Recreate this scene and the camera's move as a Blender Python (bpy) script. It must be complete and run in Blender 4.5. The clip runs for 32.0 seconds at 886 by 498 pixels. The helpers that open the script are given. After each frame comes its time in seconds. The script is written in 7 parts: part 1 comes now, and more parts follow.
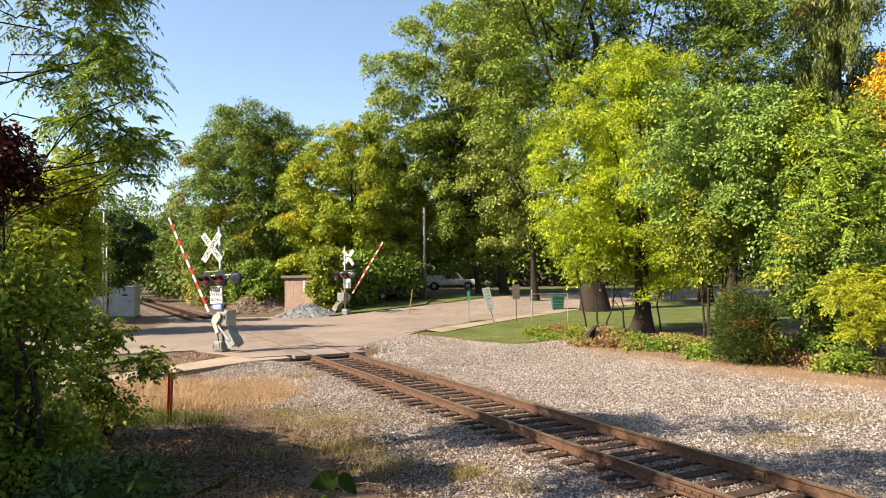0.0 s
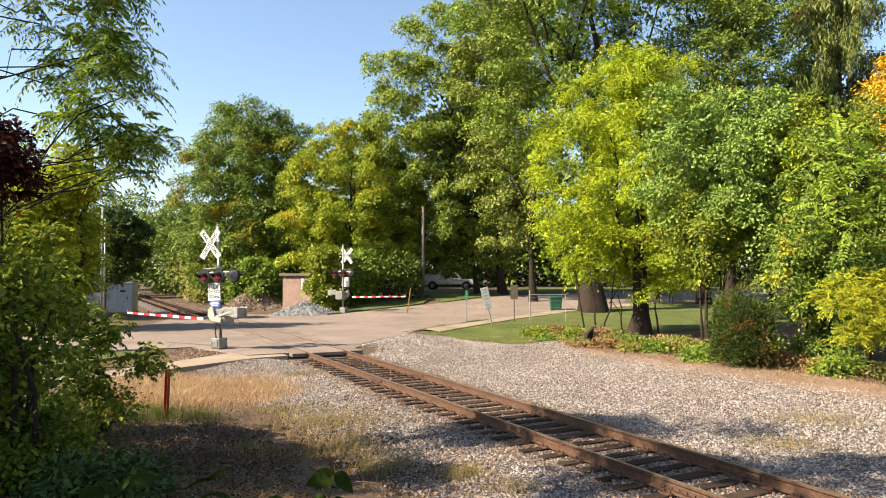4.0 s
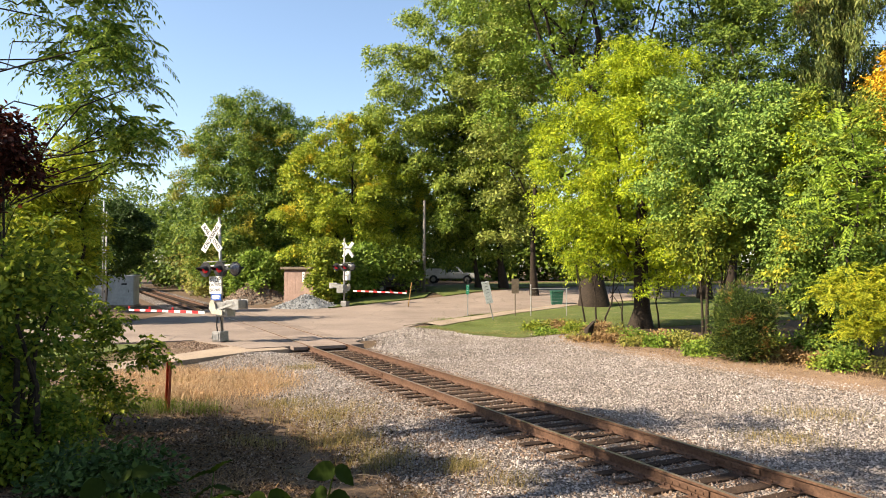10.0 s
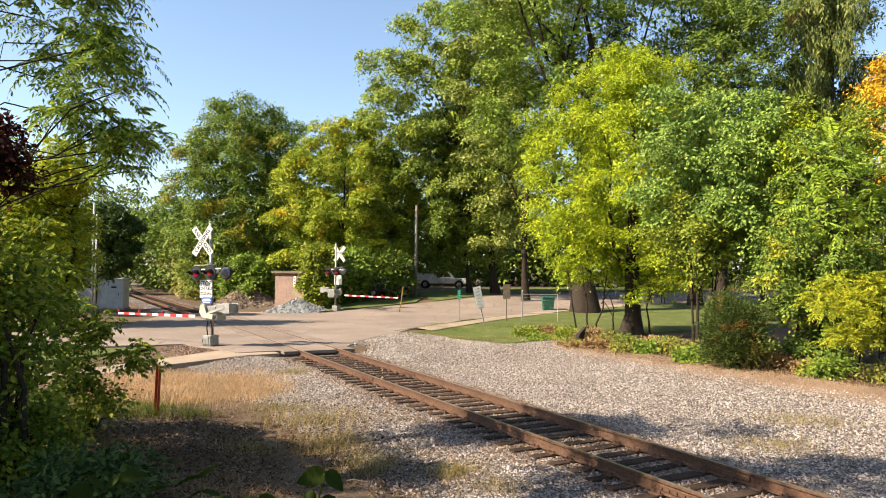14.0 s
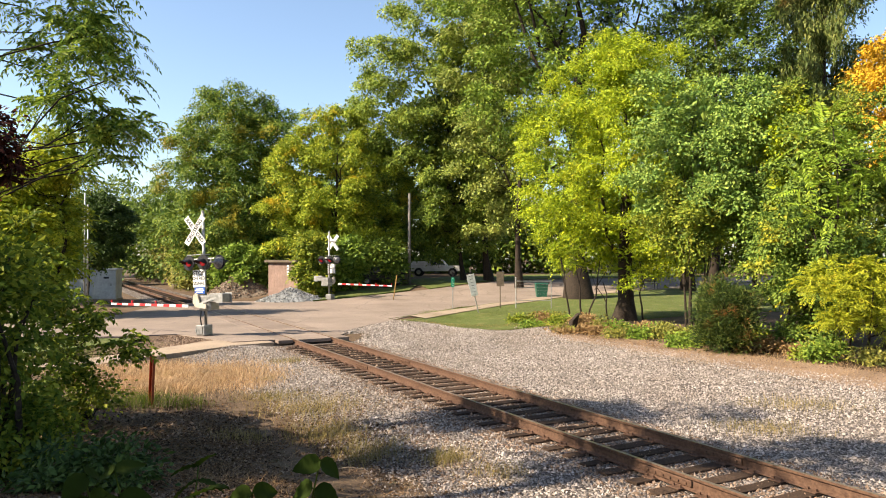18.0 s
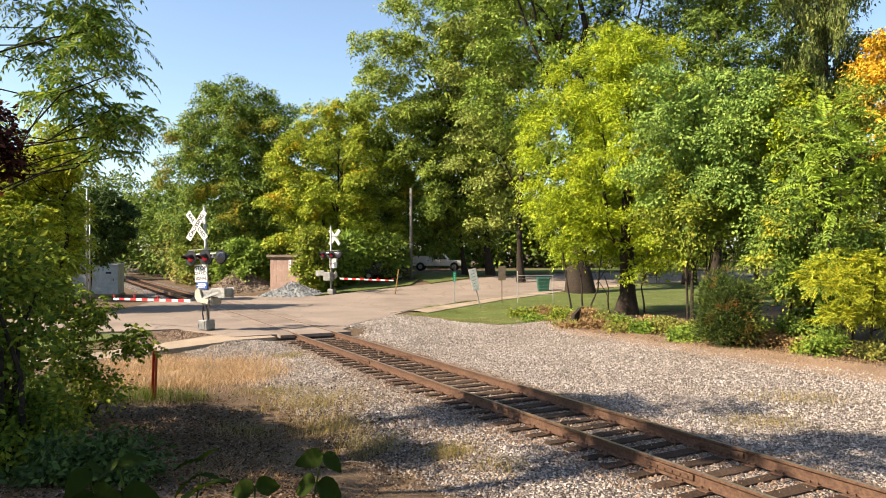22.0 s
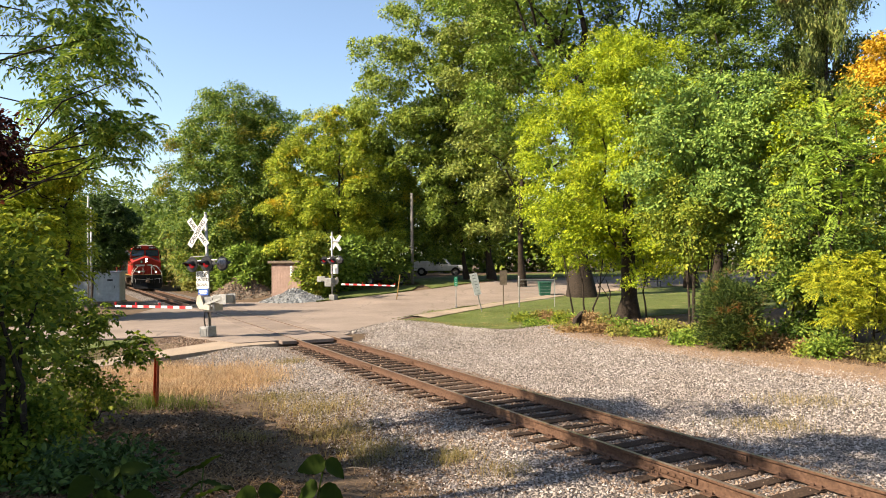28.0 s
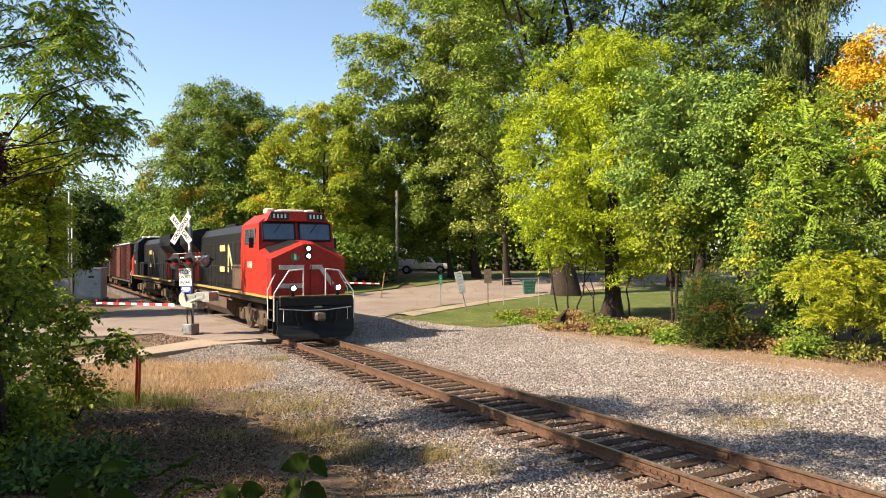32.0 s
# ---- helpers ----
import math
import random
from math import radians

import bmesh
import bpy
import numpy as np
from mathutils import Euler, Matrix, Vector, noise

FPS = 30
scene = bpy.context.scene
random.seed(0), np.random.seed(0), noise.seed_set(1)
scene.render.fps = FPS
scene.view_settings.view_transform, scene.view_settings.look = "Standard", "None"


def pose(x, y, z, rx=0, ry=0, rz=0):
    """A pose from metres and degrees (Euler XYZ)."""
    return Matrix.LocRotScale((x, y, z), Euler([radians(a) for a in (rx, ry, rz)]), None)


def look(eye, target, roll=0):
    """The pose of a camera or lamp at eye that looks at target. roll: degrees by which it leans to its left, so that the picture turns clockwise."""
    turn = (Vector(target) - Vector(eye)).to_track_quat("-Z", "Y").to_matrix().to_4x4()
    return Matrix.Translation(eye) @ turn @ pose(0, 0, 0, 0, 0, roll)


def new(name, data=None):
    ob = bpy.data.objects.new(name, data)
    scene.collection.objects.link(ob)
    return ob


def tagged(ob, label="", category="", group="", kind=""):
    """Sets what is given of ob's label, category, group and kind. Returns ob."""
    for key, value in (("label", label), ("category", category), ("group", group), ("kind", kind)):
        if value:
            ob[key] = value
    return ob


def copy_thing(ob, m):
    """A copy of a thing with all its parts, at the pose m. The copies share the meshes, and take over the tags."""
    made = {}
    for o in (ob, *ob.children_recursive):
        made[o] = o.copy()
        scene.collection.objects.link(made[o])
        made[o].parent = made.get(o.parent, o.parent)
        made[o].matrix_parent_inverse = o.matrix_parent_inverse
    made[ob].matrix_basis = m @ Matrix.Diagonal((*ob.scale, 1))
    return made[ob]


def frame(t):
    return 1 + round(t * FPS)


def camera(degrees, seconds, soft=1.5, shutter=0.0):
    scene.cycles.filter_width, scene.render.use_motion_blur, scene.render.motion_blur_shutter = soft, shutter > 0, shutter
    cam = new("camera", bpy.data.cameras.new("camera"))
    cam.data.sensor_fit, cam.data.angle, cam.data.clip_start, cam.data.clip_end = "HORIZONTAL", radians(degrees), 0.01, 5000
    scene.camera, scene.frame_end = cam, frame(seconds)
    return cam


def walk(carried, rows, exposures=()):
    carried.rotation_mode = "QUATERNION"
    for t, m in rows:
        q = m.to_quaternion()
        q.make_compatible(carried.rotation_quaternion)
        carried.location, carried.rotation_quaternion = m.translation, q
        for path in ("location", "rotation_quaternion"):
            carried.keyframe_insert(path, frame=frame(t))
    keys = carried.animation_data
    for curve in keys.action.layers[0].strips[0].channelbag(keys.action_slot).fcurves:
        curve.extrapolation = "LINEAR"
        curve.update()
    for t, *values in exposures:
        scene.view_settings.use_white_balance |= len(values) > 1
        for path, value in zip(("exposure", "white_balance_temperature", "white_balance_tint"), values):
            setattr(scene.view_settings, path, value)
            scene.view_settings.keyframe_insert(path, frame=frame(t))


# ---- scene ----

# ---------- camera: stands on the bank, turns a little ----------
EYE = (0.0, 0.0, 3.0)
AIM = [
    (0, 2.012, 1.035, -0.678), (0.5, 1.889, 1.185, -0.877), (1, 1.845, 1.104, -0.869), (1.5, 1.612, 1.060, -0.858), (2, 1.399, 1.019, -0.911),
    (2.5, 1.289, 0.938, -0.708), (3, 1.458, 0.896, -0.448), (3.5, 1.750, 0.839, -0.147), (5.5, 2.162, 0.996, 0.001), (6, 2.104, 0.900, 0.043),
    (6.5, 1.887, 0.726, 0.016), (7, 1.712, 0.774, -0.046), (7.5, 1.499, 0.789, 0.029), (8, 1.434, 0.748, 0.147), (8.5, 1.577, 0.715, 0.221),
    (9, 1.628, 0.726, 0.108), (9.5, 1.474, 0.961, -0.072), (10, 1.472, 1.018, 0.099), (10.5, 1.486, 1.006, 0.169), (11, 1.545, 1.008, 0.163),
    (11.5, 1.513, 0.919, 0.275), (12, 1.515, 0.802, 0.279), (12.5, 1.549, 0.719, 0.240), (13, 1.526, 0.632, 0.335), (13.5, 1.654, 0.444, 0.527),
    (14, 1.885, 0.355, 0.464), (14.5, 2.000, 0.244, 0.445), (16.5, 1.483, 0.037, 0.269), (17, 1.361, 0.054, 0.188), (17.5, 1.127, -0.051, 0.059),
    (18, 0.888, -0.189, -0.025), (18.5, 0.926, -0.246, 0.063), (19, 0.910, -0.253, 0.156), (19.5, 0.790, -0.176, 0.144), (20, 0.707, -0.100, 0.042),
    (20.5, 0.707, -0.083, 0.028), (21, 0.688, 0.000, 0.000), (21.5, 0.540, -0.037, -0.118), (22, 0.441, -0.054, -0.137), (22.5, 0.456, 0.008, -0.014),
    (23, 0.437, 0.065, 0.028), (23.5, 0.450, -0.001, 0.021), (24, 0.502, -0.011, 0.073), (24.5, 0.546, 0.092, -0.118), (25, 0.630, 0.093, -0.129),
    (25.5, 0.678, 0.100, -0.038), (27.5, 0.909, 0.218, -0.413), (28, 0.842, 0.037, -0.526), (28.5, 0.795, -0.139, -0.645), (29, 0.642, -0.185, -0.726),
    (29.5, 0.577, -0.322, -0.689), (30, 0.699, -0.447, -0.568), (30.5, 0.995, -0.552, -0.564), (31, 0.876, -0.729, -0.551), (31.5, 0.650, -0.921, -0.450),
    (32, 0.683, -1.190, -0.274)]
cam = camera(64.2, 32.0, soft=1.0)


def aim(pitch, yaw, roll):
    return Matrix.Translation(EYE) @ pose(0, 0, 0, 90 + pitch, 0, yaw) @ pose(0, 0, 0, 0, 0, roll)


walk(cam, [(t, aim(p, y, r)) for t, p, y, r in AIM], exposures=[(0, 1.46, 7050, 10), (32, 1.44, 7050, 10)])

# ---------- world and sun ----------
SUN_TO = Vector((-0.93, -0.30, 0.80)).normalized()
world = bpy.data.worlds.new("sky")
scene.world = world
world.use_nodes = True
wn, wl = world.node_tree.nodes, world.node_tree.links
sky = wn.new("ShaderNodeTexSky")
sky.sky_type, sky.sun_disc = "NISHITA", False
sky.sun_elevation = math.asin(SUN_TO.z)
sky.sun_rotation = math.atan2(SUN_TO.x, SUN_TO.y)
sky.altitude, sky.air_density, sky.dust_density, sky.ozone_density = 200, 1.0, 1.0, 2.4
wl.new(sky.outputs[0], wn["Background"].inputs[0])
wn["Background"].inputs[1].default_value = 0.097
sun = new("sun", bpy.data.lights.new("sun", "SUN"))
sun.data.energy, sun.data.angle, sun.data.color = 5.0, radians(0.55), (1.0, 0.90, 0.76)
sun.matrix_world = look((0, 0, 0), -SUN_TO)

# ---------- plan: the track's own axes ----------
O = Vector((-4.71, 26.9, 0.0))
HEAD = radians(27.9)
U = Vector((-math.sin(HEAD), math.cos(HEAD), 0.0))
N = Vector((math.cos(HEAD), math.sin(HEAD), 0.0))
TRACK_TURN = math.degrees(HEAD)
ROAD_ALONG = Vector((0.454, 0.891, 0.0))


BEND_FROM, BEND = 10.0, 1.15  # past the crossing the line bends a little


def on_track(s, a, z=0.0):
    return O + U * s + N * (a - math.tan(radians(BEND)) * max(0.0, s - BEND_FROM)) + Vector((0, 0, z))


def smooth(v):
    v = np.clip(v, 0, 1)
    return v * v * (3 - 2 * v)


# the road's edges: near side, far side
ROAD_ROWS = [((-90, 25), (-90, 33)), ((-30, 26.5), (-30, 34)), ((-14.3, 27.2), (-17.6, 34)), ((-10.8, 29.0), (-17.9, 40)),
             ((-7.7, 26.2), (-19, 47)), ((-4.3, 27.9), (-16, 52.3)), ((-2.0, 37.3), (-8.6, 50.3)),
             ((1.1, 45.0), (-4.4, 54.5)), ((6.0, 50.7), (-1.8, 57)), ((14, 57), (5.3, 64.5)), ((28, 64), (24, 71.5)), ((90, 82), (88, 90))]
ROAD_OUTLINE = [r[0] for r in ROAD_ROWS] + [r[1] for r in ROAD_ROWS[::-1]]


def road_distance(x, y):
    """Distance to the road's outline, 0 on it."""
    best, inside = np.full(x.shape, 1e9), np.zeros(x.shape, bool)
    for (x0, y0), (x1, y1) in zip(ROAD_OUTLINE, ROAD_OUTLINE[1:] + ROAD_OUTLINE[:1]):
        dx, dy = x1 - x0, y1 - y0
        k = np.clip(((x - x0) * dx + (y - y0) * dy) / (dx * dx + dy * dy), 0, 1)
        best = np.minimum(best, np.hypot(x - x0 - k * dx, y - y0 - k * dy))
        cross = ((y0 > y) != (y1 > y)) & (x < dx * (y - y0) / (dy if dy else 1e-9) + x0)
        inside ^= cross
    return np.where(inside, 0.0, best)


def rise(x, y):
    a = (x - O.x) * N.x + (y - O.y) * N.y
    return 1.25 * smooth((y - 44) / 28) * smooth((a - 4) / 7)


def road_z(x, y):
    return -0.02 + rise(np.asarray(x, float), np.asarray(y, float))


def ground_z(x, y):
    """Height of the natural ground."""
    x, y = np.atleast_1d(np.asarray(x, float)), np.atleast_1d(np.asarray(y, float))
    a = (x - O.x) * N.x + (y - O.y) * N.y
    z = -0.36 + 0.0 * x + 0.22 * smooth((a - 9) / 4) + 0.20 * smooth((-a - 4.6) / 2)
    z = z + rise(x, y) + 0.1 * smooth((y - 40) / 8)
    z = z + 0.9 * smooth((-a - 9) / 12) * smooth((y - 40) / 20)
    bank = smooth((11.5 - y) / 9.5) * smooth((-a - 3.0) / 4.0)
    z = z + 1.75 * bank
    z = z + 0.5 * smooth((-x - 7 - 0.2 * (y - 10)) / 5) * smooth((23 - y) / 6) * (1 - bank)
    d = road_distance(x, y)
    w = smooth(1 - (d - 0.3) / 3.0) * smooth((np.abs(a) - 1.6) / 1.5 + (y > 28.5) * (y < 46) * (d < 0.1))
    return z * (1 - w) + (road_z(x, y) - 0.05) * w


# ---------- materials ----------
def node_mat(name):
    m = bpy.data.materials.new(name)
    m.use_nodes = True
    return m, m.node_tree.nodes, m.node_tree.links, m.node_tree.nodes["Principled BSDF"]


def ramp(nodes, links, source, stops):
    r = nodes.new("ShaderNodeValToRGB")
    while len(r.color_ramp.elements) < len(stops):
        r.color_ramp.elements.new(0.5)
    for e, (p, c) in zip(r.color_ramp.elements, stops):
        e.position, e.color = p, (*c, 1)
    links.new(source, r.inputs[0])
    return r.outputs[0]


def noise_node(nodes, links, scale, detail=6, rough=0.6, coords=None, kind="Object"):
    if coords is None:
        coords = nodes.new("ShaderNodeTexCoord").outputs[kind]
    n = nodes.new("ShaderNodeTexNoise")
    n.inputs["Scale"].default_value, n.inputs["Detail"].default_value, n.inputs["Roughness"].default_value = scale, detail, rough
    links.new(coords, n.inputs["Vector"])
    return n


def mixed(nodes, links, fac, a, b, mode="MIX"):
    m = nodes.new("ShaderNodeMix")
    m.data_type, m.blend_type = "RGBA", mode
    if isinstance(fac, float):
        m.inputs[0].default_value = fac
    else:
        links.new(fac, m.inputs[0])
    for sock, v in ((m.inputs[6], a), (m.inputs[7], b)):
        if isinstance(v, tuple):
            sock.default_value = (*v, 1)
        else:
            links.new(v, sock)
    return m.outputs[2]


TONE = 0.82  # overall lightness of the painted and mineral colours


def surface(name, dark, light, fine=30.0, broad=1.2, rough=0.8, metal=0.0, bump=0.3, spread=(0.3, 0.7), wear=None, depth=0.01, vary=0.0, gloss=0.25):
    """A surface that varies at two scales: dark to light by fine grain, and broad stains."""
    m, nodes, links, b = node_mat(name)
    co = nodes.new("ShaderNodeTexCoord").outputs["Object"]
    f = noise_node(nodes, links, fine, 8, 0.65, co)
    g = noise_node(nodes, links, broad, 5, 0.6, co)
    c = ramp(nodes, links, f.outputs["Fac"], [(spread[0], tuple(TONE * e for e in dark)), (spread[1], tuple(TONE * e for e in light))])
    stain = ramp(nodes, links, g.outputs["Fac"], [(0.3, (0.72, 0.70, 0.68)), (0.65, (1.08, 1.06, 1.04))])
    c = mixed(nodes, links, 1.0, c, stain, "MULTIPLY")
    if wear:
        w = noise_node(nodes, links, broad * 3.1, 9, 0.75, co)
        k = ramp(nodes, links, w.outputs["Fac"], [(wear[1], (0, 0, 0)), (wear[1] + 0.12, (1, 1, 1))])
        c = mixed(nodes, links, k, c, tuple(TONE * e for e in wear[0]))
    if vary:
        info = nodes.new("ShaderNodeObjectInfo")
        k = ramp(nodes, links, info.outputs["Random"], [(0.0, (1 - vary,) * 3), (1.0, (1 + vary,) * 3)])
        c = mixed(nodes, links, 1.0, c, k, "MULTIPLY")
    links.new(c, b.inputs["Base Color"])
    b.inputs["Roughness"].default_value, b.inputs["Metallic"].default_value = rough, metal
    b.inputs["Specular IOR Level"].default_value = gloss
    if bump:
        n = nodes.new("ShaderNodeBump")
        n.inputs["Strength"].default_value, n.inputs["Distance"].default_value = bump, depth
        links.new(f.outputs["Fac"], n.inputs["Height"])
        links.new(n.outputs[0], b.inputs["Normal"])
    return m


LEAF_GAIN = 2.05


def leafy(name, stops, accent=None, amount=0.6, patch=0.25, through_light=0.2, rough=0.5, gain=LEAF_GAIN):
    """Leaves: colour by leaf, and patches of turning colour over the crown."""
    m, nodes, links, b = node_mat(name)
    geo = nodes.new("ShaderNodeNewGeometry")
    gain = gain * TONE
    lift = lambda q: (min(0.8, q[0] * gain * 1.06), min(0.8, q[1] * gain), min(0.8, q[2] * gain * 0.85))
    accent = lift(accent) if accent else None
    c = ramp(nodes, links, geo.outputs["Random Per Island"], [(k, lift(q if k else tuple(0.8 * e for e in q))) for k, q in stops])
    co = nodes.new("ShaderNodeTexCoord").outputs["Object"]
    broad = noise_node(nodes, links, 0.7, 3, 0.6, co)
    tone = ramp(nodes, links, broad.outputs["Fac"], [(0.3, (0.75, 0.8, 0.8)), (0.7, (1.2, 1.15, 1.0))])
    c = mixed(nodes, links, 1.0, c, tone, "MULTIPLY")
    if accent:
        n = noise_node(nodes, links, patch, 4, 0.65, co)
        k = ramp(nodes, links, n.outputs["Fac"], [(amount, (0, 0, 0)), (amount + 0.13, (1, 1, 1))])
        c = mixed(nodes, links, k, c, accent)
    links.new(c, b.inputs["Base Color"])
    b.inputs["Roughness"].default_value = rough
    b.inputs["Specular IOR Level"].default_value = 0.12
    t = nodes.new("ShaderNodeBsdfTranslucent")
    links.new(c, t.inputs[0])
    mix = nodes.new("ShaderNodeMixShader")
    mix.inputs[0].default_value = through_light
    links.new(b.outputs[0], mix.inputs[1])
    links.new(t.outputs[0], mix.inputs[2])
    links.new(mix.outputs[0], nodes["Material Output"].inputs[0])
    return m


def glow(name, colour, strength, base=(0.5, 0.5, 0.5)):
    m, nodes, links, b = node_mat(name)
    b.inputs["Base Color"].default_value = (*base, 1)
    b.inputs["Emission Color"].default_value, b.inputs["Emission Strength"].default_value = (*colour, 1), strength
    b.inputs["Roughness"].default_value = 0.15
    return m


# the dry spots also mottle the lawn in place of missing tree shade
GRASS = surface("lawn grass", (0.05, 0.075, 0.014), (0.17, 0.205, 0.05), 26, 0.5, 0.9, bump=0.9, depth=0.05, wear=((0.24, 0.20, 0.085), 0.54))
SOIL = surface("dry soil", (0.06, 0.037, 0.022), (0.20, 0.135, 0.082), 14, 0.5, 0.95, bump=0.7, depth=0.03, wear=((0.10, 0.11, 0.035), 0.6))
def cracked(m, scale, width, dark):
    """Thin wandering cracks in a surface's colour."""
    nodes, links = m.node_tree.nodes, m.node_tree.links
    b = nodes["Principled BSDF"]
    co = nodes.new("ShaderNodeTexCoord").outputs["Object"]
    n = noise_node(nodes, links, 0.7, 5, 0.6, co)
    shift = nodes.new("ShaderNodeVectorMath")
    shift.operation = "ADD"
    links.new(co, shift.inputs[0])
    links.new(n.outputs["Color"], shift.inputs[1])
    v = nodes.new("ShaderNodeTexVoronoi")
    v.feature = "DISTANCE_TO_EDGE"
    v.inputs["Scale"].default_value = scale
    links.new(shift.outputs[0], v.inputs["Vector"])
    k = ramp(nodes, links, v.outputs["Distance"], [(0.0, (1, 1, 1)), (width, (0, 0, 0))])
    old = b.inputs["Base Color"].links[0].from_socket
    links.new(mixed(nodes, links, k, old, dark), b.inputs["Base Color"])
    return m


ASPHALT = surface("worn asphalt", (0.20, 0.156, 0.128), (0.325, 0.262, 0.218), 40, 0.25, 0.9, bump=0.25, depth=0.006, wear=((0.17, 0.14, 0.115), 0.62))
cracked(ASPHALT, 0.22, 0.009, (0.12, 0.096, 0.078))
CONCRETE = surface("pale concrete", (0.27, 0.208, 0.152), (0.40, 0.318, 0.238), 25, 0.6, 0.9, bump=0.2, depth=0.004)


def stone_bed(name, stops, size):
    """Close-packed broken stones: each its own tone, dark joints between."""
    m, nodes, links, b = node_mat(name)
    co = nodes.new("ShaderNodeTexCoord").outputs["Object"]
    cells, edges = nodes.new("ShaderNodeTexVoronoi"), nodes.new("ShaderNodeTexVoronoi")
    edges.feature = "DISTANCE_TO_EDGE"
    for v in (cells, edges):
        v.inputs["Scale"].default_value = 1 / size
        links.new(co, v.inputs["Vector"])
    split = nodes.new("ShaderNodeSeparateColor")
    links.new(cells.outputs["Color"], split.inputs[0])
    c = ramp(nodes, links, split.outputs[0], [(k, tuple(TONE * e for e in q)) for k, q in stops])
    joint = ramp(nodes, links, edges.outputs["Distance"], [(0.02, (0.22, 0.2, 0.18)), (0.16, (1, 1, 1))])
    c = mixed(nodes, links, 1.0, c, joint, "MULTIPLY")
    g = noise_node(nodes, links, 0.45, 5, 0.6, co)
    stain = ramp(nodes, links, g.outputs["Fac"], [(0.32, (0.80, 0.74, 0.68)), (0.66, (1.08, 1.06, 1.05))])
    links.new(mixed(nodes, links, 1.0, c, stain, "MULTIPLY"), b.inputs["Base Color"])
    b.inputs["Roughness"].default_value, b.inputs["Specular IOR Level"].default_value = 0.9, 0.25
    n = nodes.new("ShaderNodeBump")
    n.inputs["Strength"].default_value, n.inputs["Distance"].default_value = 1.0, 0.03
    k = ramp(nodes, links, edges.outputs["Distance"], [(0.0, (0, 0, 0)), (0.3, (1, 1, 1))])
    links.new(k, n.inputs["Height"])
    links.new(n.outputs[0], b.inputs["Normal"])
    return m


BALLAST = stone_bed("crushed stone", [(0.1, (0.147, 0.123, 0.107)), (0.45, (0.293, 0.252, 0.224)), (0.75, (0.42, 0.37, 0.33)), (0.95, (0.55, 0.49, 0.44))], 0.062)
RAIL = surface("rusty rail steel", (0.075, 0.040, 0.026), (0.195, 0.112, 0.072), 20, 1.5, 0.75, 0.25, 0.3)
RAIL_TOP = surface("worn rail head", (0.30, 0.22, 0.17), (0.50, 0.42, 0.36), 30, 0.8, 0.35, 0.7, 0.05)
TIE = surface("creosoted oak", (0.022, 0.014, 0.010), (0.082, 0.052, 0.034), 22, 2.0, 0.95, bump=0.9, depth=0.014, vary=0.35, gloss=0.15)
BARK = surface("bark", (0.015, 0.011, 0.008), (0.062, 0.045, 0.032), 14, 2.0, 0.95, bump=1.0, depth=0.03)
RED = surface("red paint", (0.50, 0.022, 0.018), (0.66, 0.04, 0.03), 12, 1.0, 0.45, bump=0.05)
GALV = surface("galvanised steel", (0.32, 0.32, 0.31), (0.52, 0.52, 0.50), 10, 2.0, 0.5, 0.5, 0.1)

# ---------- builders ----------
BLANK = Matrix.Identity(4)


def add_box(bm, c, size, turn=None, bevel=0.0):
    """A box at c, edges bevelled."""
    m = Matrix.Translation(c) @ (turn.to_4x4() if turn else BLANK) @ Matrix.Diagonal((*size, 1))
    made = bmesh.ops.create_cube(bm, size=1.0, matrix=m)
    if bevel:
        edges = {e for v in made["verts"] for e in v.link_edges}
        bmesh.ops.bevel(bm, geom=list(edges), offset=bevel, segments=1, affect="EDGES", profile=0.5)
    return bm


def add_tube(bm, p0, p1, r0, r1=None, n=10, caps=True):
    p0, p1 = Vector(p0), Vector(p1)
    d = p1 - p0
    m = Matrix.Translation((p0 + p1) / 2) @ d.to_track_quat("Z", "Y").to_matrix().to_4x4()
    bmesh.ops.create_cone(bm, cap_ends=caps, segments=n, radius1=r0, radius2=r0 if r1 is None else r1, depth=d.length, matrix=m)
    return bm


def add_path(bm, pts, r, n=6):
    for a, b in zip(pts[:-1], pts[1:]):
        add_tube(bm, a, b, r, r, n)
    return bm


def add_prism(bm, outline, along, m=None):
    """An outline of (y, z) drawn out over the x range along."""
    x0, x1 = along
    lo = [bm.verts.new((m or BLANK) @ Vector((x0, y, z))) for y, z in outline]
    hi = [bm.verts.new((m or BLANK) @ Vector((x1, y, z))) for y, z in outline]
    k = len(outline)
    bm.faces.new(lo[::-1])
    bm.faces.new(hi)
    for i in range(k):
        bm.faces.new((lo[i], lo[(i + 1) % k], hi[(i + 1) % k], hi[i]))
    bmesh.ops.recalc_face_normals(bm, faces=bm.faces[:])
    return bm


def finish(name, bm, material, smooth_faces=False):
    me = bpy.data.meshes.new(name)
    bm.to_mesh(me)
    bm.free()
    me.materials.append(material)
    if smooth_faces:
        me.polygons.foreach_set("use_smooth", [True] * len(me.polygons))
    return new(name, me)


def part(name, bm, material, parent, label="", smooth_faces=False):
    """One mesh object under a thing or a part; its mesh is in the thing's space."""
    ob = finish(name, bm, material, smooth_faces)
    ob.parent = parent
    return tagged(ob, label)


def thing(name, m, label, category, group="", kind=""):
    ob = new(name)
    ob.matrix_world = m
    return tagged(ob, label, category, group, kind)


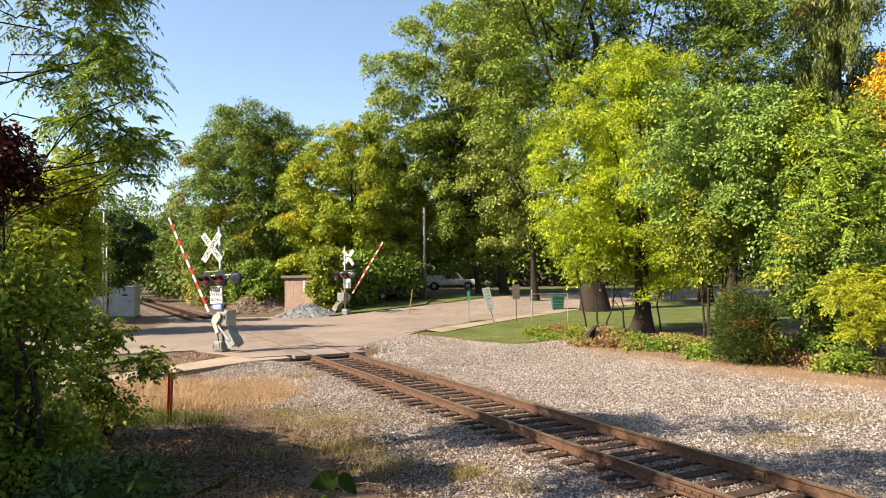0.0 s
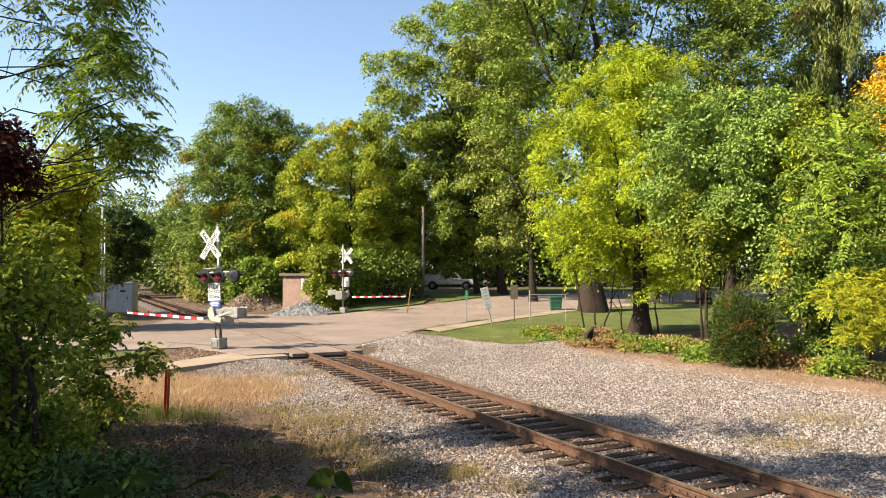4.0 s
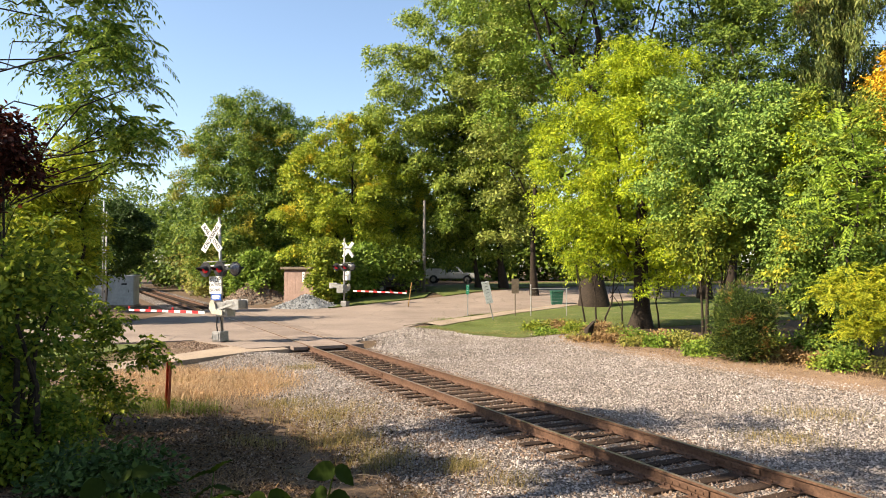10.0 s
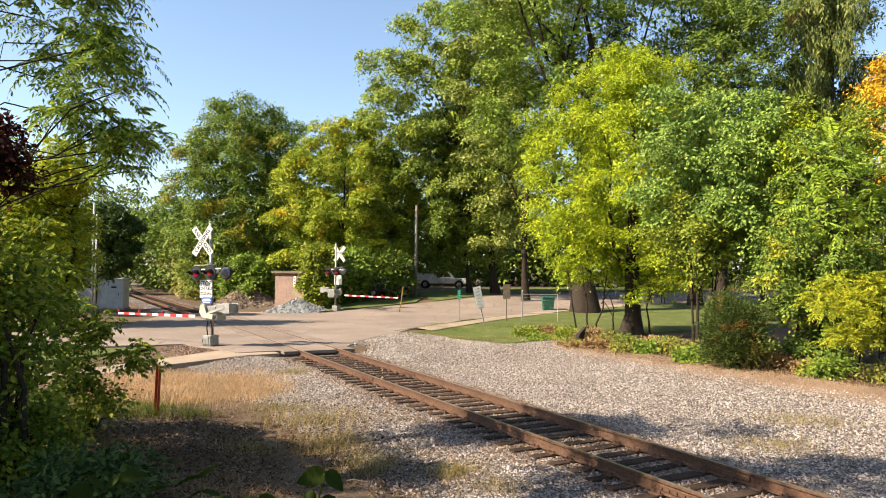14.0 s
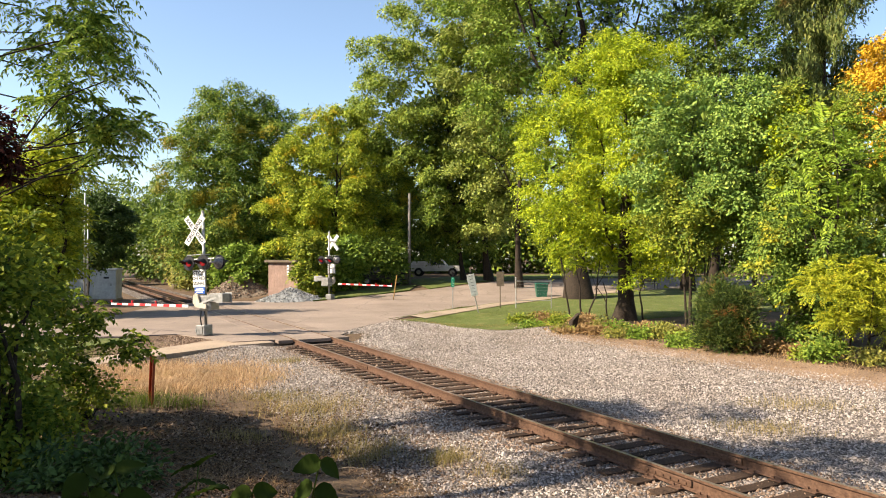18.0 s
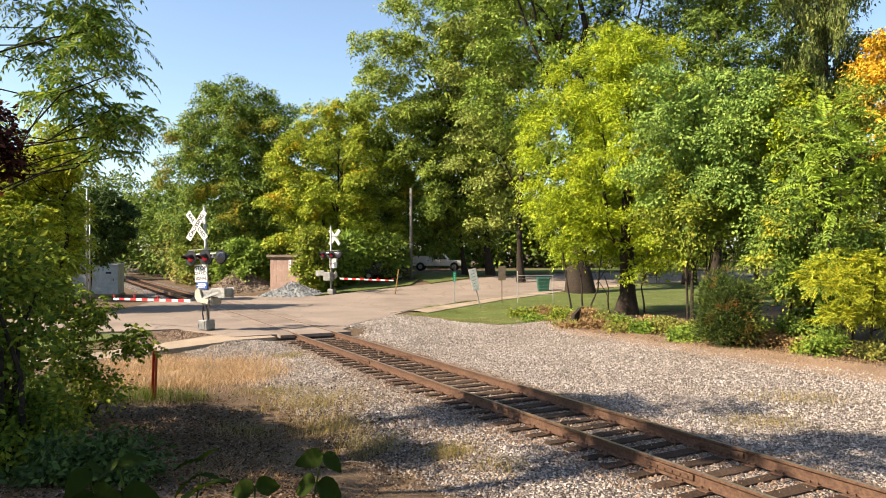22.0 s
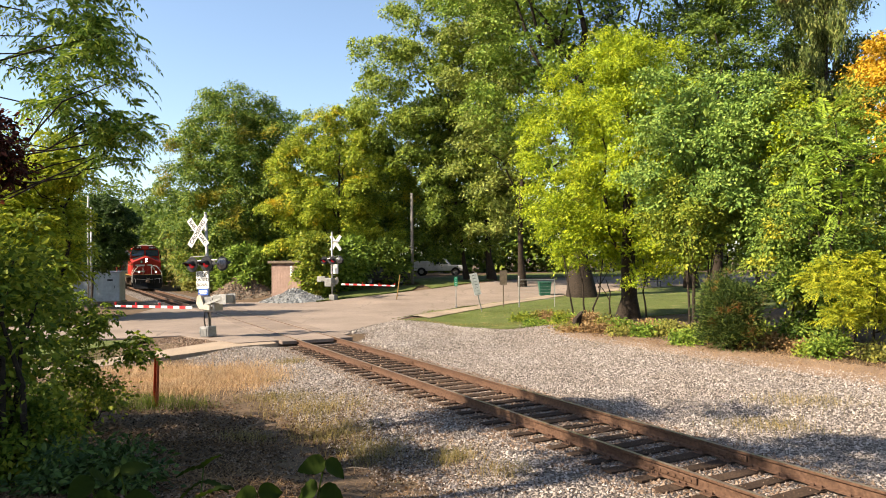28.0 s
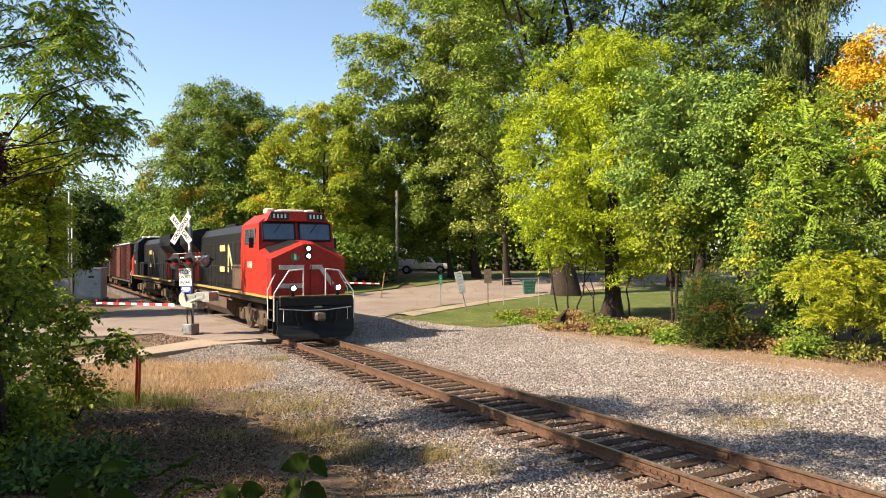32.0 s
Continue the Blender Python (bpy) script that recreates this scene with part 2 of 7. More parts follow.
def raw_mesh(name, verts, faces, material, k=4, soft=False):
    """A mesh from arrays of corners and of faces with k corners each."""
    me = bpy.data.meshes.new(name)
    nf = len(faces)
    me.vertices.add(len(verts))
    me.vertices.foreach_set("co", np.asarray(verts, np.float32).ravel())
    me.loops.add(nf * k)
    me.loops.foreach_set("vertex_index", np.asarray(faces, np.int32).ravel())
    me.polygons.add(nf)
    me.polygons.foreach_set("loop_start", np.arange(0, nf * k, k, dtype=np.int32))
    me.polygons.foreach_set("loop_total", np.full(nf, k, np.int32))
    me.polygons.foreach_set("use_smooth", np.full(nf, soft))
    me.update(calc_edges=True)
    me.materials.append(material)
    return me


# ---------- ground ----------
def sheet(name, xs, ys, height, material):
    gx, gy = np.meshgrid(xs, ys)
    v = np.stack([gx, gy, height(gx, gy)], -1).reshape(-1, 3)
    nx = len(xs)
    i = (np.arange(len(ys) - 1)[:, None] * nx + np.arange(nx - 1)[None]).ravel()
    f = np.stack([i, i + 1, i + nx + 1, i + nx], -1)
    return new(name, raw_mesh(name, v, f, material, soft=True))


far = np.array([250.0, 500, 1000, 2500])
xs = np.concatenate([-far[::-1], np.arange(-120, -40, 4.0), np.arange(-40, 40, 1.0), np.arange(40, 121, 4.0), far])
ys = np.concatenate([-far[::-1], np.arange(-60, 0, 4.0), np.arange(0, 80, 1.0), np.arange(80, 161, 4.0), far])
tagged(sheet("ground", xs, ys, lambda x, y: ground_z(x.ravel(), y.ravel()).reshape(x.shape), SOIL), "dry brown soil with sparse weeds", "ground", kind="structure")


def drape(name, rows, material, label, category, lift, height=None, nv=6, nu=6, edge=0.12):
    """A strip between pairs of edge points, laid on the ground, with a low edge."""
    height = height or (lambda x, y: ground_z(x, y))
    grid = []
    for (a0, b0), (a1, b1) in zip(rows[:-1], rows[1:]):
        for i in range(nu):
            k = i / nu
            grid.append((np.array(a0) * (1 - k) + np.array(a1) * k, np.array(b0) * (1 - k) + np.array(b1) * k))
    grid.append((np.array(rows[-1][0]), np.array(rows[-1][1])))
    w = np.linspace(0, 1, nv + 1)
    pts = np.array([[a * (1 - k) + b * k for k in w] for a, b in grid])
    z = height(pts[..., 0].ravel(), pts[..., 1].ravel()).reshape(pts.shape[:2]) + lift
    v = np.concatenate([pts, z[..., None]], -1)
    lowa, lowb = v[:, :1].copy(), v[:, -1:].copy()
    lowa[..., 2] -= edge
    lowb[..., 2] -= edge
    v = np.concatenate([lowa, v[:, :1], v, v[:, -1:], lowb], 1)
    nx = v.shape[1]
    i = (np.arange(v.shape[0] - 1)[:, None] * nx + np.arange(nx - 1)[None]).ravel()
    f = np.stack([i, i + 1, i + nx + 1, i + nx], -1)
    col = np.arange(len(f)) % (nx - 1)
    me = raw_mesh(name, v.reshape(-1, 3), f[(col != 1) & (col != nx - 3)], material, soft=True)
    return tagged(new(name, me), label, category, kind="structure")


drape("road", ROAD_ROWS, ASPHALT, "worn sun-bleached asphalt road over the crossing", "road", 0.0, road_z, 8, 6, edge=0.3)
drape("pavement", [((-16, 13.2), (-17, 13.9)), ((-12.4, 18.0), (-13.5, 18.7)), ((-10.3, 21.4), (-11.5, 22.1)), ((-8.9, 23.8), (-10.0, 24.7)), ((-7.4, 25.6), (-8.6, 27.0)), ((-6.2, 26.3), (-7.0, 27.6))],
      CONCRETE, "pale concrete footpath beside dry grass", "pavement", 0.0, lambda x, y: np.maximum(np.interp(y, [14, 18, 24, 26.5], [-0.12, -0.15, -0.12, -0.05]), ground_z(x, y) + 0.012), nv=3, edge=0.3)
drape("pavement", [((-0.8, 37.0), (-1.7, 37.8)), ((0.2, 39.3), (-0.8, 39.9)), ((4.0, 46.2), (3.0, 46.9)), ((9, 52.2), (8.2, 53.1)), ((17, 57.2), (16.5, 58.3)), ((40, 66), (40, 67.3))],
      CONCRETE, "narrow concrete footpath between lawns", "pavement", 0.085, nv=3)
LAWNS = [
    ([((-1.9, 35.2), (-2.2, 35.4)), ((0.0, 35.5), (0.2, 39.3)), ((3.2, 33.4), (4.0, 46.2)), ((7.6, 35.0), (9, 52.2)), ((17, 42), (17, 57.2)), ((42, 45), (40, 66))], 0.05),
    ([((-2.7, 36.2), (-2.2, 37.2)), ((-0.8, 40.0), (-0.6, 41.0)), ((3.0, 47.0), (3.2, 47.6)), ((8.2, 53.2), (8.6, 52.8)), ((16.5, 58.4), (16.0, 58.2))], 0.07),
    ([((-9.2, 50.9), (-9.4, 56)), ((-6.6, 52.6), (-6.5, 57)), ((-4.5, 54.8), (-4, 59)), ((-2.5, 57.2), (-2, 61))], 0.09),
    ([((-1.0, 58.3), (-3.5, 66)), ((4.2, 65.2), (2, 74)), ((12, 70), (12, 84)), ((30, 75), (30, 95))], 0.06),
    ([((-11.3, 27.4), (-12.6, 25.2)), ((-14.5, 26.6), (-15, 21.5)), ((-24, 25.4), (-24, 17))], 0.09),
    ([((-18.2, 34.6), (-18.4, 38)), ((-24, 34.6), (-26, 42)), ((-60, 34.6), (-60, 48))], 0.08)]
for rows, lift in LAWNS:
    drape("lawn", rows, GRASS, "short green lawn with dry spots, mottled also for tree shade", "lawn", lift, nv=6)

# ---------- track ----------
def rail_piece(s0, s1, a, name="rail"):
    """One rail: foot, web and head of real section."""
    half = [(0.0, -0.185), (0.07, -0.185), (0.07, -0.172), (0.012, -0.15), (0.010, -0.05), (0.036, -0.036), (0.036, -0.004), (0.030, 0.0)]
    outline = [(y, z) for y, z in half] + [(-y, z) for y, z in half[:0:-1]]
    bm = add_prism(bmesh.new(), outline, (s0, s1))
    ob = finish(name, bm, RAIL)
    ob.data.materials.append(RAIL_TOP)
    for p in ob.data.polygons:
        if p.normal.z > 0.9 and p.center.z > -0.01:
            p.material_index = 1
    ob.parent = track
    turn = radians(BEND) if s0 >= BEND_FROM else 0.0
    ob.location = (BEND_FROM * (1 - math.cos(turn)), -a - BEND_FROM * math.sin(turn), 0)
    ob.rotation_euler = (0, 0, turn)
    return ob


# along x of this Empty runs the track, away from the camera
track = thing("railway_track", Matrix.Translation(O) @ pose(0, 0, 0, 0, 0, 90 + TRACK_TURN), "rusty steel rails on dark wooden sleepers", "railway track", kind="structure")
for a in (-0.754, 0.754):
    rail_piece(-60, -0.1, a)
    rail_piece(-0.1, 10, a)
    rail_piece(10, 120, a)
    rail_piece(120, 760, a)


def ramp_up(s, a):
    """The stones rise to meet the road beside the rails."""
    return 0.16 * smooth((s + 4.0) / 4.0) * smooth((np.abs(a) - 1.4) / 1.2)


def bed(name, s0, s1, profile, material, label):
    """Ballast drawn along the track: profile of (across, height)."""
    v, f = [], []
    ss = np.arange(s0, s1 + 0.1, 0.9 if s1 < 5 else 3.0)
    for s in ss:
        for a, z in profile:
            p = on_track(s, a)
            v.append((p.x, p.y, z + (ramp_up(s, a) if s < 3 else 0.0)))
    k = len(profile)
    for i in range(len(ss) - 1):
        for j in range(k - 1):
            f.append((i * k + j, i * k + j + 1, (i + 1) * k + j + 1, (i + 1) * k + j))
    me = raw_mesh(name, np.array(v), np.array(f), material, soft=True)
    ob = new(name, me)
    return tagged(ob, label, "ballast", kind="structure")


BED = [(-5.2, -0.42), (-3.0, -0.31), (-1.6, -0.225), (-1.3, -0.218), (0, -0.218), (1.3, -0.218), (1.6, -0.225), (3.0, -0.27), (9.0, -0.27), (10.6, -0.20), (11.8, -0.21)]
bed("ballast_bed", -60, 0.3, BED, BALLAST, "grey crushed stone beside and between the rails")
BED2 = [(-13, -0.10), (-9, -0.16), (-6.5, -0.27), (-3.0, -0.28), (-1.6, -0.225), (0, -0.225), (1.6, -0.225), (3.0, -0.3), (5.2, -0.42)]
bed("ballast_bed", 22, 300, BED2, BALLAST, "grey crushed stone beside and between the rails")

drape("gravel_shoulder", [((-4.6, 27.6), (3.6, 31.5)), ((-4.0, 30.5), (3.2, 32.7)), ((-3.3, 33.1), (1.4, 34.1)), ((-2.3, 35.1), (-0.1, 35.45))], BALLAST, "crushed stone between the road and the lawn", "gravel", 0.055, nv=8)

DIRT = surface("pinkish bare dirt", (0.19, 0.122, 0.08), (0.37, 0.262, 0.185), 18, 0.6, 0.95, bump=0.8, depth=0.03, wear=((0.20, 0.13, 0.08), 0.58))
bed("dirt_verge", -22, -1.0, [(9.2, -0.268), (10.2, -0.205), (11.9, -0.18)], DIRT, "bare pinkish dirt at the gravel's edge")


# ---------- leaves and trees ----------
def leaf_mesh(name, pos, tip, nrm, length, width, material, simple=False):
    """Folded leaf blades at pos; tip: along the leaf, nrm: its face. simple: three corners, for far trees."""
    tip = tip / np.linalg.norm(tip, axis=1, keepdims=True)
    side = np.cross(tip, nrm)
    side /= np.linalg.norm(side, axis=1, keepdims=True) + 1e-9
    up = np.cross(side, tip)
    L, Wd = length[:, None], width[:, None]
    if simple:
        v = np.stack([pos + side * Wd * 0.62, pos - side * Wd * 0.62, pos + tip * L], 1).reshape(-1, 3)
        return raw_mesh(name, v, np.arange(len(v)).reshape(-1, 3), material, 3)
    a = pos
    b = pos + tip * L * 0.45 + side * Wd * 0.5 + up * L * 0.06
    c = pos + tip * L - up * L * 0.08
    d = pos + tip * L * 0.45 - side * Wd * 0.5 + up * L * 0.06
    v = np.stack([a, b, c, d], 1).reshape(-1, 3)
    f = np.arange(len(v)).reshape(-1, 4)
    return raw_mesh(name, v, f, material)


def unit_vectors(rng, n):
    v = rng.normal(size=(n, 3))
    return v / np.linalg.norm(v, axis=1, keepdims=True)


def clump_leaves(rng, centres, radii, per, leaf, flat=0.62, droop=0.5, bunch=10):
    """Leaves in flat sprays on the outer shells of clumps; returns positions, tips, normals and sizes."""
    k = len(centres)
    m = max(2, per // bunch)
    d = unit_vectors(rng, k * m)
    d[:, 2] = np.where(d[:, 2] < -0.25, -d[:, 2], d[:, 2])
    who = np.repeat(np.arange(k), m)
    inner = rng.uniform(size=k * m) < 0.16
    r = radii[who] * np.where(inner, rng.uniform(0.1, 0.6, k * m), rng.normal(0.92, 0.16, k * m))
    hub = centres[who] + d * r[:, None] * np.array([1, 1, flat])
    face = d * 0.9 + np.array([-0.22, -0.12, 0.4]) + unit_vectors(rng, k * m) * 0.4
    face /= np.linalg.norm(face, axis=1, keepdims=True)
    big = rng.uniform(0.7, 1.35, k * m) * np.where(inner, 1.3, 1.0)
    # the leaves of each spray lie round its hub, mostly in its plane
    hub, face, out, big = (np.repeat(q, bunch, 0) for q in (hub, face, d, big))
    n = len(hub)
    off = rng.normal(size=(n, 3))
    off -= face * (off * face).sum(1, keepdims=True) * 0.8
    p = hub + off * (leaf * big * 1.2)[:, None] - np.array([0, 0, 1.0]) * (leaf * 0.35 * (off ** 2).sum(1) * 0.4)[:, None]
    nrm = face + unit_vectors(rng, n) * 0.5
    tip = off * 0.6 + out * 0.5 + unit_vectors(rng, n) * 0.5 - np.array([0, 0, droop])
    return p, tip, nrm, leaf * rng.uniform(0.7, 1.3, n) * big ** 0.5


def limb_mesh(bm, p0, p1, r0, r1, rng, bends=4, wob=0.06, n=8):
    """A tapered limb with bends, one closed skin."""
    p0, p1 = Vector(p0), Vector(p1)
    pts = [p0 + (p1 - p0) * (i / bends) + Vector(rng.normal(size=3) * wob * (p1 - p0).length * (0 < i < bends)) for i in range(bends + 1)]
    d = (p1 - p0).normalized()
    e = d.orthogonal().normalized()
    g = d.cross(e)
    rings = []
    for i, p in enumerate(pts):
        r = r0 + (r1 - r0) * i / bends
        rings.append([bm.verts.new(p + (e * math.cos(2 * math.pi * k / n) + g * math.sin(2 * math.pi * k / n)) * r) for k in range(n)])
    for a, b in zip(rings[:-1], rings[1:]):
        for k in range(n):
            bm.faces.new((a[k], a[(k + 1) % n], b[(k + 1) % n], b[k]))
    bm.faces.new(rings[-1])
    return pts


def tree(name, label, x, y, top, low, rx, ry, material, seed, clumps=90, per=220, leaf=0.3, trunk=0.25, shift=(0, 0), rough=0.25,
         peak=0.55, clump_size=0.2, limbs=9, droop=0.5, wide=0.6, flat=0.62, base=None, category="tree", taper=0.55, fill=0.22, gather=4):
    """Trunk, limbs and a crown of many leaves, gathered in clumps. peak: how high the crown is widest (0 to 1)."""
    rng = np.random.default_rng(seed)
    gz = float(ground_z(x, y)[0]) - 0.1 if base is None else base
    t = thing(name, Matrix.Translation((x, y, gz)), label, category)
    h, lo = top - gz, low - gz
    # boughs spread evenly over the envelope, each a low dome of clumps with shade below it
    nb = max(5, clumps // gather)
    cr = clump_size * min(rx, ry)
    boughs = np.zeros((0, 3))
    while len(boughs) < nb:
        best = None
        for _ in range(6):
            w = rng.uniform(0.02, 0.97)
            prof = math.sin(math.pi * min(1.0, max(0.0, (w ** (math.log(0.5) / math.log(peak)))))) ** taper
            ang, rad = rng.uniform(0, 2 * math.pi), math.sqrt(rng.uniform(max(0.2, fill), 1.0))
            bumpy = 1 + rough * noise.noise(Vector((math.cos(ang) * 2.6, math.sin(ang) * 2.6, w * 2.6 + seed)))
            k = prof * rad * bumpy
            c = np.array((shift[0] * (0.3 + 0.7 * prof) + math.cos(ang) * rx * k, shift[1] * (0.3 + 0.7 * prof) + math.sin(ang) * ry * k, lo + w * (h - lo) * (1 - 0.06 * rad)))
            near = np.min(((boughs - c) ** 2).sum(1)) if len(boughs) else 0.0
            if best is None or near > best[0]:
                best = (near, c)
        boughs = np.vstack([boughs, best[1]])
    who = np.arange(clumps) % nb
    span = cr * 1.35 * rng.uniform(0.75, 1.25, nb)
    out = boughs[who] - np.array([shift[0] * 0.6, shift[1] * 0.6, 0])
    out[:, 2] = 0
    out /= np.linalg.norm(out, axis=1, keepdims=True) + 0.3
    d = unit_vectors(rng, clumps) * 0.9 + out * 0.5 + np.array([0, 0, 0.25])
    d /= np.linalg.norm(d, axis=1, keepdims=True)
    q = boughs[who] + d * (span[who] * rng.uniform(0.55, 1.05, clumps))[:, None] * np.array([1, 1, max(0.85, flat)])
    core = rng.uniform(size=clumps) < 0.2
    q[core, :2] *= rng.uniform(0.2, 0.7, (core.sum(), 1))
    q[:, 2] = np.minimum(q[:, 2], h - 0.2 * cr)
    radii = cr * 0.72 * rng.uniform(0.7, 1.35, clumps)
    simple, flat = y > 33, max(0.75, flat)
    p, tip, nrm, size = clump_leaves(rng, q, radii, int(per * 1.6) if simple else per, leaf * (0.55 if simple else 0.82), flat, droop)
    # large leaves deep inside keep the heart of the crown dark
    kc = clumps * 6
    pick, dd = rng.integers(0, nb, kc), unit_vectors(rng, kc)
    inside = boughs[pick] * np.array([1, 1, 0.94]) + dd * (cr * rng.uniform(0, 1.0, kc))[:, None]
    pull = rng.uniform(0.25, 0.88, kc)[:, None]
    inside[:, :2] = (inside[:, :2] - np.array(shift) * 0.7) * pull + np.array(shift) * 0.7
    p, nrm = np.vstack([p, inside]), np.vstack([nrm, unit_vectors(rng, kc) + np.array([0, 0, 0.6])])
    tip, size = np.vstack([tip, unit_vectors(rng, kc)]), np.concatenate([size, leaf * (1.5 if simple else 2.0) * rng.uniform(0.7, 1.3, kc)])
    crown = new("crown", leaf_mesh("crown", p, tip, nrm, size, size * max(0.5, wide), material, simple))
    crown.parent = t
    bm = bmesh.new()
    knee = Vector((shift[0] * 0.3, shift[1] * 0.3, lo + (h - lo) * 0.35))
    limb_mesh(bm, (0, 0, -0.3), knee, trunk * 1.15, trunk * 0.6, rng, 5, 0.010, 14)
    for v in bm.verts:
        if v.co.z < 1.0:
            flare = 1 + 0.75 * (1 - max(0.0, v.co.z) / 1.0) ** 2 * (1 + 0.25 * math.sin(5 * math.atan2(v.co.y, v.co.x)))
            v.co.x, v.co.y = v.co.x * flare, v.co.y * flare
    bmesh.ops.subdivide_edges(bm, edges=[e for e in bm.edges if abs(e.verts[0].co.z - e.verts[1].co.z) > 0.8], cuts=2)
    part("trunk", bm, BARK, t, smooth_faces=True)
    bm = bmesh.new()
    limb_mesh(bm, knee - Vector((0, 0, 0.2)), (shift[0] * 0.8, shift[1] * 0.8, lo + (h - lo) * 0.85), trunk * 0.42, trunk * 0.06, rng, 5, 0.03, 8)
    part("leader", bm, BARK, t, smooth_faces=True)
    order = rng.permutation(clumps)[:limbs]
    for i in order:
        c = Vector(q[i])
        f = rng.uniform(0.35, 1.0)
        start = knee * f + Vector((0, 0, 0.35)) * (1 - f)
        if start.z > c.z + 0.5:
            start = knee * 0.6
        bm = bmesh.new()
        limb_mesh(bm, start, c, trunk * 0.32, trunk * 0.05, rng, 4, 0.05, 6)
        part("limb", bm, BARK, t, smooth_faces=True)
    return t


LEAF_DEEP = leafy("deep green leaves", [(0.0, (0.030, 0.058, 0.011)), (0.5, (0.062, 0.100, 0.018)), (1.0, (0.115, 0.150, 0.028))], (0.24, 0.16, 0.025), 0.66, 0.22)
LEAF_MID = leafy("green leaves", [(0.0, (0.045, 0.085, 0.014)), (0.5, (0.085, 0.14, 0.024)), (1.0, (0.15, 0.20, 0.038))], (0.28, 0.17, 0.02), 0.68, 0.25)
LEAF_TURN = leafy("turning leaves", [(0.0, (0.055, 0.090, 0.014)), (0.5, (0.105, 0.140, 0.02)), (1.0, (0.18, 0.19, 0.028))], (0.24, 0.13, 0.018), 0.62, 0.22)
LEAF_LIME = leafy("lime green leaves", [(0.0, (0.075, 0.125, 0.010)), (0.5, (0.15, 0.205, 0.013)), (1.0, (0.25, 0.285, 0.018))], (0.31, 0.26, 0.02), 0.62, 0.5)
LEAF_BLUE = leafy("blue green leaves", [(0.0, (0.05, 0.10, 0.026)), (0.5, (0.10, 0.165, 0.042)), (1.0, (0.18, 0.24, 0.06))], (0.25, 0.24, 0.03), 0.64, 0.6)
LEAF_GOLD = leafy("golden leaves", [(0.0, (0.19, 0.115, 0.012)), (0.5, (0.33, 0.205, 0.018)), (1.0, (0.44, 0.30, 0.04))], (0.12, 0.13, 0.02), 0.62, 0.5)
LEAF_DARK = leafy("dark needles", [(0.0, (0.014, 0.030, 0.010)), (0.6, (0.030, 0.055, 0.016)), (1.0, (0.055, 0.085, 0.024))], through_light=0.15)

LEAF_MAPLE = leafy("maple leaves", [(0.0, (0.030, 0.068, 0.014)), (0.5, (0.070, 0.118, 0.024)), (1.0, (0.15, 0.185, 0.034))], (0.23, 0.18, 0.02), 0.56, 0.22)
LEAF_AUTUMN = leafy("turning maple leaves", [(0.0, (0.07, 0.115, 0.013)), (0.5, (0.15, 0.20, 0.022)), (1.0, (0.26, 0.275, 0.035))], (0.36, 0.23, 0.018), 0.58, 0.35)
LEAF_TALL = leafy("sunny green leaves", [(0.0, (0.05, 0.088, 0.017)), (0.5, (0.108, 0.155, 0.029)), (1.0, (0.20, 0.24, 0.048))], (0.30, 0.21, 0.03), 0.68, 0.25)
LEAF_PALE = leafy("pale green leaves", [(0.0, (0.075, 0.105, 0.025)), (0.5, (0.12, 0.155, 0.04)), (1.0, (0.20, 0.225, 0.065))])
LEAF_OLIVE = leafy("olive shrub leaves", [(0.0, (0.06, 0.07, 0.02)), (0.5, (0.12, 0.125, 0.035)), (1.0, (0.20, 0.19, 0.05))], (0.16, 0.10, 0.05), 0.58, 0.3)
LEAF_THICKET = leafy("dark thicket leaves with yellow patches", [(0.0, (0.032, 0.064, 0.013)), (0.5, (0.072, 0.118, 0.024)), (1.0, (0.14, 0.19, 0.038))], (0.29, 0.25, 0.022), 0.57, 0.8)
LEAF_BANK = leafy("thin sunlit bank leaves", [(0.0, (0.038, 0.070, 0.012)), (0.5, (0.090, 0.130, 0.020)), (1.0, (0.19, 0.215, 0.032))], (0.27, 0.22, 0.02), 0.6, 0.9, 0.5)
LEAF_WINE = leafy("dark red leaves", [(0.0, (0.012, 0.005, 0.005)), (0.6, (0.032, 0.009, 0.008)), (1.0, (0.075, 0.02, 0.012))])

tree("maple_tree", "tall green maple with yellowing edges", -20.4, 72, 20.9, -0.5, 6.7, 6.4, LEAF_MAPLE, 3, 500, 215, 0.33, 0.35, peak=0.47, limbs=4, flat=0.85, clump_size=0.2, rough=0.12, fill=0.35, taper=0.4)
tree("shade_tree", "green tree standing behind the maples", -14.5, 86, 21.8, 0, 6.0, 5.0, LEAF_MID, 4, 190, 190, 0.34, 0.3, limbs=3, clump_size=0.24, fill=0.05, peak=0.4)
tree("maple_tree", "broad maple turning yellow and orange", -9.5, 65, 17.4, 0.6, 6.2, 4.3, LEAF_AUTUMN, 5, 400, 215, 0.29, 0.3, peak=0.5, limbs=4, flat=0.85, clump_size=0.2, rough=0.35, fill=0.3, taper=0.42)
tree("shade_tree", "very tall green shade tree by the road", 4.6, 66, 31, 4.0, 8.7, 6.4, LEAF_TALL, 7, 420, 230, 0.34, 0.28, shift=(-4.0, 0), peak=0.5, flat=0.6, clump_size=0.19, rough=0.4)
tree("shade_tree", "spreading green tree behind the utility pole", 2.2, 66, 18.5, 3.2, 6.0, 4.6, LEAF_DEEP, 10, 230, 220, 0.32, 0.2, shift=(-3.4, 0), peak=0.5, clump_size=0.22, rough=0.4, limbs=6)
tree("shade_tree", "tall tree with pale green foliage", 6.6, 59, 33, 4.6, 6.0, 5.5, LEAF_PALE, 8, 150, 230, 0.34, 0.22, peak=0.45, clump_size=0.27)
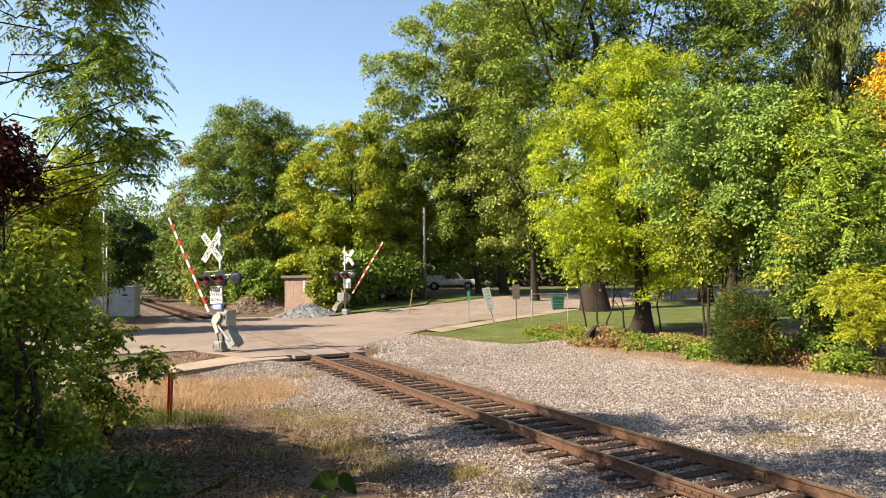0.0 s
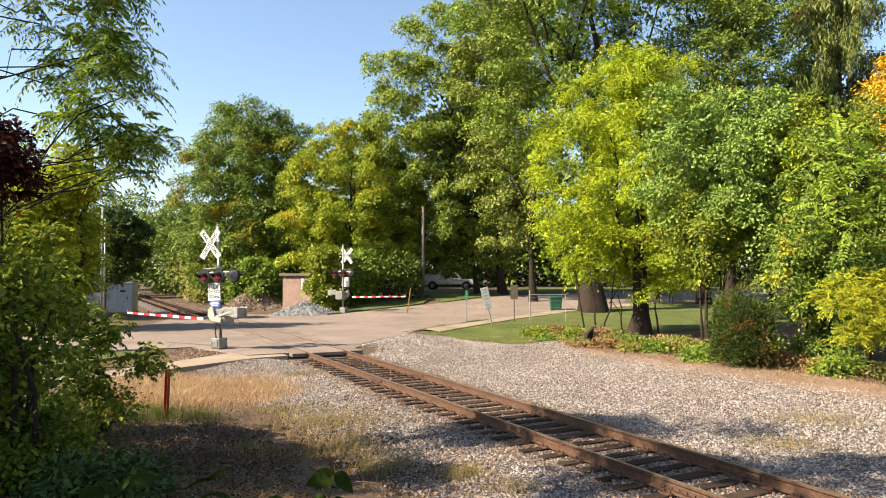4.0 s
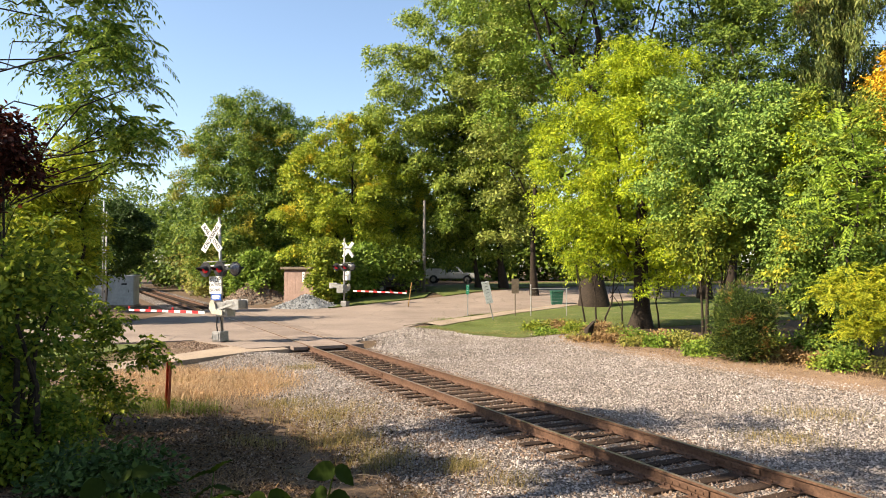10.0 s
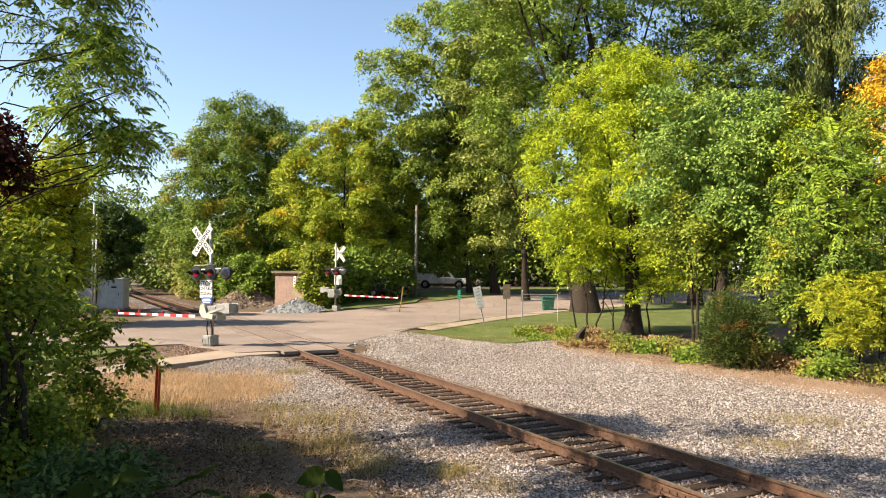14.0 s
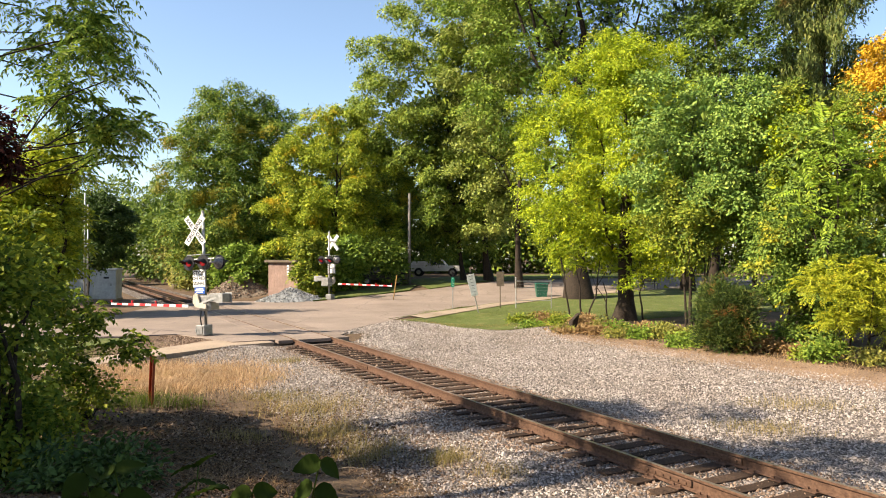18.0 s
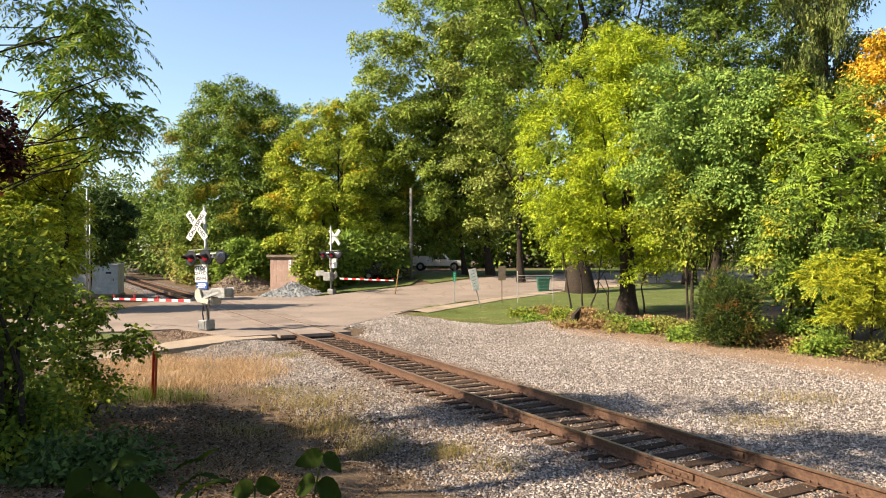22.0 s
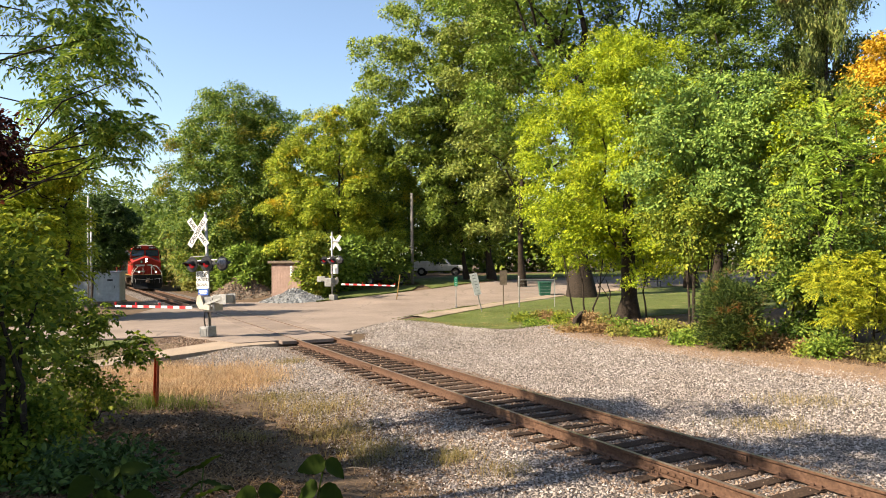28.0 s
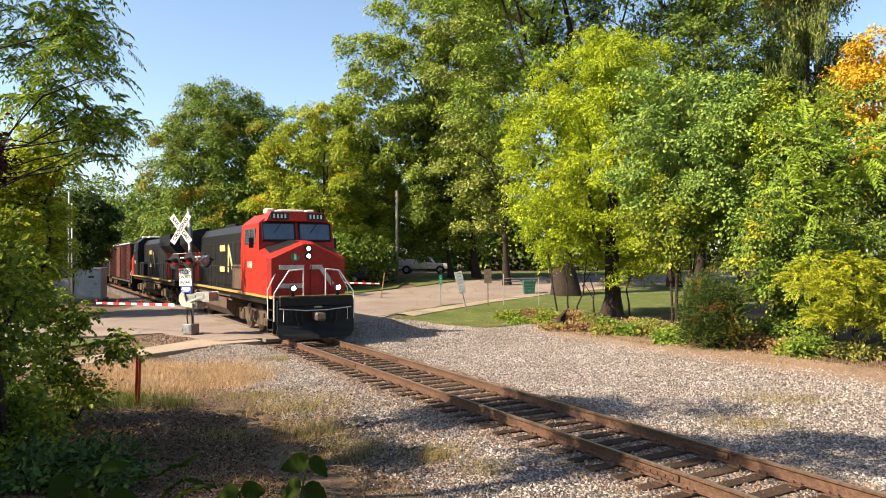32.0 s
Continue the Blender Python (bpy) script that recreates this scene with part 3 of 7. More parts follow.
tree("shade_tree", "massive old tree with a thick flared trunk", 10.15, 51.5, 32, 9.5, 9.5, 7.0, LEAF_MID, 9, 220, 210, 0.34, 0.62, peak=0.5, clump_size=0.24)
tree("locust_tree", "lime green tree turning yellow at the gravel's edge", 9.6, 36.9, 14.9, 2.3, 5.3, 4.6, LEAF_LIME, 11, 440, 270, 0.18, 0.40, (0.0, -0.9), peak=0.33, wide=0.42, rough=0.45, clump_size=0.19, limbs=2, flat=0.42, fill=0.02, taper=0.62)
tree("young_tree", "slim tree with bluish green leaves", 10.6, 29.8, 11.9, 3.0, 2.2, 2.0, LEAF_BLUE, 13, 120, 190, 0.17, 0.07, clump_size=0.26, rough=0.7)
tree("young_tree", "slim tree with bluish green leaves", 12.5, 28.3, 10.4, 2.8, 1.8, 1.8, LEAF_BLUE, 14, 100, 190, 0.17, 0.07, clump_size=0.28, rough=0.7)
tree("young_tree", "slim tree with yellowing leaves", 9.9, 28.6, 6.2, 2.8, 1.3, 1.3, LEAF_TURN, 15, 50, 150, 0.15, 0.05, clump_size=0.3, rough=0.7)
tree("young_tree", "slim tree with yellow green leaves", 13.2, 26.8, 9.2, 2.8, 1.3, 1.3, LEAF_LIME, 16, 60, 150, 0.15, 0.05, clump_size=0.3, rough=0.7)
tree("maple_tree", "bright golden orange maple", 21.4, 31, 13.2, 6.6, 3.2, 2.6, LEAF_GOLD, 17, 110, 190, 0.19, 0.15, clump_size=0.24)
tree("pine_tree", "dark pine with open branches", 20, 57, 33, 10, 7.5, 6, LEAF_DARK, 19, 170, 130, 0.36, 0.35, wide=0.25)
tree("pine_tree", "dark pine with open branches", 30, 60, 33, 4, 7.0, 6, LEAF_DARK, 21, 140, 110, 0.36, 0.35, wide=0.3, limbs=4)
tree("shade_tree", "green tree behind the young trees", 17.6, 45, 22, 4, 5.0, 4.6, LEAF_DEEP, 20, 200, 160, 0.28, 0.3)
tree("roadside_tree", "leafy tree with yellow patches", 14.3, 27.0, 10.6, 0.3, 2.2, 2.0, LEAF_TURN, 24, 130, 190, 0.15, 0.08, clump_size=0.26)
tree("roadside_tree", "dense green tree in the thicket", 13.0, 24.6, 8.4, -0.2, 2.0, 1.9, LEAF_THICKET, 25, 150, 190, 0.15, 0.08, clump_size=0.26, peak=0.4)
tree("roadside_tree", "dense green tree in the thicket", 17.0, 24.5, 9.6, -0.2, 2.8, 2.4, LEAF_THICKET, 26, 150, 190, 0.16, 0.09, clump_size=0.24)
tree("dark_tree", "dark leafy tree beside the line", -23.4, 46.5, 7.4, 2.5, 1.2, 1.3, LEAF_DARK, 35, 110, 180, 0.24, 0.07, clump_size=0.3, shift=(1.7, 0))
# added at the left, mostly out of view, to shade the line
for x, y, top, seed in ((-34.5, 50, 12, 46), (-42.5, 60, 7.5, 47), (-50, 73, 7, 48), (-52, 88, 8, 49)):
    tree("shade_tree", "broad green tree added to shade the line, mostly unseen", x, y, top, 1.5, 5.2, 5.4, LEAF_DEEP, seed, 90, 120, 0.5, 0.25, limbs=3, clump_size=0.3)
# unseen maple, added so that its shade falls on the near dirt
tree("maple_tree", "unseen maple added to shade the foreground", -12.5, 1.2, 11.2, 4.8, 2.5, 2.8, LEAF_MID, 44, 90, 110, 0.26, 0.2, limbs=4, clump_size=0.26)
# unseen, added high up to throw a shadow over the track
tree("unseen_slim_tree", "unseen slim tree added to shade the track", -11.2, 6.4, 15.6, 11.4, 2.2, 1.0, LEAF_MID, 43, 30, 100, 0.24, 0.14, limbs=5, clump_size=0.38)
# unseen, added to keep the low bank plants in shade
tree("unseen_bank_tree", "unseen tree added to shade the bank", -10.2, 5.6, 6.6, 2.6, 2.2, 2.0, LEAF_MID, 42, 60, 110, 0.2, 0.12, limbs=4, clump_size=0.3)
# an unseen tree beside the bank, added so its shade falls over the stones
tree("maple_tree", "unseen maple added to shade the stones", -13.8, 7.4, 9.4, 4.0, 2.3, 2.2, LEAF_MID, 45, 100, 120, 0.24, 0.22, limbs=5, clump_size=0.24)


# spruce with hanging twigs
def spruce(x, y, top, low, r, seed):
    rng = np.random.default_rng(seed)
    gz = float(ground_z(x, y)[0]) - 0.1
    t = thing("spruce_tree", Matrix.Translation((x, y, gz)), "weeping spruce with long hanging twigs", "tree")
    bm = bmesh.new()
    limb_mesh(bm, (0, 0, 0), (0, 0, top - gz), 0.4, 0.05, rng, 6, 0.004, 10)
    part("trunk", bm, BARK, t, smooth_faces=True)
    P, T, Nn, S = [], [], [], []
    for i in range(70):
        w = rng.uniform(0, 1) ** 0.8
        h = low + (top - low) * w - gz
        ln = r * (1 - 0.8 * w) * rng.uniform(0.75, 1.1)
        ang = rng.uniform(0, 2 * math.pi)
        d = np.array([math.cos(ang), math.sin(ang), 0])
        if i % 5 == 0:
            bm = bmesh.new()
            limb_mesh(bm, (0, 0, h), Vector(d * ln) + Vector((0, 0, h - ln * 0.12)), 0.07, 0.015, rng, 3, 0.02, 5)
            part("limb", bm, BARK, t)
        k = int(26 * ln)
        u = rng.uniform(0.15, 1.0, k)
        start = d * (u * ln)[:, None] + np.array([0, 0, h]) - np.array([0, 0, 1]) * (u * ln * 0.12)[:, None] + rng.normal(size=(k, 3)) * 0.16
        hang = rng.uniform(0.3, 1.7, k)
        m = 9
        v = np.repeat(start, m, 0)
        v[:, 2] -= np.tile(np.linspace(0, 1, m), k) * np.repeat(hang, m)
        v += rng.normal(size=v.shape) * 0.05
        P.append(v)
        T.append(np.array([0, 0, -1.0]) + rng.normal(size=v.shape) * 0.35)
        Nn.append(rng.normal(size=v.shape))
        S.append(np.full(len(v), 0.32) * rng.uniform(0.7, 1.3, len(v)))
    P, T, Nn, S = (np.concatenate(q) for q in (P, T, Nn, S))
    crown = new("crown", leaf_mesh("crown", P, T, Nn, S, S * 0.24, LEAF_SPRUCE, True))
    crown.parent = t


LEAF_SPRUCE = leafy("spruce needles", [(0.0, (0.035, 0.055, 0.016)), (0.6, (0.075, 0.10, 0.03)), (1.0, (0.13, 0.14, 0.05))], (0.13, 0.075, 0.03), 0.64, 0.4, 0.15)
spruce(23.4, 43, 27, 6, 6.0, 41)


# compound leaves: leaflets in pairs along a drooping stalk
def compound(rng, root, direction, n, length, leaflet, sag=0.35):
    """Positions, tips, normals and sizes of the leaflets of many compound leaves."""
    k = len(root)
    d = direction / np.linalg.norm(direction, axis=1, keepdims=True)
    side = np.cross(d, np.array([0, 0, 1.0])) + rng.normal(size=d.shape) * 0.15
    side /= np.linalg.norm(side, axis=1, keepdims=True)
    P, T, Q, S = [], [], [], []
    for j in range(n):
        u = 0.25 + 0.75 * j / (n - 1)
        base = root + d * (u * length)[:, None] - np.array([0, 0, 1]) * (sag * u * u * length)[:, None]
        fwd = d - np.array([0, 0, 1]) * (2 * sag * u) + rng.normal(size=d.shape) * 0.12
        size = leaflet * rng.uniform(0.8, 1.2, k) * (1.05 - 0.55 * abs(u - 0.55))
        for sgn in ((1, -1) if j < n - 1 else (0,)):
            P.append(base)
            T.append(fwd * (0.45 if sgn else 1.0) + side * sgn + np.array([0, 0, -0.25]))
            Q.append(np.cross(side, d) + rng.normal(size=d.shape) * 0.35)
            S.append(size)
    return (np.concatenate(q) for q in (P, T, Q, S))


def feathered(name, label, x, y, material, seed, centres, radii, per, n, length, leaflet, trunk=0.1, wide=0.34, limbs=8, sag=0.35, category="tree", root=None, spread=1.0, flat=0.75, limb_r=None):
    """A tree or shrub with compound leaves round the given clump centres."""
    rng = np.random.default_rng(seed)
    gz = float(ground_z(x, y)[0]) - 0.1
    t = thing(name, Matrix.Translation((x, y, gz)), label, category)
    c = np.array(centres, float) - np.array([x, y, gz])
    r = np.array(radii, float)
    who = np.repeat(np.arange(len(c)), per)
    d = unit_vectors(rng, len(who))
    d[:, 2] = np.abs(d[:, 2]) * 0.9 - 0.3
    p = c[who] + d * (r[who] * rng.uniform(0.15, 1.0, len(who)) ** 0.7)[:, None] * np.array([1, 1, flat])
    P, T, Q, S = compound(rng, p, d + rng.normal(size=d.shape) * 0.5 * spread, n, length * rng.uniform(0.7, 1.25, len(who)), leaflet, sag)
    crown = new("crown", leaf_mesh("crown", P, T, Q, S, S * wide, material))
    crown.parent = t
    top = c[np.argmax(c[:, 2])]
    bm = bmesh.new()
    stem = limb_mesh(bm, (0, 0, -0.2), Vector(top) * 0.95, trunk, trunk * 0.2, rng, 6, 0.03, 10)
    part("trunk", bm, BARK, t, smooth_faces=True)
    for i in rng.permutation(len(c))[:limbs]:
        end = Vector(c[i])
        start = min(stem, key=lambda s: (s - end).length + (4.0 if s.z > end.z + 0.3 else 0))
        bm = bmesh.new()
        limb_mesh(bm, start, end, limb_r or trunk * 0.35, trunk * 0.05, rng, 5, 0.05, 6)
        part("limb", bm, BARK, t, smooth_faces=True)
    return t


def cloud(seed, boxes):
    """Clump centres spread in boxes of (x, y, z, half sizes, how many, clump radius)."""
    rng = np.random.default_rng(seed)
    c, r = [], []
    for x, y, z, hx, hy, hz, n, rad in boxes:
        for i in range(n):
            v = rng.uniform(-1, 1, 3)
            v = v / max(1.0, np.linalg.norm(v)) if np.linalg.norm(v) > 1 else v
            c.append((x + v[0] * hx, y + v[1] * hy, z + v[2] * hz))
            r.append(rad * rng.uniform(0.7, 1.3))
    return c, r


LEAF_WALNUT = leafy("walnut leaflets", [(0.0, (0.045, 0.085, 0.016)), (0.55, (0.095, 0.15, 0.026)), (1.0, (0.19, 0.23, 0.04))], (0.25, 0.22, 0.03), 0.64, 0.8, 0.4, gain=2.3)
LEAF_YELLOWING = leafy("yellowing leaflets", [(0.0, (0.10, 0.135, 0.014)), (0.5, (0.185, 0.215, 0.02)), (1.0, (0.28, 0.285, 0.03))], (0.32, 0.24, 0.02), 0.6, 0.9, 0.3)

LEAF_SUNNY = leafy("sunlit yellow green leaflets", [(0.0, (0.085, 0.125, 0.014)), (0.5, (0.155, 0.195, 0.02)), (1.0, (0.26, 0.27, 0.035))], (0.29, 0.22, 0.02), 0.62, 0.8, 0.42, gain=2.35)
# the walnut that hangs into the view
c, r = cloud(51, [(-6.5, 12.3, 7.3, 0.8, 0.9, 1.0, 22, 0.24), (-6.1, 12.2, 6.2, 0.7, 0.9, 1.0, 15, 0.24), (-5.8, 12.5, 5.2, 0.5, 0.8, 0.5, 14, 0.22), (-7.5, 12.0, 5.4, 0.8, 1.0, 0.5, 5, 0.24), (-6.4, 12.2, 8.4, 0.9, 1.0, 0.6, 16, 0.24), (-7.6, 12.2, 8.0, 0.7, 0.9, 0.6, 5, 0.24),
                  # these two boxes are out of view, added to shade the stones and track
                  (-10.0, 10.6, 10.8, 3.6, 0.8, 1.6, 22, 0.6), (-11.8, 8.0, 8.4, 1.2, 1.0, 1.0, 8, 0.5)])
feathered("walnut_tree", "walnut tree with hanging feathered leaves on the bank", -9.9, 10.4, LEAF_WALNUT, 52, c, r, 15, 7, 0.44, 0.14, 0.2, limbs=34, sag=0.55, limb_r=0.022, wide=0.30)
c, r = cloud(59, [(-8.2, 13.8, 2.7, 0.8, 0.5, 0.5, 9, 0.3), (-7.3, 13.6, 2.2, 0.6, 0.4, 0.4, 9, 0.28), (-6.6, 13.6, 1.75, 0.45, 0.4, 0.35, 8, 0.26), (-5.95, 13.6, 1.4, 0.3, 0.3, 0.25, 6, 0.22), (-7.2, 13.8, 1.3, 0.3, 0.3, 0.5, 6, 0.22)])
feathered("bank_branch", "leafy branch arching over the footpath", -8.9, 13.2, LEAF_BANK, 60, c, r, 16, 4, 0.20, 0.11, 0.05, limbs=12, wide=0.62, sag=0.6)
# the sunlit yellowing tree by the road
c, r = cloud(53, [(-21.6, 38, 5.2, 2.1, 2.2, 4.2, 60, 0.85), (-22.6, 37.5, 4.6, 2.4, 2.2, 4.2, 46, 0.9), (-20.0, 38, 8.7, 1.4, 1.4, 1.6, 18, 0.7)])
feathered("locust_tree", "young tree with yellow green feathered leaves", -21.0, 38.0, LEAF_SUNNY, 54, c, r, 34, 6, 0.6, 0.24, 0.13, limbs=14, wide=0.45)
LEAF_HEAVEN = leafy("bright green feathered leaves", [(0.0, (0.08, 0.138, 0.017)), (0.5, (0.13, 0.2, 0.026)), (1.0, (0.19, 0.26, 0.037))], (0.27, 0.26, 0.03), 0.62, 0.8, 0.3)
# tree of heaven shoots in the thicket
c, r = cloud(55, [(11.7, 21.2, 6.7, 0.7, 0.4, 0.6, 7, 0.35), (13.2, 20.8, 5.8, 0.6, 0.4, 0.6, 6, 0.35), (11.5, 21.2, 4.7, 0.8, 0.4, 0.5, 6, 0.35)])
feathered("ailanthus_tree", "slender tree of heaven with long feathered leaves", 12.9, 22.6, LEAF_HEAVEN, 56, c, r, 6, 11, 1.0, 0.2, 0.06, limbs=10, wide=0.34, sag=0.3)
c, r = cloud(57, [(12.4, 21.4, 1.9, 1.3, 0.9, 1.1, 26, 0.45), (14.4, 20.8, 1.9, 1.2, 0.9, 1.2, 22, 0.45)])
feathered("sumac_bush", "yellow green sumac bush at the gravel's edge", 13.2, 21.5, LEAF_YELLOWING, 58, c, r, 34, 7, 0.42, 0.12, 0.05, limbs=12, wide=0.34, category="bush")


def bush(name, label, x, y, top, rx, ry, material, seed, clumps=60, per=170, leaf=0.1, low=None, wide=0.6, clump_size=0.3, droop=0.4, stems=5):
    """A many-stemmed bush, leafy to the ground."""
    rng = np.random.default_rng(seed)
    gz = float(ground_z(x, y)[0])
    t = thing(name, Matrix.Translation((x, y, gz)), label, "bush")
    h = top - gz
    v = unit_vectors(rng, clumps) * rng.uniform(0.35, 1.0, clumps)[:, None] ** 0.6
    q = np.stack([v[:, 0] * rx, v[:, 1] * ry, h * (0.42 + 0.5 * v[:, 2])], -1)
    q[:, 2] = np.maximum(q[:, 2], 0.12)
    radii = clump_size * min(rx, ry) * rng.uniform(0.7, 1.4, clumps)
    p, tip, nrm, size = clump_leaves(rng, q, radii, per, leaf, 0.75, droop)
    crown = new("crown", leaf_mesh("crown", p, tip, nrm, size, size * wide, material, y > 40))
    crown.parent = t
    for i in range(stems):
        bm = bmesh.new()
        limb_mesh(bm, (rng.uniform(-.2, .2), rng.uniform(-.2, .2), -0.1), Vector(q[i]), 0.03 + 0.01 * h, 0.008, rng, 4, 0.06, 6)
        part("stem", bm, BARK, t)
    return t


LEAF_JUNIPER = leafy("evergreen shrub needles", [(0.0, (0.012, 0.026, 0.008)), (0.6, (0.034, 0.056, 0.014)), (1.0, (0.085, 0.105, 0.028))], (0.16, 0.07, 0.025), 0.56, 1.3, 0.15)
bush("evergreen_bush", "rounded evergreen bush with browned tips", 9.85, 24.3, 2.6, 0.8, 0.85, LEAF_JUNIPER, 61, 64, 280, 0.14, wide=0.22, clump_size=0.42, droop=-0.3)
# unseen bush, added only to put the near shoots in shade
bush("bank_bush", "unseen bush added to shade the near shoots", -3.5, 1.5, 4.7, 0.85, 0.8, LEAF_BANK, 60, 40, 120, 0.12, clump_size=0.4)
bush("bank_bush", "dense shaded bush on the bank", -8.4, 11.6, 4.5, 1.5, 1.5, LEAF_BANK, 62, 36, 110, 0.15, clump_size=0.26)
bush("bank_bush", "dense shaded bush on the bank", -7.4, 10.2, 2.6, 1.0, 1.0, LEAF_BANK, 63, 24, 110, 0.15, clump_size=0.27)
bush("bank_bush", "dense shaded bush on the bank", -9.9, 13.3, 2.5, 1.2, 1.2, LEAF_BANK, 64, 24, 110, 0.11)
bush("bank_bush", "low weedy bush on the bank", -5.7, 9.7, 1.15, 0.75, 0.8, LEAF_BANK, 65, 24, 110, 0.09)
# darker leaf colour here stands in for the deep shade of the tangle
bush("bank_bush", "low weedy bush on the bank", -4.3, 8.4, 0.75, 0.9, 0.8, LEAF_DARK, 66, 22, 110, 0.09)
bush("bank_bush", "leafy shrub in front of the red tree", -6.0, 9.5, 3.9, 0.6, 0.55, LEAF_BANK, 169, 46, 100, 0.10, clump_size=0.4)
bush("bank_bush", "low weedy bush beside the dry grass", -7.3, 13.9, 0.85, 1.0, 0.9, LEAF_BANK, 69, 26, 120, 0.09)
tree("plum_tree", "small dark red leaved tree on the bank", -6.5, 10.0, 5.2, 3.9, 0.42, 0.4, LEAF_WINE, 67, 36, 110, 0.1, 0.025, clump_size=0.45, rough=0.9, limbs=8)
bush("bank_bush", "tall dark bush on the bank", -7.0, 10.9, 4.5, 0.95, 0.9, LEAF_BANK, 68, 34, 100, 0.11, clump_size=0.32)
for i, (x, y, top, rx, mat_) in enumerate([(-30, 92, 7, 6, LEAF_OLIVE), (-36.0, 100, 9, 4, LEAF_OLIVE), (-34, 108, 10, 9, LEAF_OLIVE), (-26, 84, 3.6, 4, LEAF_OLIVE), (-25.8, 77, 4.4, 2.6, LEAF_OLIVE), (-28.4, 81, 5.0, 2.0, LEAF_OLIVE), (-31.0, 90, 6.0, 2.4, LEAF_TURN), (-48, 120, 17, 9, LEAF_DEEP), (-62, 132, 20, 11, LEAF_DEEP), (-78, 140, 20, 11, LEAF_DEEP), (-22, 100, 14, 9, LEAF_DEEP), (-50, 92, 8, 7, LEAF_MID), (-42, 112, 14.5, 5, LEAF_DEEP)]):
    bush("hillside_shrub", "olive green shrub on the far bank", x, y, top, rx, 4, mat_, 70 + i, 90, 130 if rx > 5 else 190, 0.42 if rx > 5 else 0.24, clump_size=0.32, stems=2)
for i, (x, y, top, rx, mat_) in enumerate([(-10.1, 55.6, 6.0, 1.4, LEAF_TURN), (-8.2, 58, 5.5, 2.0, LEAF_MID), (-17.5, 63, 4.5, 2.4, LEAF_MID), (-5.2, 62, 5.0, 2.2, LEAF_DEEP), (-19.5, 66, 5.0, 2.4, LEAF_DEEP)]):
    bush("roadside_shrub", "leafy shrub under the maples", x, y, top, rx, 1.8, mat_, 80 + i, 70, 150, 0.24, stems=3)
# low plants along the gravel's edge
rng = np.random.default_rng(90)
LEAF_DRY = leafy("dry brown leaves", [(0.0, (0.19, 0.11, 0.055)), (0.5, (0.32, 0.20, 0.105)), (1.0, (0.48, 0.34, 0.20))], through_light=0.2, gain=0.9)
for i in range(46):
    k = (i % 26) / 25
    x, y = 4.4 + 8.9 * k + rng.normal() * 0.8, 34.6 - 12.6 * k + rng.normal() * 1.1
    dry = rng.uniform() < 0.42
    bush("low_plant", "withered brown weeds at the gravel's edge" if dry else "low green weeds at the gravel's edge", x, y, float(ground_z(x, y)[0]) + rng.uniform(0.15, 0.6), rng.uniform(0.3, 0.7), 0.45,
         LEAF_DRY if dry else (LEAF_MID, LEAF_OLIVE, LEAF_TURN)[i % 3], 100 + i, 16, 70, 0.10, stems=2, clump_size=0.45)
# woods far behind
rng = np.random.default_rng(95)
cs = np.stack([rng.uniform(-75, 110, 1100), rng.uniform(90, 118, 1100), rng.uniform(0, 1, 1100)], -1)
cs[600:, 0], cs[600:, 1] = rng.uniform(-30, 60, 500), rng.uniform(93, 98, 500)
cs[:, 2] = cs[:, 2] ** 1.3 * np.where(cs[:, 0] < -10, 9, 24) + 1
cs[600:, 2] = rng.uniform(0.5, 11.5, 500)
p, tip, nrm, size = clump_leaves(rng, cs, rng.uniform(1.8, 3.4, 1100), 95, 0.55)
tagged(new("far_woods", leaf_mesh("far_woods", p, tip, nrm, size, size * 0.7, LEAF_DEEP, True)), "dark green woods behind the houses", "woods", kind="stuff")


# ---------- crossing signals ----------
def lettering(name, text, size, m, material, parent, label=""):
    """Words in the built-in font as a flat mesh; m places the text plane."""
    cu = bpy.data.curves.new(name, "FONT")
    cu.body, cu.size, cu.align_x, cu.align_y, cu.extrude = text, size, "CENTER", "CENTER", 0.001
    cu.offset = size * 0.022
    tmp = bpy.data.objects.new(name, cu)
    scene.collection.objects.link(tmp)
    me = bpy.data.meshes.new_from_object(tmp.evaluated_get(bpy.context.evaluated_depsgraph_get()))
    bpy.data.objects.remove(tmp)
    me.materials.clear()
    me.materials.append(material)
    ob = new(name, me)
    ob.parent, ob.matrix_basis = parent, m
    return tagged(ob, label)


def bars(name, rows, m, material, parent, thick=0.002):
    """Plain bars in the place of writing that cannot be read: (x, z, width, height)."""
    bm = bmesh.new()
    for x, z, w, h in rows:
        add_box(bm, (x, z, thick / 2), (w, h, thick))
    ob = part(name, bm, material, parent)
    ob.matrix_basis = m
    return ob


SIGN_WHITE = surface("sign sheeting", (0.74, 0.74, 0.70), (0.86, 0.86, 0.83), 6, 1.5, 0.45, bump=0.02)
SIGN_BLACK = surface("sign lettering", (0.015, 0.015, 0.015), (0.03, 0.03, 0.03), 6, 1.5, 0.5, bump=0)
SIGN_BLUE = surface("blue sign", (0.02, 0.09, 0.42), (0.03, 0.13, 0.52), 6, 1.5, 0.45, bump=0.02)
HOOD_BLACK = surface("signal black", (0.012, 0.012, 0.013), (0.03, 0.03, 0.032), 6, 1.5, 0.5, bump=0.05)
BEIGE = surface("beige weathered metal", (0.42, 0.38, 0.30), (0.60, 0.55, 0.45), 9, 1.5, 0.6, bump=0.15, wear=((0.30, 0.20, 0.12), 0.68))
LENS_RED = glow("lit red lens", (1.0, 0.03, 0.05), 0.09, (0.22, 0.006, 0.012))
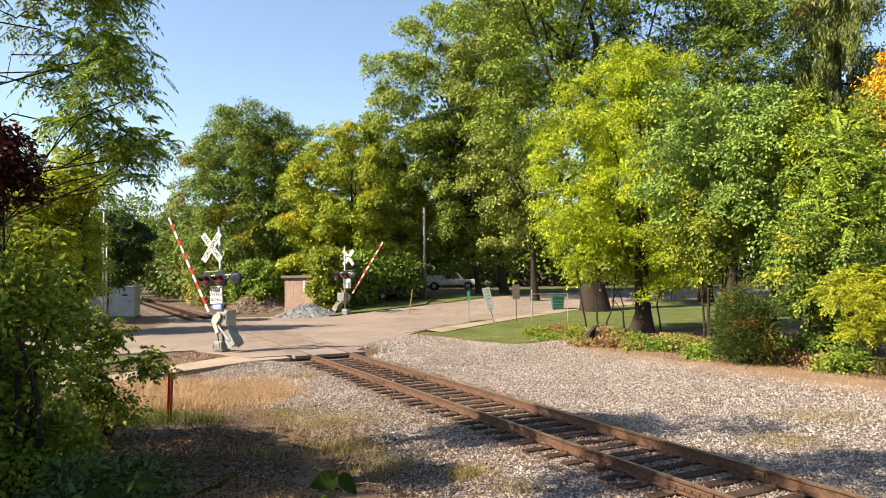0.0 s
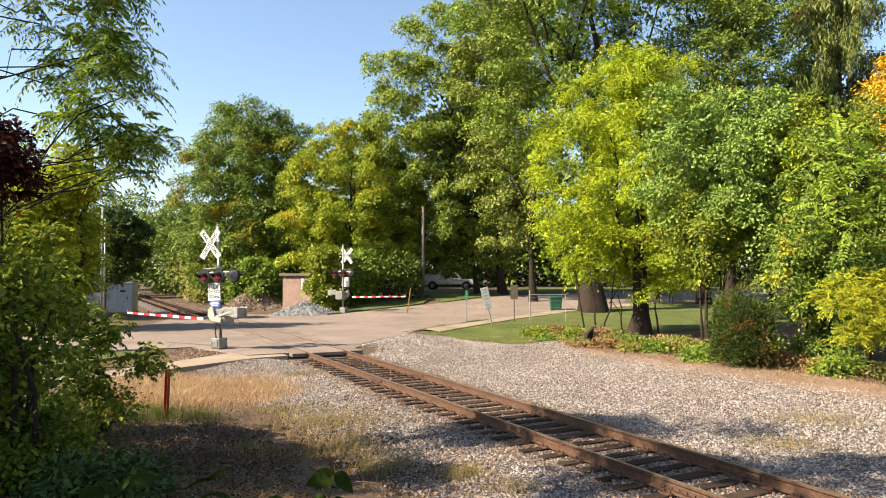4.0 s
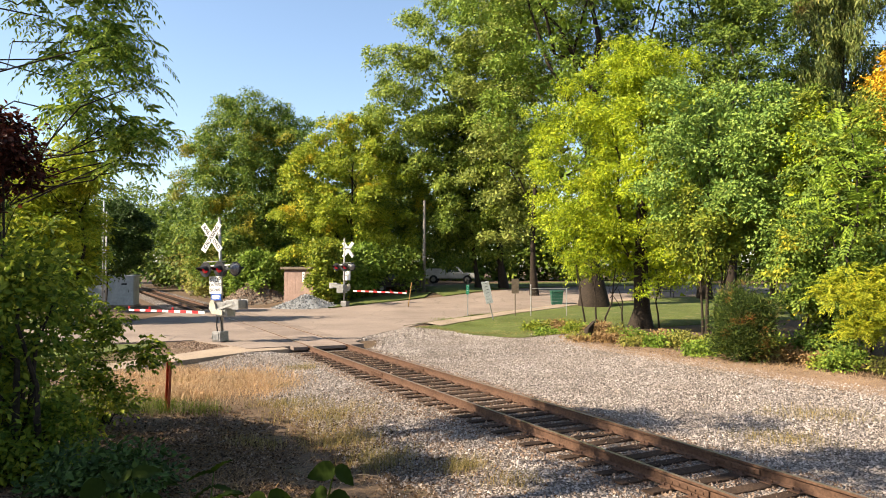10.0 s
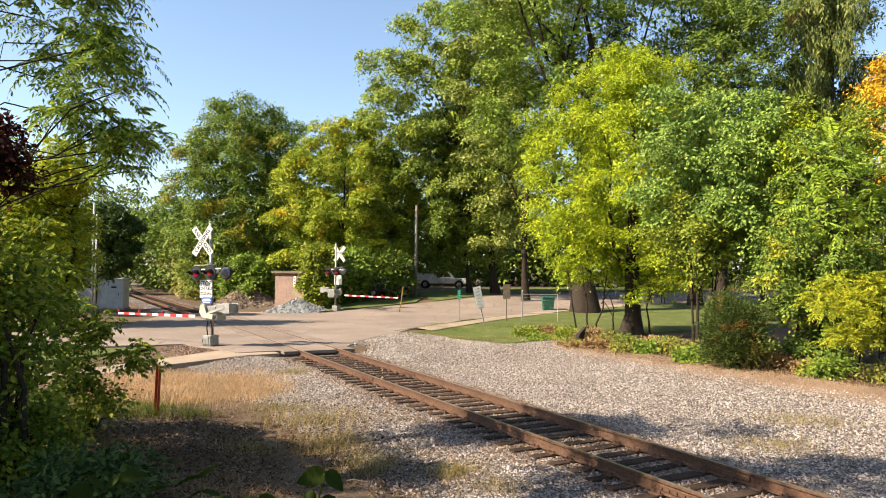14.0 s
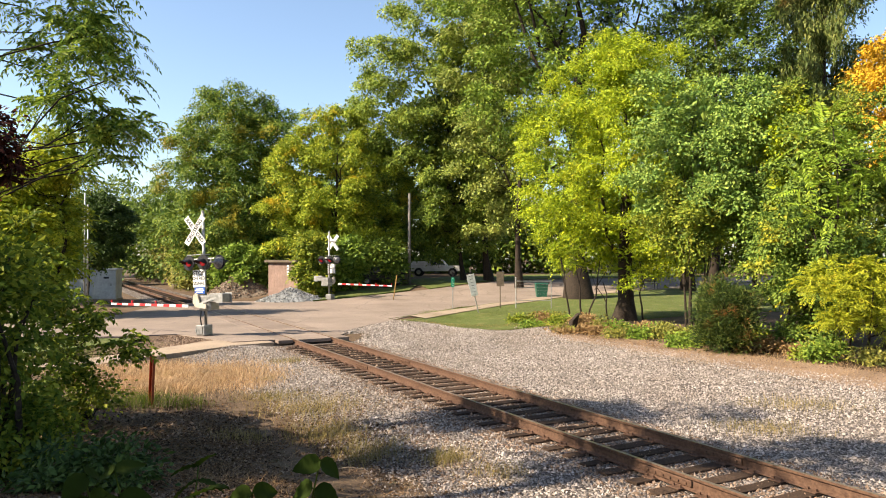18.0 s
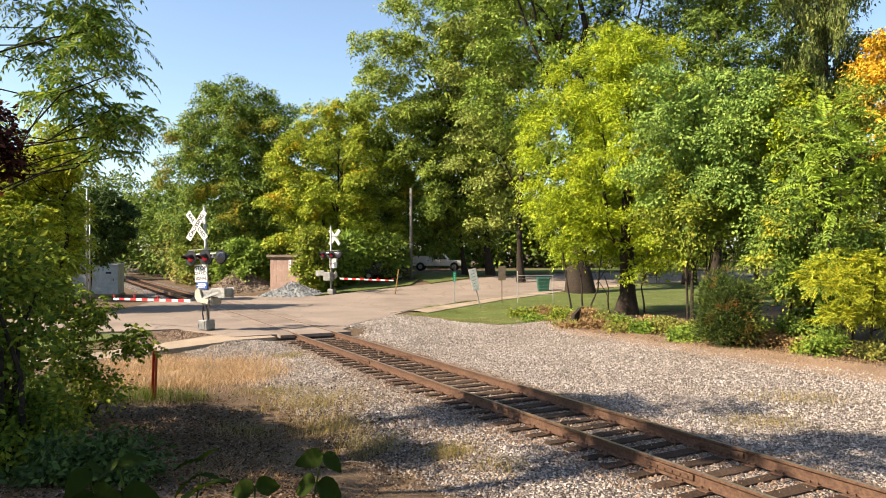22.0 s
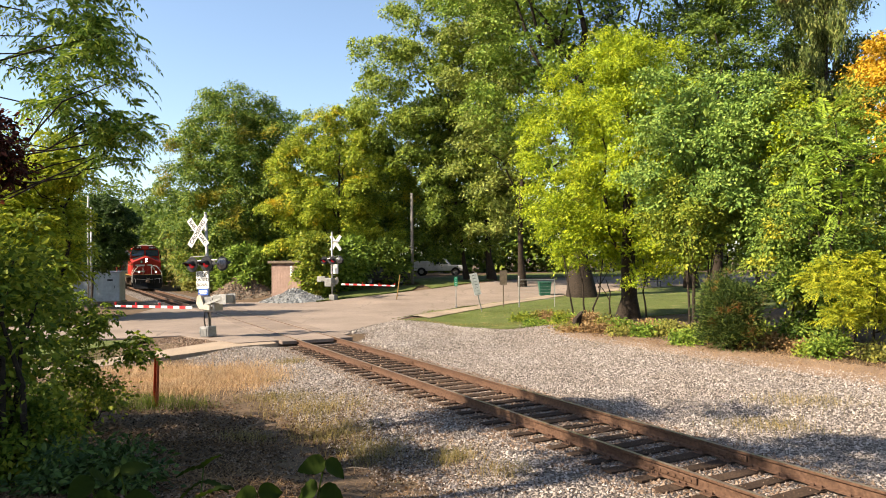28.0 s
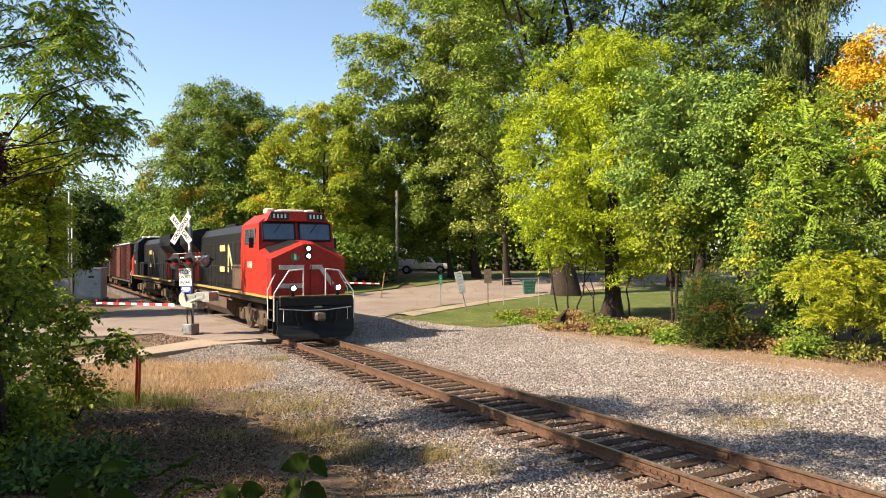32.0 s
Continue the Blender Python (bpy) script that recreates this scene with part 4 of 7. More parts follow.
LENS_DULL = surface("dull lamp back", (0.20, 0.20, 0.21), (0.34, 0.34, 0.35), 6, 2, 0.5, 0.3, 0.1)
ARM_RED = surface("gate arm red", (0.60, 0.02, 0.03), (0.75, 0.05, 0.05), 10, 2, 0.5, bump=0.03)
FACE = pose(0, 0, 0, 90, 0, 0)


def signal_lamp(parent, x, y, z, facing):
    """Round backboard, housing, lens and hood; facing -1 looks along -y."""
    bm = bmesh.new()
    add_tube(bm, (x, y, z), (x, y + facing * 0.03, z), 0.30, 0.30, 28)
    housing = part("signal_lamp", bm, HOOD_BLACK, parent, "black round lamp with hood")
    bm = bmesh.new()
    add_tube(bm, (x, y + facing * 0.03, z), (x, y + facing * 0.055, z), 0.152, 0.14, 24)
    back = add_tube(bmesh.new(), (x, y - facing * 0.02, z), (x, y, z), 0.235, 0.235, 24)
    for d0, d1, r0, r1 in ((0.09, 0.02, 0.19, 0.225), (0.16, 0.09, 0.11, 0.19), (0.19, 0.16, 0.04, 0.11)):
        add_tube(back, (x, y - facing * d0, z), (x, y - facing * d1, z), r0, r1, 20)
    part("back_cover", back, LENS_DULL, housing, "grey domed back cover", True)
    part("lens", bm, LENS_RED, housing, "red glowing lens", True)
    bm = bmesh.new()
    k = 16
    ring = []
    for i in range(k + 1):
        ang = math.pi * (-0.12 + 1.24 * i / k)
        for r in (0.165, 0.172):
            for d, tall in ((0.03, 0.0), (0.40 if 2 < i < k - 2 else 0.24, -0.08)):
                ring.append(bm.verts.new((x + r * math.cos(ang), y + facing * d, z + r * math.sin(ang) + tall * math.sin(ang))))
    for i in range(k):
        a, b = i * 4, i * 4 + 4
        for q in ((0, 1), (1, 3), (3, 2), (2, 0)):
            bm.faces.new((ring[a + q[0]], ring[a + q[1]], ring[b + q[1]], ring[b + q[0]]))
    bmesh.ops.recalc_face_normals(bm, faces=bm.faces[:])
    part("hood", bm, HOOD_BLACK, housing)


GATE_STEEL = surface("weathered gate steel", (0.26, 0.255, 0.245), (0.42, 0.415, 0.40), 9, 2.0, 0.45, 0.55, 0.1, wear=((0.16, 0.14, 0.12), 0.64))


def crossing_signal(m):
    t = thing("crossing_signal", m, "silver railroad crossing mast with red lamps and striped gate arm", "crossing signal", "signals at the crossing")
    bm = add_tube(bmesh.new(), (0, 0, 0.45), (0, 0, 5.1), 0.062, 0.058, 16)
    add_tube(bm, (0, 0, 5.1), (0, 0, 5.16), 0.075, 0.03, 16)
    part("mast", bm, GALV, t, smooth_faces=True)
    bm = add_box(bmesh.new(), (0, 0, 0.06), (0.75, 0.75, 0.12), bevel=0.02)
    part("footing", bm, RAIL, t, "rusty stacked base plates")
    bm = add_box(bmesh.new(), (-0.05, -0.05, 0.34), (0.5, 0.46, 0.42), bevel=0.03)
    add_box(bm, (-0.05, -0.29, 0.34), (0.3, 0.03, 0.3), bevel=0.01)
    base = part("junction_box", bm, GATE_STEEL, t, "grey junction box at the mast's foot")
    for x in (-0.26, 0.16):
        part("hinge", add_box(bmesh.new(), (x, -0.29, 0.34), (0.04, 0.03, 0.12), bevel=0.008), GALV, base)
    for x in (-0.14, 0.1):
        bm = add_path(bmesh.new(), [(x, -0.1, 0.5), (x * 1.2, -0.12, 0.8), (x * 0.7, -0.14, 1.12)], 0.025, 8)
        part("conduit", bm, HOOD_BLACK, t)
    # crossbuck
    bm = add_path(bmesh.new(), [(-0.02, 0.05, 4.42), (-0.02, -0.40, 4.42)], 0.025, 6)
    add_path(bm, [(-0.45, -0.38, 4.44), (0.45, -0.38, 4.44)], 0.022, 6)
    part("bracket", bm, GALV, t)
    for ang, words, lift in ((-53, "RAIL   ROAD", 0.0), (53, "CROSSING", 0.012)):
        bm = add_box(bmesh.new(), (0, 0, 0), (1.34, 0.25, 0.008), bevel=0.002)
        blade = part("crossbuck_blade", bm, SIGN_WHITE, t, "white reflective crossbuck blade")
        blade.matrix_basis = pose(-0.02, -0.42 - lift, 4.33, 0, 0, 10) @ FACE @ pose(0, 0, 0, 0, 0, ang)
        lettering("words", words, 0.225 if words == "CROSSING" else 0.205, pose(0, 0, 0.006), SIGN_BLACK, blade)
    # lamps in pairs towards both sides
    bm = add_path(bmesh.new(), [(-0.55, 0, 3.2), (0.55, 0, 3.2)], 0.03, 8)
    for x in (-0.38, 0.38):
        add_path(bm, [(x, -0.35, 3.05), (x, 0.35, 3.05)], 0.03, 8)
        add_path(bm, [(x, 0, 3.05), (x, 0, 3.2)], 0.03, 8)
    add_path(bm, [(-0.5, -0.42, 3.36), (0.3, -0.42, 3.36), (0.3, 0, 3.36)], 0.015, 6)
    part("lamp_arm", bm, GALV, t)
    for x in (-0.38, 0.38):
        signal_lamp(t, x, -0.42, 3.05, -1)
        signal_lamp(t, x, 0.42, 3.05, 1)
    # signs
    bm = add_box(bmesh.new(), (0, -0.30, 2.42), (0.66, 0.006, 0.70), bevel=0.002)
    sign = part("stop_sign_plate", bm, SIGN_WHITE, t, "white plate with black lettering")
    for words, z, size in (("STOP", 2.62, 0.25), ("ON RED", 2.42, 0.18), ("SIGNAL", 2.22, 0.18)):
        lettering("words", words, size, pose(0, -0.306, z) @ FACE, SIGN_BLACK, sign)
    add = add_box(bmesh.new(), (0, -0.12, 2.42), (0.05, 0.36, 0.05))
    add_box(add, (0, -0.12, 1.93), (0.05, 0.36, 0.05))
    part("bracket", add, GALV, t)
    bm = add_box(bmesh.new(), (0.02, -0.30, 1.93), (0.55, 0.006, 0.26), bevel=0.002)
    sign = part("notice_plate", bm, SIGN_BLUE, t, "blue notice plate with white writing")
    bars("writing", [(0.02, 0.07, 0.4, 0.035), (0.02, 0.01, 0.46, 0.05), (0.02, -0.06, 0.36, 0.035)], pose(0, -0.304, 1.93) @ FACE, SIGN_WHITE, sign)
    # gate mechanism
    bm = add_box(bmesh.new(), (0.22, 0.0, 1.45), (0.62, 0.5, 0.62), bevel=0.03)
    add_box(bm, (0.22, -0.26, 1.45), (0.5, 0.03, 0.5), bevel=0.01)
    box = part("gate_mechanism", bm, GATE_STEEL, t, "silver gate mechanism box")
    part("latch", add_box(bmesh.new(), (0.4, -0.285, 1.5), (0.03, 0.03, 0.16), bevel=0.006), HOOD_BLACK, box)
    part("clamp", add_box(bmesh.new(), (0, 0, 1.5), (0.16, 0.16, 0.3), bevel=0.01), GALV, t)
    # arm, at its pivot
    arm = part("gate_arm", add_tube(bmesh.new(), (0, -0.1, 0), (0, 0.6, 0), 0.05, 0.05, 12), GALV, t, "red and white striped gate arm")
    bm = bmesh.new()
    add_prism(bm, [(0.16, 0.36), (0.20, 0.10), (0.05, -0.10), (-0.50, -0.16), (-0.52, 0.02), (-0.18, 0.06), (-0.06, 0.40), (0.05, 0.46)], (-0.03, 0.03), pose(0, -0.14, 0, 0, 0, -90) @ pose(0, 0, 0, 0, 0, 180))
    part("hub_plate", bm, BEIGE, arm, "cream cast gate arm bracket")
    stripes = 13
    ln = 4.55 / stripes
    for i in range(stripes):
        x = -0.45 - (i + 0.5) * ln
        hgt = 0.115 - 0.035 * i / stripes
        part("stripe", add_box(bmesh.new(), (x, -0.14, -0.07), (ln, 0.035, hgt), bevel=0.004), SIGN_WHITE if i % 2 == 0 else ARM_RED, arm)
    for x in (-2.3, -3.7, -4.98):
        bm = add_tube(bmesh.new(), (x, -0.14, -0.01), (x, -0.14, 0.10), 0.035, 0.045, 10)
        part("arm_lamp", bm, ARM_RED, arm, "small red lamp on the arm")
    rake = Matrix.Rotation(radians(-16), 3, "Y")
    bm = add_box(bmesh.new(), (0.52, 0.42, 0.15), (1.1, 0.02, 0.09), rake, bevel=0.004)
    add_box(bm, (0.52, -0.12, 0.15), (1.1, 0.02, 0.09), rake, bevel=0.004)
    part("counterweight_arm", bm, GALV, arm)
    bm = add_box(bmesh.new(), (0.95, 0.15, 0.28), (0.66, 0.5, 0.34), bevel=0.02)
    weight = part("counterweight", bm, GATE_STEEL, arm, "dark steel slab counterweight")
    for y in (-0.105, 0.405):
        part("weight_plate", add_box(bmesh.new(), (1.16, y, 0.28), (0.36, 0.02, 0.40), bevel=0.006), GALV, weight, "pale outer weight plate")
        part("weight_mark", add_tube(bmesh.new(), (1.02, y - 0.013, 0.28), (1.02, y + 0.013, 0.28), 0.13, 0.13, 18), GATE_STEEL, weight)
    arm.matrix_basis = pose(-0.12, -0.2, 1.38)
    return t


UPRIGHT = math.degrees(math.atan2(ROAD_ALONG.y, ROAD_ALONG.x)) - 90
signal_near = crossing_signal(pose(-9.42, 28.47, -0.15, 0, 0, UPRIGHT) @ pose(0, 0, 0, 0, -2.6, 0))
signal_far = copy_thing(signal_near, pose(-8.15, 51.65, -0.05, 0, 0, UPRIGHT + 180))
for ob in [c for c in signal_far.children if c.name.startswith("notice_plate")]:
    for sub in list(ob.children):
        bpy.data.objects.remove(sub)
    bpy.data.objects.remove(ob)

# ---------- train ----------
CAB_RED = surface("locomotive red", (0.37, 0.015, 0.007), (0.50, 0.026, 0.011), 7, 0.5, 0.5, gloss=0.3, bump=0.06, wear=((0.24, 0.06, 0.04), 0.66))
HOOD_DARK = surface("locomotive black", (0.005, 0.005, 0.006), (0.016, 0.015, 0.014), 6, 0.6, 0.5, bump=0.08, wear=((0.085, 0.057, 0.038), 0.6), gloss=0.22)
SILL_YELLOW = surface("faded yellow stripe", (0.32, 0.19, 0.05), (0.48, 0.31, 0.09), 12, 1.0, 0.6, bump=0.05)
UNDER = surface("dusty running gear", (0.042, 0.028, 0.019), (0.16, 0.108, 0.072), 10, 1.2, 0.85, 0.1, bump=0.3)
WHEEL_STEEL = surface("wheel steel", (0.10, 0.075, 0.055), (0.26, 0.20, 0.16), 10, 2, 0.5, 0.6, bump=0.1)
RAIL_PALE = surface("pale handrail paint", (0.60, 0.58, 0.54), (0.78, 0.76, 0.72), 12, 3, 0.5, bump=0.02)
LOGO = surface("pale logo paint", (0.48, 0.43, 0.36), (0.64, 0.58, 0.50), 8, 2, 0.5, bump=0.02)
BADGE = surface("green badge", (0.03, 0.20, 0.08), (0.05, 0.28, 0.12), 8, 2, 0.5, bump=0.02)
LOGO_FADED = surface("faded yellow logo paint", (0.42, 0.33, 0.12), (0.62, 0.50, 0.24), 8, 2, 0.6, bump=0.02, wear=((0.05, 0.045, 0.035), 0.6))
LIT = glow("lit headlight", (1.0, 0.90, 0.68), 9.0)
DULL_LAMP = surface("unlit headlight glass", (0.45, 0.45, 0.43), (0.60, 0.60, 0.58), 8, 2, 0.2, bump=0)
CREAM = surface("cream roof box", (0.62, 0.58, 0.46), (0.76, 0.72, 0.60), 8, 2, 0.5, bump=0.04)


def glass(name, tint=(0.05, 0.07, 0.09)):
    m, nodes, links, b = node_mat(name)
    n = noise_node(nodes, links, 2.0)
    links.new(ramp(nodes, links, n.outputs["Fac"], [(0.3, tint), (0.7, tuple(q * 1.5 for q in tint))]), b.inputs["Base Color"])
    b.inputs["Roughness"].default_value, b.inputs["Specular IOR Level"].default_value = 0.06, 0.9
    b.inputs["Metallic"].default_value = 0.35
    return m


WINDOW = glass("dark tinted glass")


def loft(bm, sections):
    """Closed skin through sections: lists of (x, y, z) with equal counts."""
    rings = [[bm.verts.new(p) for p in s] for s in sections]
    k = len(rings[0])
    for a, b in zip(rings[:-1], rings[1:]):
        for i in range(k):
            bm.faces.new((a[i], a[(i + 1) % k], b[(i + 1) % k], b[i]))
    bm.faces.new(rings[0][::-1])
    bm.faces.new(rings[-1])
    bmesh.ops.recalc_face_normals(bm, faces=bm.faces[:])
    return bm


def bogie(parent, x, axles, spacing, wheel_r, half=1.02):
    """A truck: side frames with springs and boxes, and its wheels."""
    span = spacing * (axles - 1)
    bm = bmesh.new()
    for y in (-half, half):
        add_prism(bm, [(-span / 2 - 0.45, 0.50), (-span / 2 - 0.45, 0.72), (-span / 2 + 0.3, 0.92), (span / 2 - 0.3, 0.92), (span / 2 + 0.45, 0.72), (span / 2 + 0.45, 0.50), (span / 2 - 0.35, 0.50),
                       (span / 2 - 0.6, 0.36), (-span / 2 + 0.6, 0.36), (-span / 2 + 0.35, 0.50)], (y - 0.08, y + 0.08), pose(x, 0, 0) @ Matrix(((0, 1, 0, 0), (1, 0, 0, 0), (0, 0, 1, 0), (0, 0, 0, 1))))
    add_box(bm, (x, 0, 0.7), (0.6, half * 2, 0.3), bevel=0.04)
    frame_ = part("truck_frame", bm, UNDER, parent, "dusty brown truck frame")
    for i in range(axles):
        ax = x - span / 2 + i * spacing
        for y in (-half - 0.09, half + 0.09):
            bm = add_box(bmesh.new(), (ax, y, wheel_r), (0.34, 0.16, 0.34), bevel=0.05)
            for dx in (-0.3, 0.3):
                add_tube(bm, (ax + dx, y, 0.42), (ax + dx, y, 0.86), 0.075, 0.075, 10)
            part("axle_box", bm, UNDER, frame_)
        for y in (-0.755, 0.755):
            sgn = 1 if y > 0 else -1
            bm = add_tube(bmesh.new(), (ax, y - sgn * 0.06, wheel_r), (ax, y + sgn * 0.07, wheel_r), wheel_r + 0.025, wheel_r, 28)
            add_tube(bm, (ax, y + sgn * 0.07, wheel_r), (ax, y + sgn * 0.11, wheel_r), wheel_r * 0.35, wheel_r * 0.3, 16)
            part("wheel", bm, WHEEL_STEEL, frame_)
    return frame_


def handrail(parent, pts, r=0.02, material=None, posts=()):
    bm = add_path(bmesh.new(), pts, r, 6)
    for a, b in posts:
        add_tube(bm, a, b, r, r, 6)
    return part("handrail", bm, material or RAIL_PALE, parent)


def locomotive(label, lit, cab_paint):
    """A six-axle wide-cab diesel; x forward, 0 at the nose, 0 at rail top."""
    t = thing("locomotive", Matrix.Identity(4), label, "locomotive", "train")
    bm = add_box(bmesh.new(), (-9.7, 0, 1.45), (21.4, 2.7, 0.36), bevel=0.03)
    part("underframe", bm, HOOD_DARK, t)
    for y in (-1.44, 1.44):
        part("walkway_edge", add_box(bmesh.new(), (-9.7, y, 1.58), (20.6, 0.12, 0.10), bevel=0.01), SILL_YELLOW, t, "faded yellow walkway edge")
    part("walkway_edge", add_box(bmesh.new(), (0.72, 0, 1.60), (0.1, 2.6, 0.10), bevel=0.01), SILL_YELLOW, t, "faded yellow walkway edge")
    # nose: peaked front, top sloping up to the windows
    nose = loft(bmesh.new(), [[(0.0, -1.38, 1.64), (0.0, 1.38, 1.64), (0.0, 1.38, 2.95), (0.06, 0.2, 3.52), (0.06, -0.2, 3.52), (0.0, -1.38, 2.98)],
                              [(-0.14, -1.52, 1.64), (-0.14, 1.52, 1.64), (-0.14, 1.52, 3.0), (-0.10, 0.2, 3.60), (-0.10, -0.2, 3.60), (-0.14, -1.52, 3.0)],
                              [(-1.5, -1.52, 1.64), (-1.5, 1.52, 1.64), (-1.5, 1.52, 3.35), (-1.5, 0.2, 3.74), (-1.5, -0.2, 3.74), (-1.5, -1.52, 3.35)]])
    part("nose", nose, CAB_RED, t, "bright red wide nose")
    part("nose_top", loft(bmesh.new(), [[(-0.3, -1.3, 3.12), (-0.3, -0.25, 3.61), (-0.3, -0.25, 3.63), (-0.3, -1.3, 3.14)], [(-1.36, -1.3, 3.41), (-1.36, -0.25, 3.72), (-1.36, -0.25, 3.74), (-1.36, -1.3, 3.43)]]), HOOD_DARK, t, "black anti-glare nose top")
    part("nose_top", loft(bmesh.new(), [[(-0.3, 1.3, 3.12), (-0.3, 0.25, 3.61), (-0.3, 0.25, 3.63), (-0.3, 1.3, 3.14)], [(-1.36, 1.3, 3.41), (-1.36, 0.25, 3.72), (-1.36, 0.25, 3.74), (-1.36, 1.3, 3.43)]]), HOOD_DARK, t, "black anti-glare nose top")
    # cab
    front = [(-1.5, 1.64), (1.5, 1.64), (1.52, 3.2), (1.46, 4.36), (0.95, 4.76), (-0.95, 4.76), (-1.46, 4.36), (-1.52, 3.2)]
    cab = loft(bmesh.new(), [[(-1.22 - 0.22 * max(0, z - 3.2), y, z) for y, z in front], [(-4.15, y, z) for y, z in front]])
    cab = part("cab", cab, cab_paint, t, "red cab" if lit else "black cab")
    brow = loft(bmesh.new(), [[(-1.22, -1.22, 4.44), (-1.22, 1.22, 4.44), (-1.22, 1.05, 4.80), (-1.22, -1.05, 4.80)], [(-1.9, -1.3, 4.42), (-1.9, 1.3, 4.42), (-1.9, 1.0, 4.82), (-1.9, -1.0, 4.82)]])
    part("brow", brow, cab_paint, cab)
    for y in (-0.72, 0.72):
        bm = add_box(bmesh.new(), (-1.21, y, 4.62), (0.03, 0.72, 0.28), bevel=0.01)
        board = part("number_board", bm, SIGN_BLACK, cab, "black number board with pale figures")
        bars("writing", [(-0.22, 0, 0.07, 0.15), (-0.075, 0, 0.07, 0.15), (0.07, 0, 0.07, 0.15), (0.215, 0, 0.07, 0.15)], pose(-1.193, y, 4.62, 90, 0, 90), SIGN_WHITE, board)
        # windscreen, raked with the front
        pane = loft(bmesh.new(), [[(-1.28, y - 0.6, 3.72), (-1.28, y + 0.6, 3.72), (-1.41, y + 0.6, 4.33), (-1.41, y - 0.6, 4.33)], [(-1.36, y - 0.6, 3.72), (-1.36, y + 0.6, 3.72), (-1.49, y + 0.6, 4.33), (-1.49, y - 0.6, 4.33)]])
        pane = part("windscreen", pane, WINDOW, cab, "dark windscreen")
        bm = bmesh.new()
        for y0, z0, y1, z1 in ((-0.63, 3.69, 0.63, 3.69), (-0.63, 4.36, 0.63, 4.36), (-0.63, 3.69, -0.63, 4.36), (0.63, 3.69, 0.63, 4.36)):
            add_tube(bm, (-1.27 - 0.22 * (z0 - 3.69), y + y0, z0), (-1.27 - 0.22 * (z1 - 3.69), y + y1, z1), 0.035, 0.035, 6)
        part("window_frame", bm, HOOD_DARK, pane)
        part("wiper", add_path(bmesh.new(), [(-1.38, y + 0.1, 4.34), (-1.31, y - 0.2, 3.98)], 0.014, 5), HOOD_DARK, pane)
    for side in (-1, 1):
        for x, w in ((-2.15, 0.62), (-3.0, 0.75)):
            pane = part("side_window", add_box(bmesh.new(), (x, side * 1.5, 3.86), (w, 0.06, 0.62), bevel=0.02), WINDOW, cab, "dark side window")
        part("cab_door", add_box(bmesh.new(), (-3.75, side * 1.515, 2.75), (0.62, 0.02, 2.1), bevel=0.006), cab_paint, cab)
        bars("writing", [(-0.28, 0, 0.12, 0.26), (-0.09, 0, 0.12, 0.26), (0.1, 0, 0.12, 0.26), (0.29, 0, 0.12, 0.26)], pose(-2.6, side * 1.526, 2.75, 90, 0, 0 if side < 0 else 180), LOGO, cab)
        part("mirror", add_box(bmesh.new(), (-1.75, side * 1.68, 3.6), (0.06, 0.18, 0.4), bevel=0.01), HOOD_DARK, cab)
    # roof gear
    for x, y, s in ((-2.1, -0.9, (0.5, 0.34, 0.22)), (-2.2, 0.75, (0.5, 0.34, 0.2)), (-2.6, 0.0, (1.3, 1.0, 0.2))):
        part("roof_box", add_box(bmesh.new(), (x, y, 4.74 + s[2] / 2), s, bevel=0.05), CREAM, t, "cream box on the cab roof")
    bm = bmesh.new()
    for i, y in enumerate((-0.3, -0.1, 0.1)):
        add_tube(bm, (-4.6, y, 4.45), (-4.15 - 0.08 * i, y, 4.45), 0.03, 0.09, 10)
    part("horn", bm, GALV, t)
    # nose fittings
    for z in (3.36, 3.08):
        ring = part("headlight", add_tube(bmesh.new(), (0.03, 0.0, z), (0.08, 0.0, z), 0.15, 0.14, 20), HOOD_DARK, t)
        part("lens", add_tube(bmesh.new(), (0.075, 0.0, z), (0.095, 0.0, z), 0.075, 0.068, 20), LIT if lit else DULL_LAMP, ring, "white glowing headlight")
    for y in (-0.84, 0.84):
        ring = part("ditch_light", add_tube(bmesh.new(), (0.80, y, 1.92), (0.94, y, 1.92), 0.135, 0.135, 20), HOOD_DARK, t)
        part("lens", add_tube(bmesh.new(), (0.935, y, 1.92), (0.955, y, 1.92), 0.085, 0.078, 20), LIT if lit else DULL_LAMP, ring, "white glowing ditch light")
        part("lamp_bracket", add_box(bmesh.new(), (0.84, y, 1.72), (0.06, 0.12, 0.16), bevel=0.01), HOOD_DARK, ring)
    part("badge", add_tube(bmesh.new(), (0.0, -0.5, 3.05), (0.045, -0.5, 3.05), 0.16, 0.16, 20), BADGE, t, "round green badge")
    bars("badge_bar", [(0, 0, 0.08, 0.2)], pose(0.046, -0.5, 3.05, 90, 0, 90), SIGN_WHITE, t)
    bm = bmesh.new()
    for y, z, w, h in ((-0.62, 2.66, 0.98, 0.17), (-0.62, 1.98, 0.98, 0.17)):
        add_box(bm, (0.03, y, z), (0.05, w, h), bevel=0.008)
    part("nose_emblem", bm, LOGO, t, "pale blocky emblem on the nose")
    bm = bmesh.new()
    add_box(bm, (0.032, 0.30, 2.66), (0.05, 0.48, 0.17), bevel=0.008)
    add_box(bm, (0.031, 0.70, 2.34), (0.05, 0.17, 0.86), Matrix.Rotation(radians(36), 3, "X"), bevel=0.008)
    part("nose_emblem", bm, LOGO, t, "pale blocky emblem on the nose")
    for y in (-0.02, 0.78):
        bm = add_box(bmesh.new(), (0.04, y - 0.13, 2.2), (0.05, 0.05, 1.05))
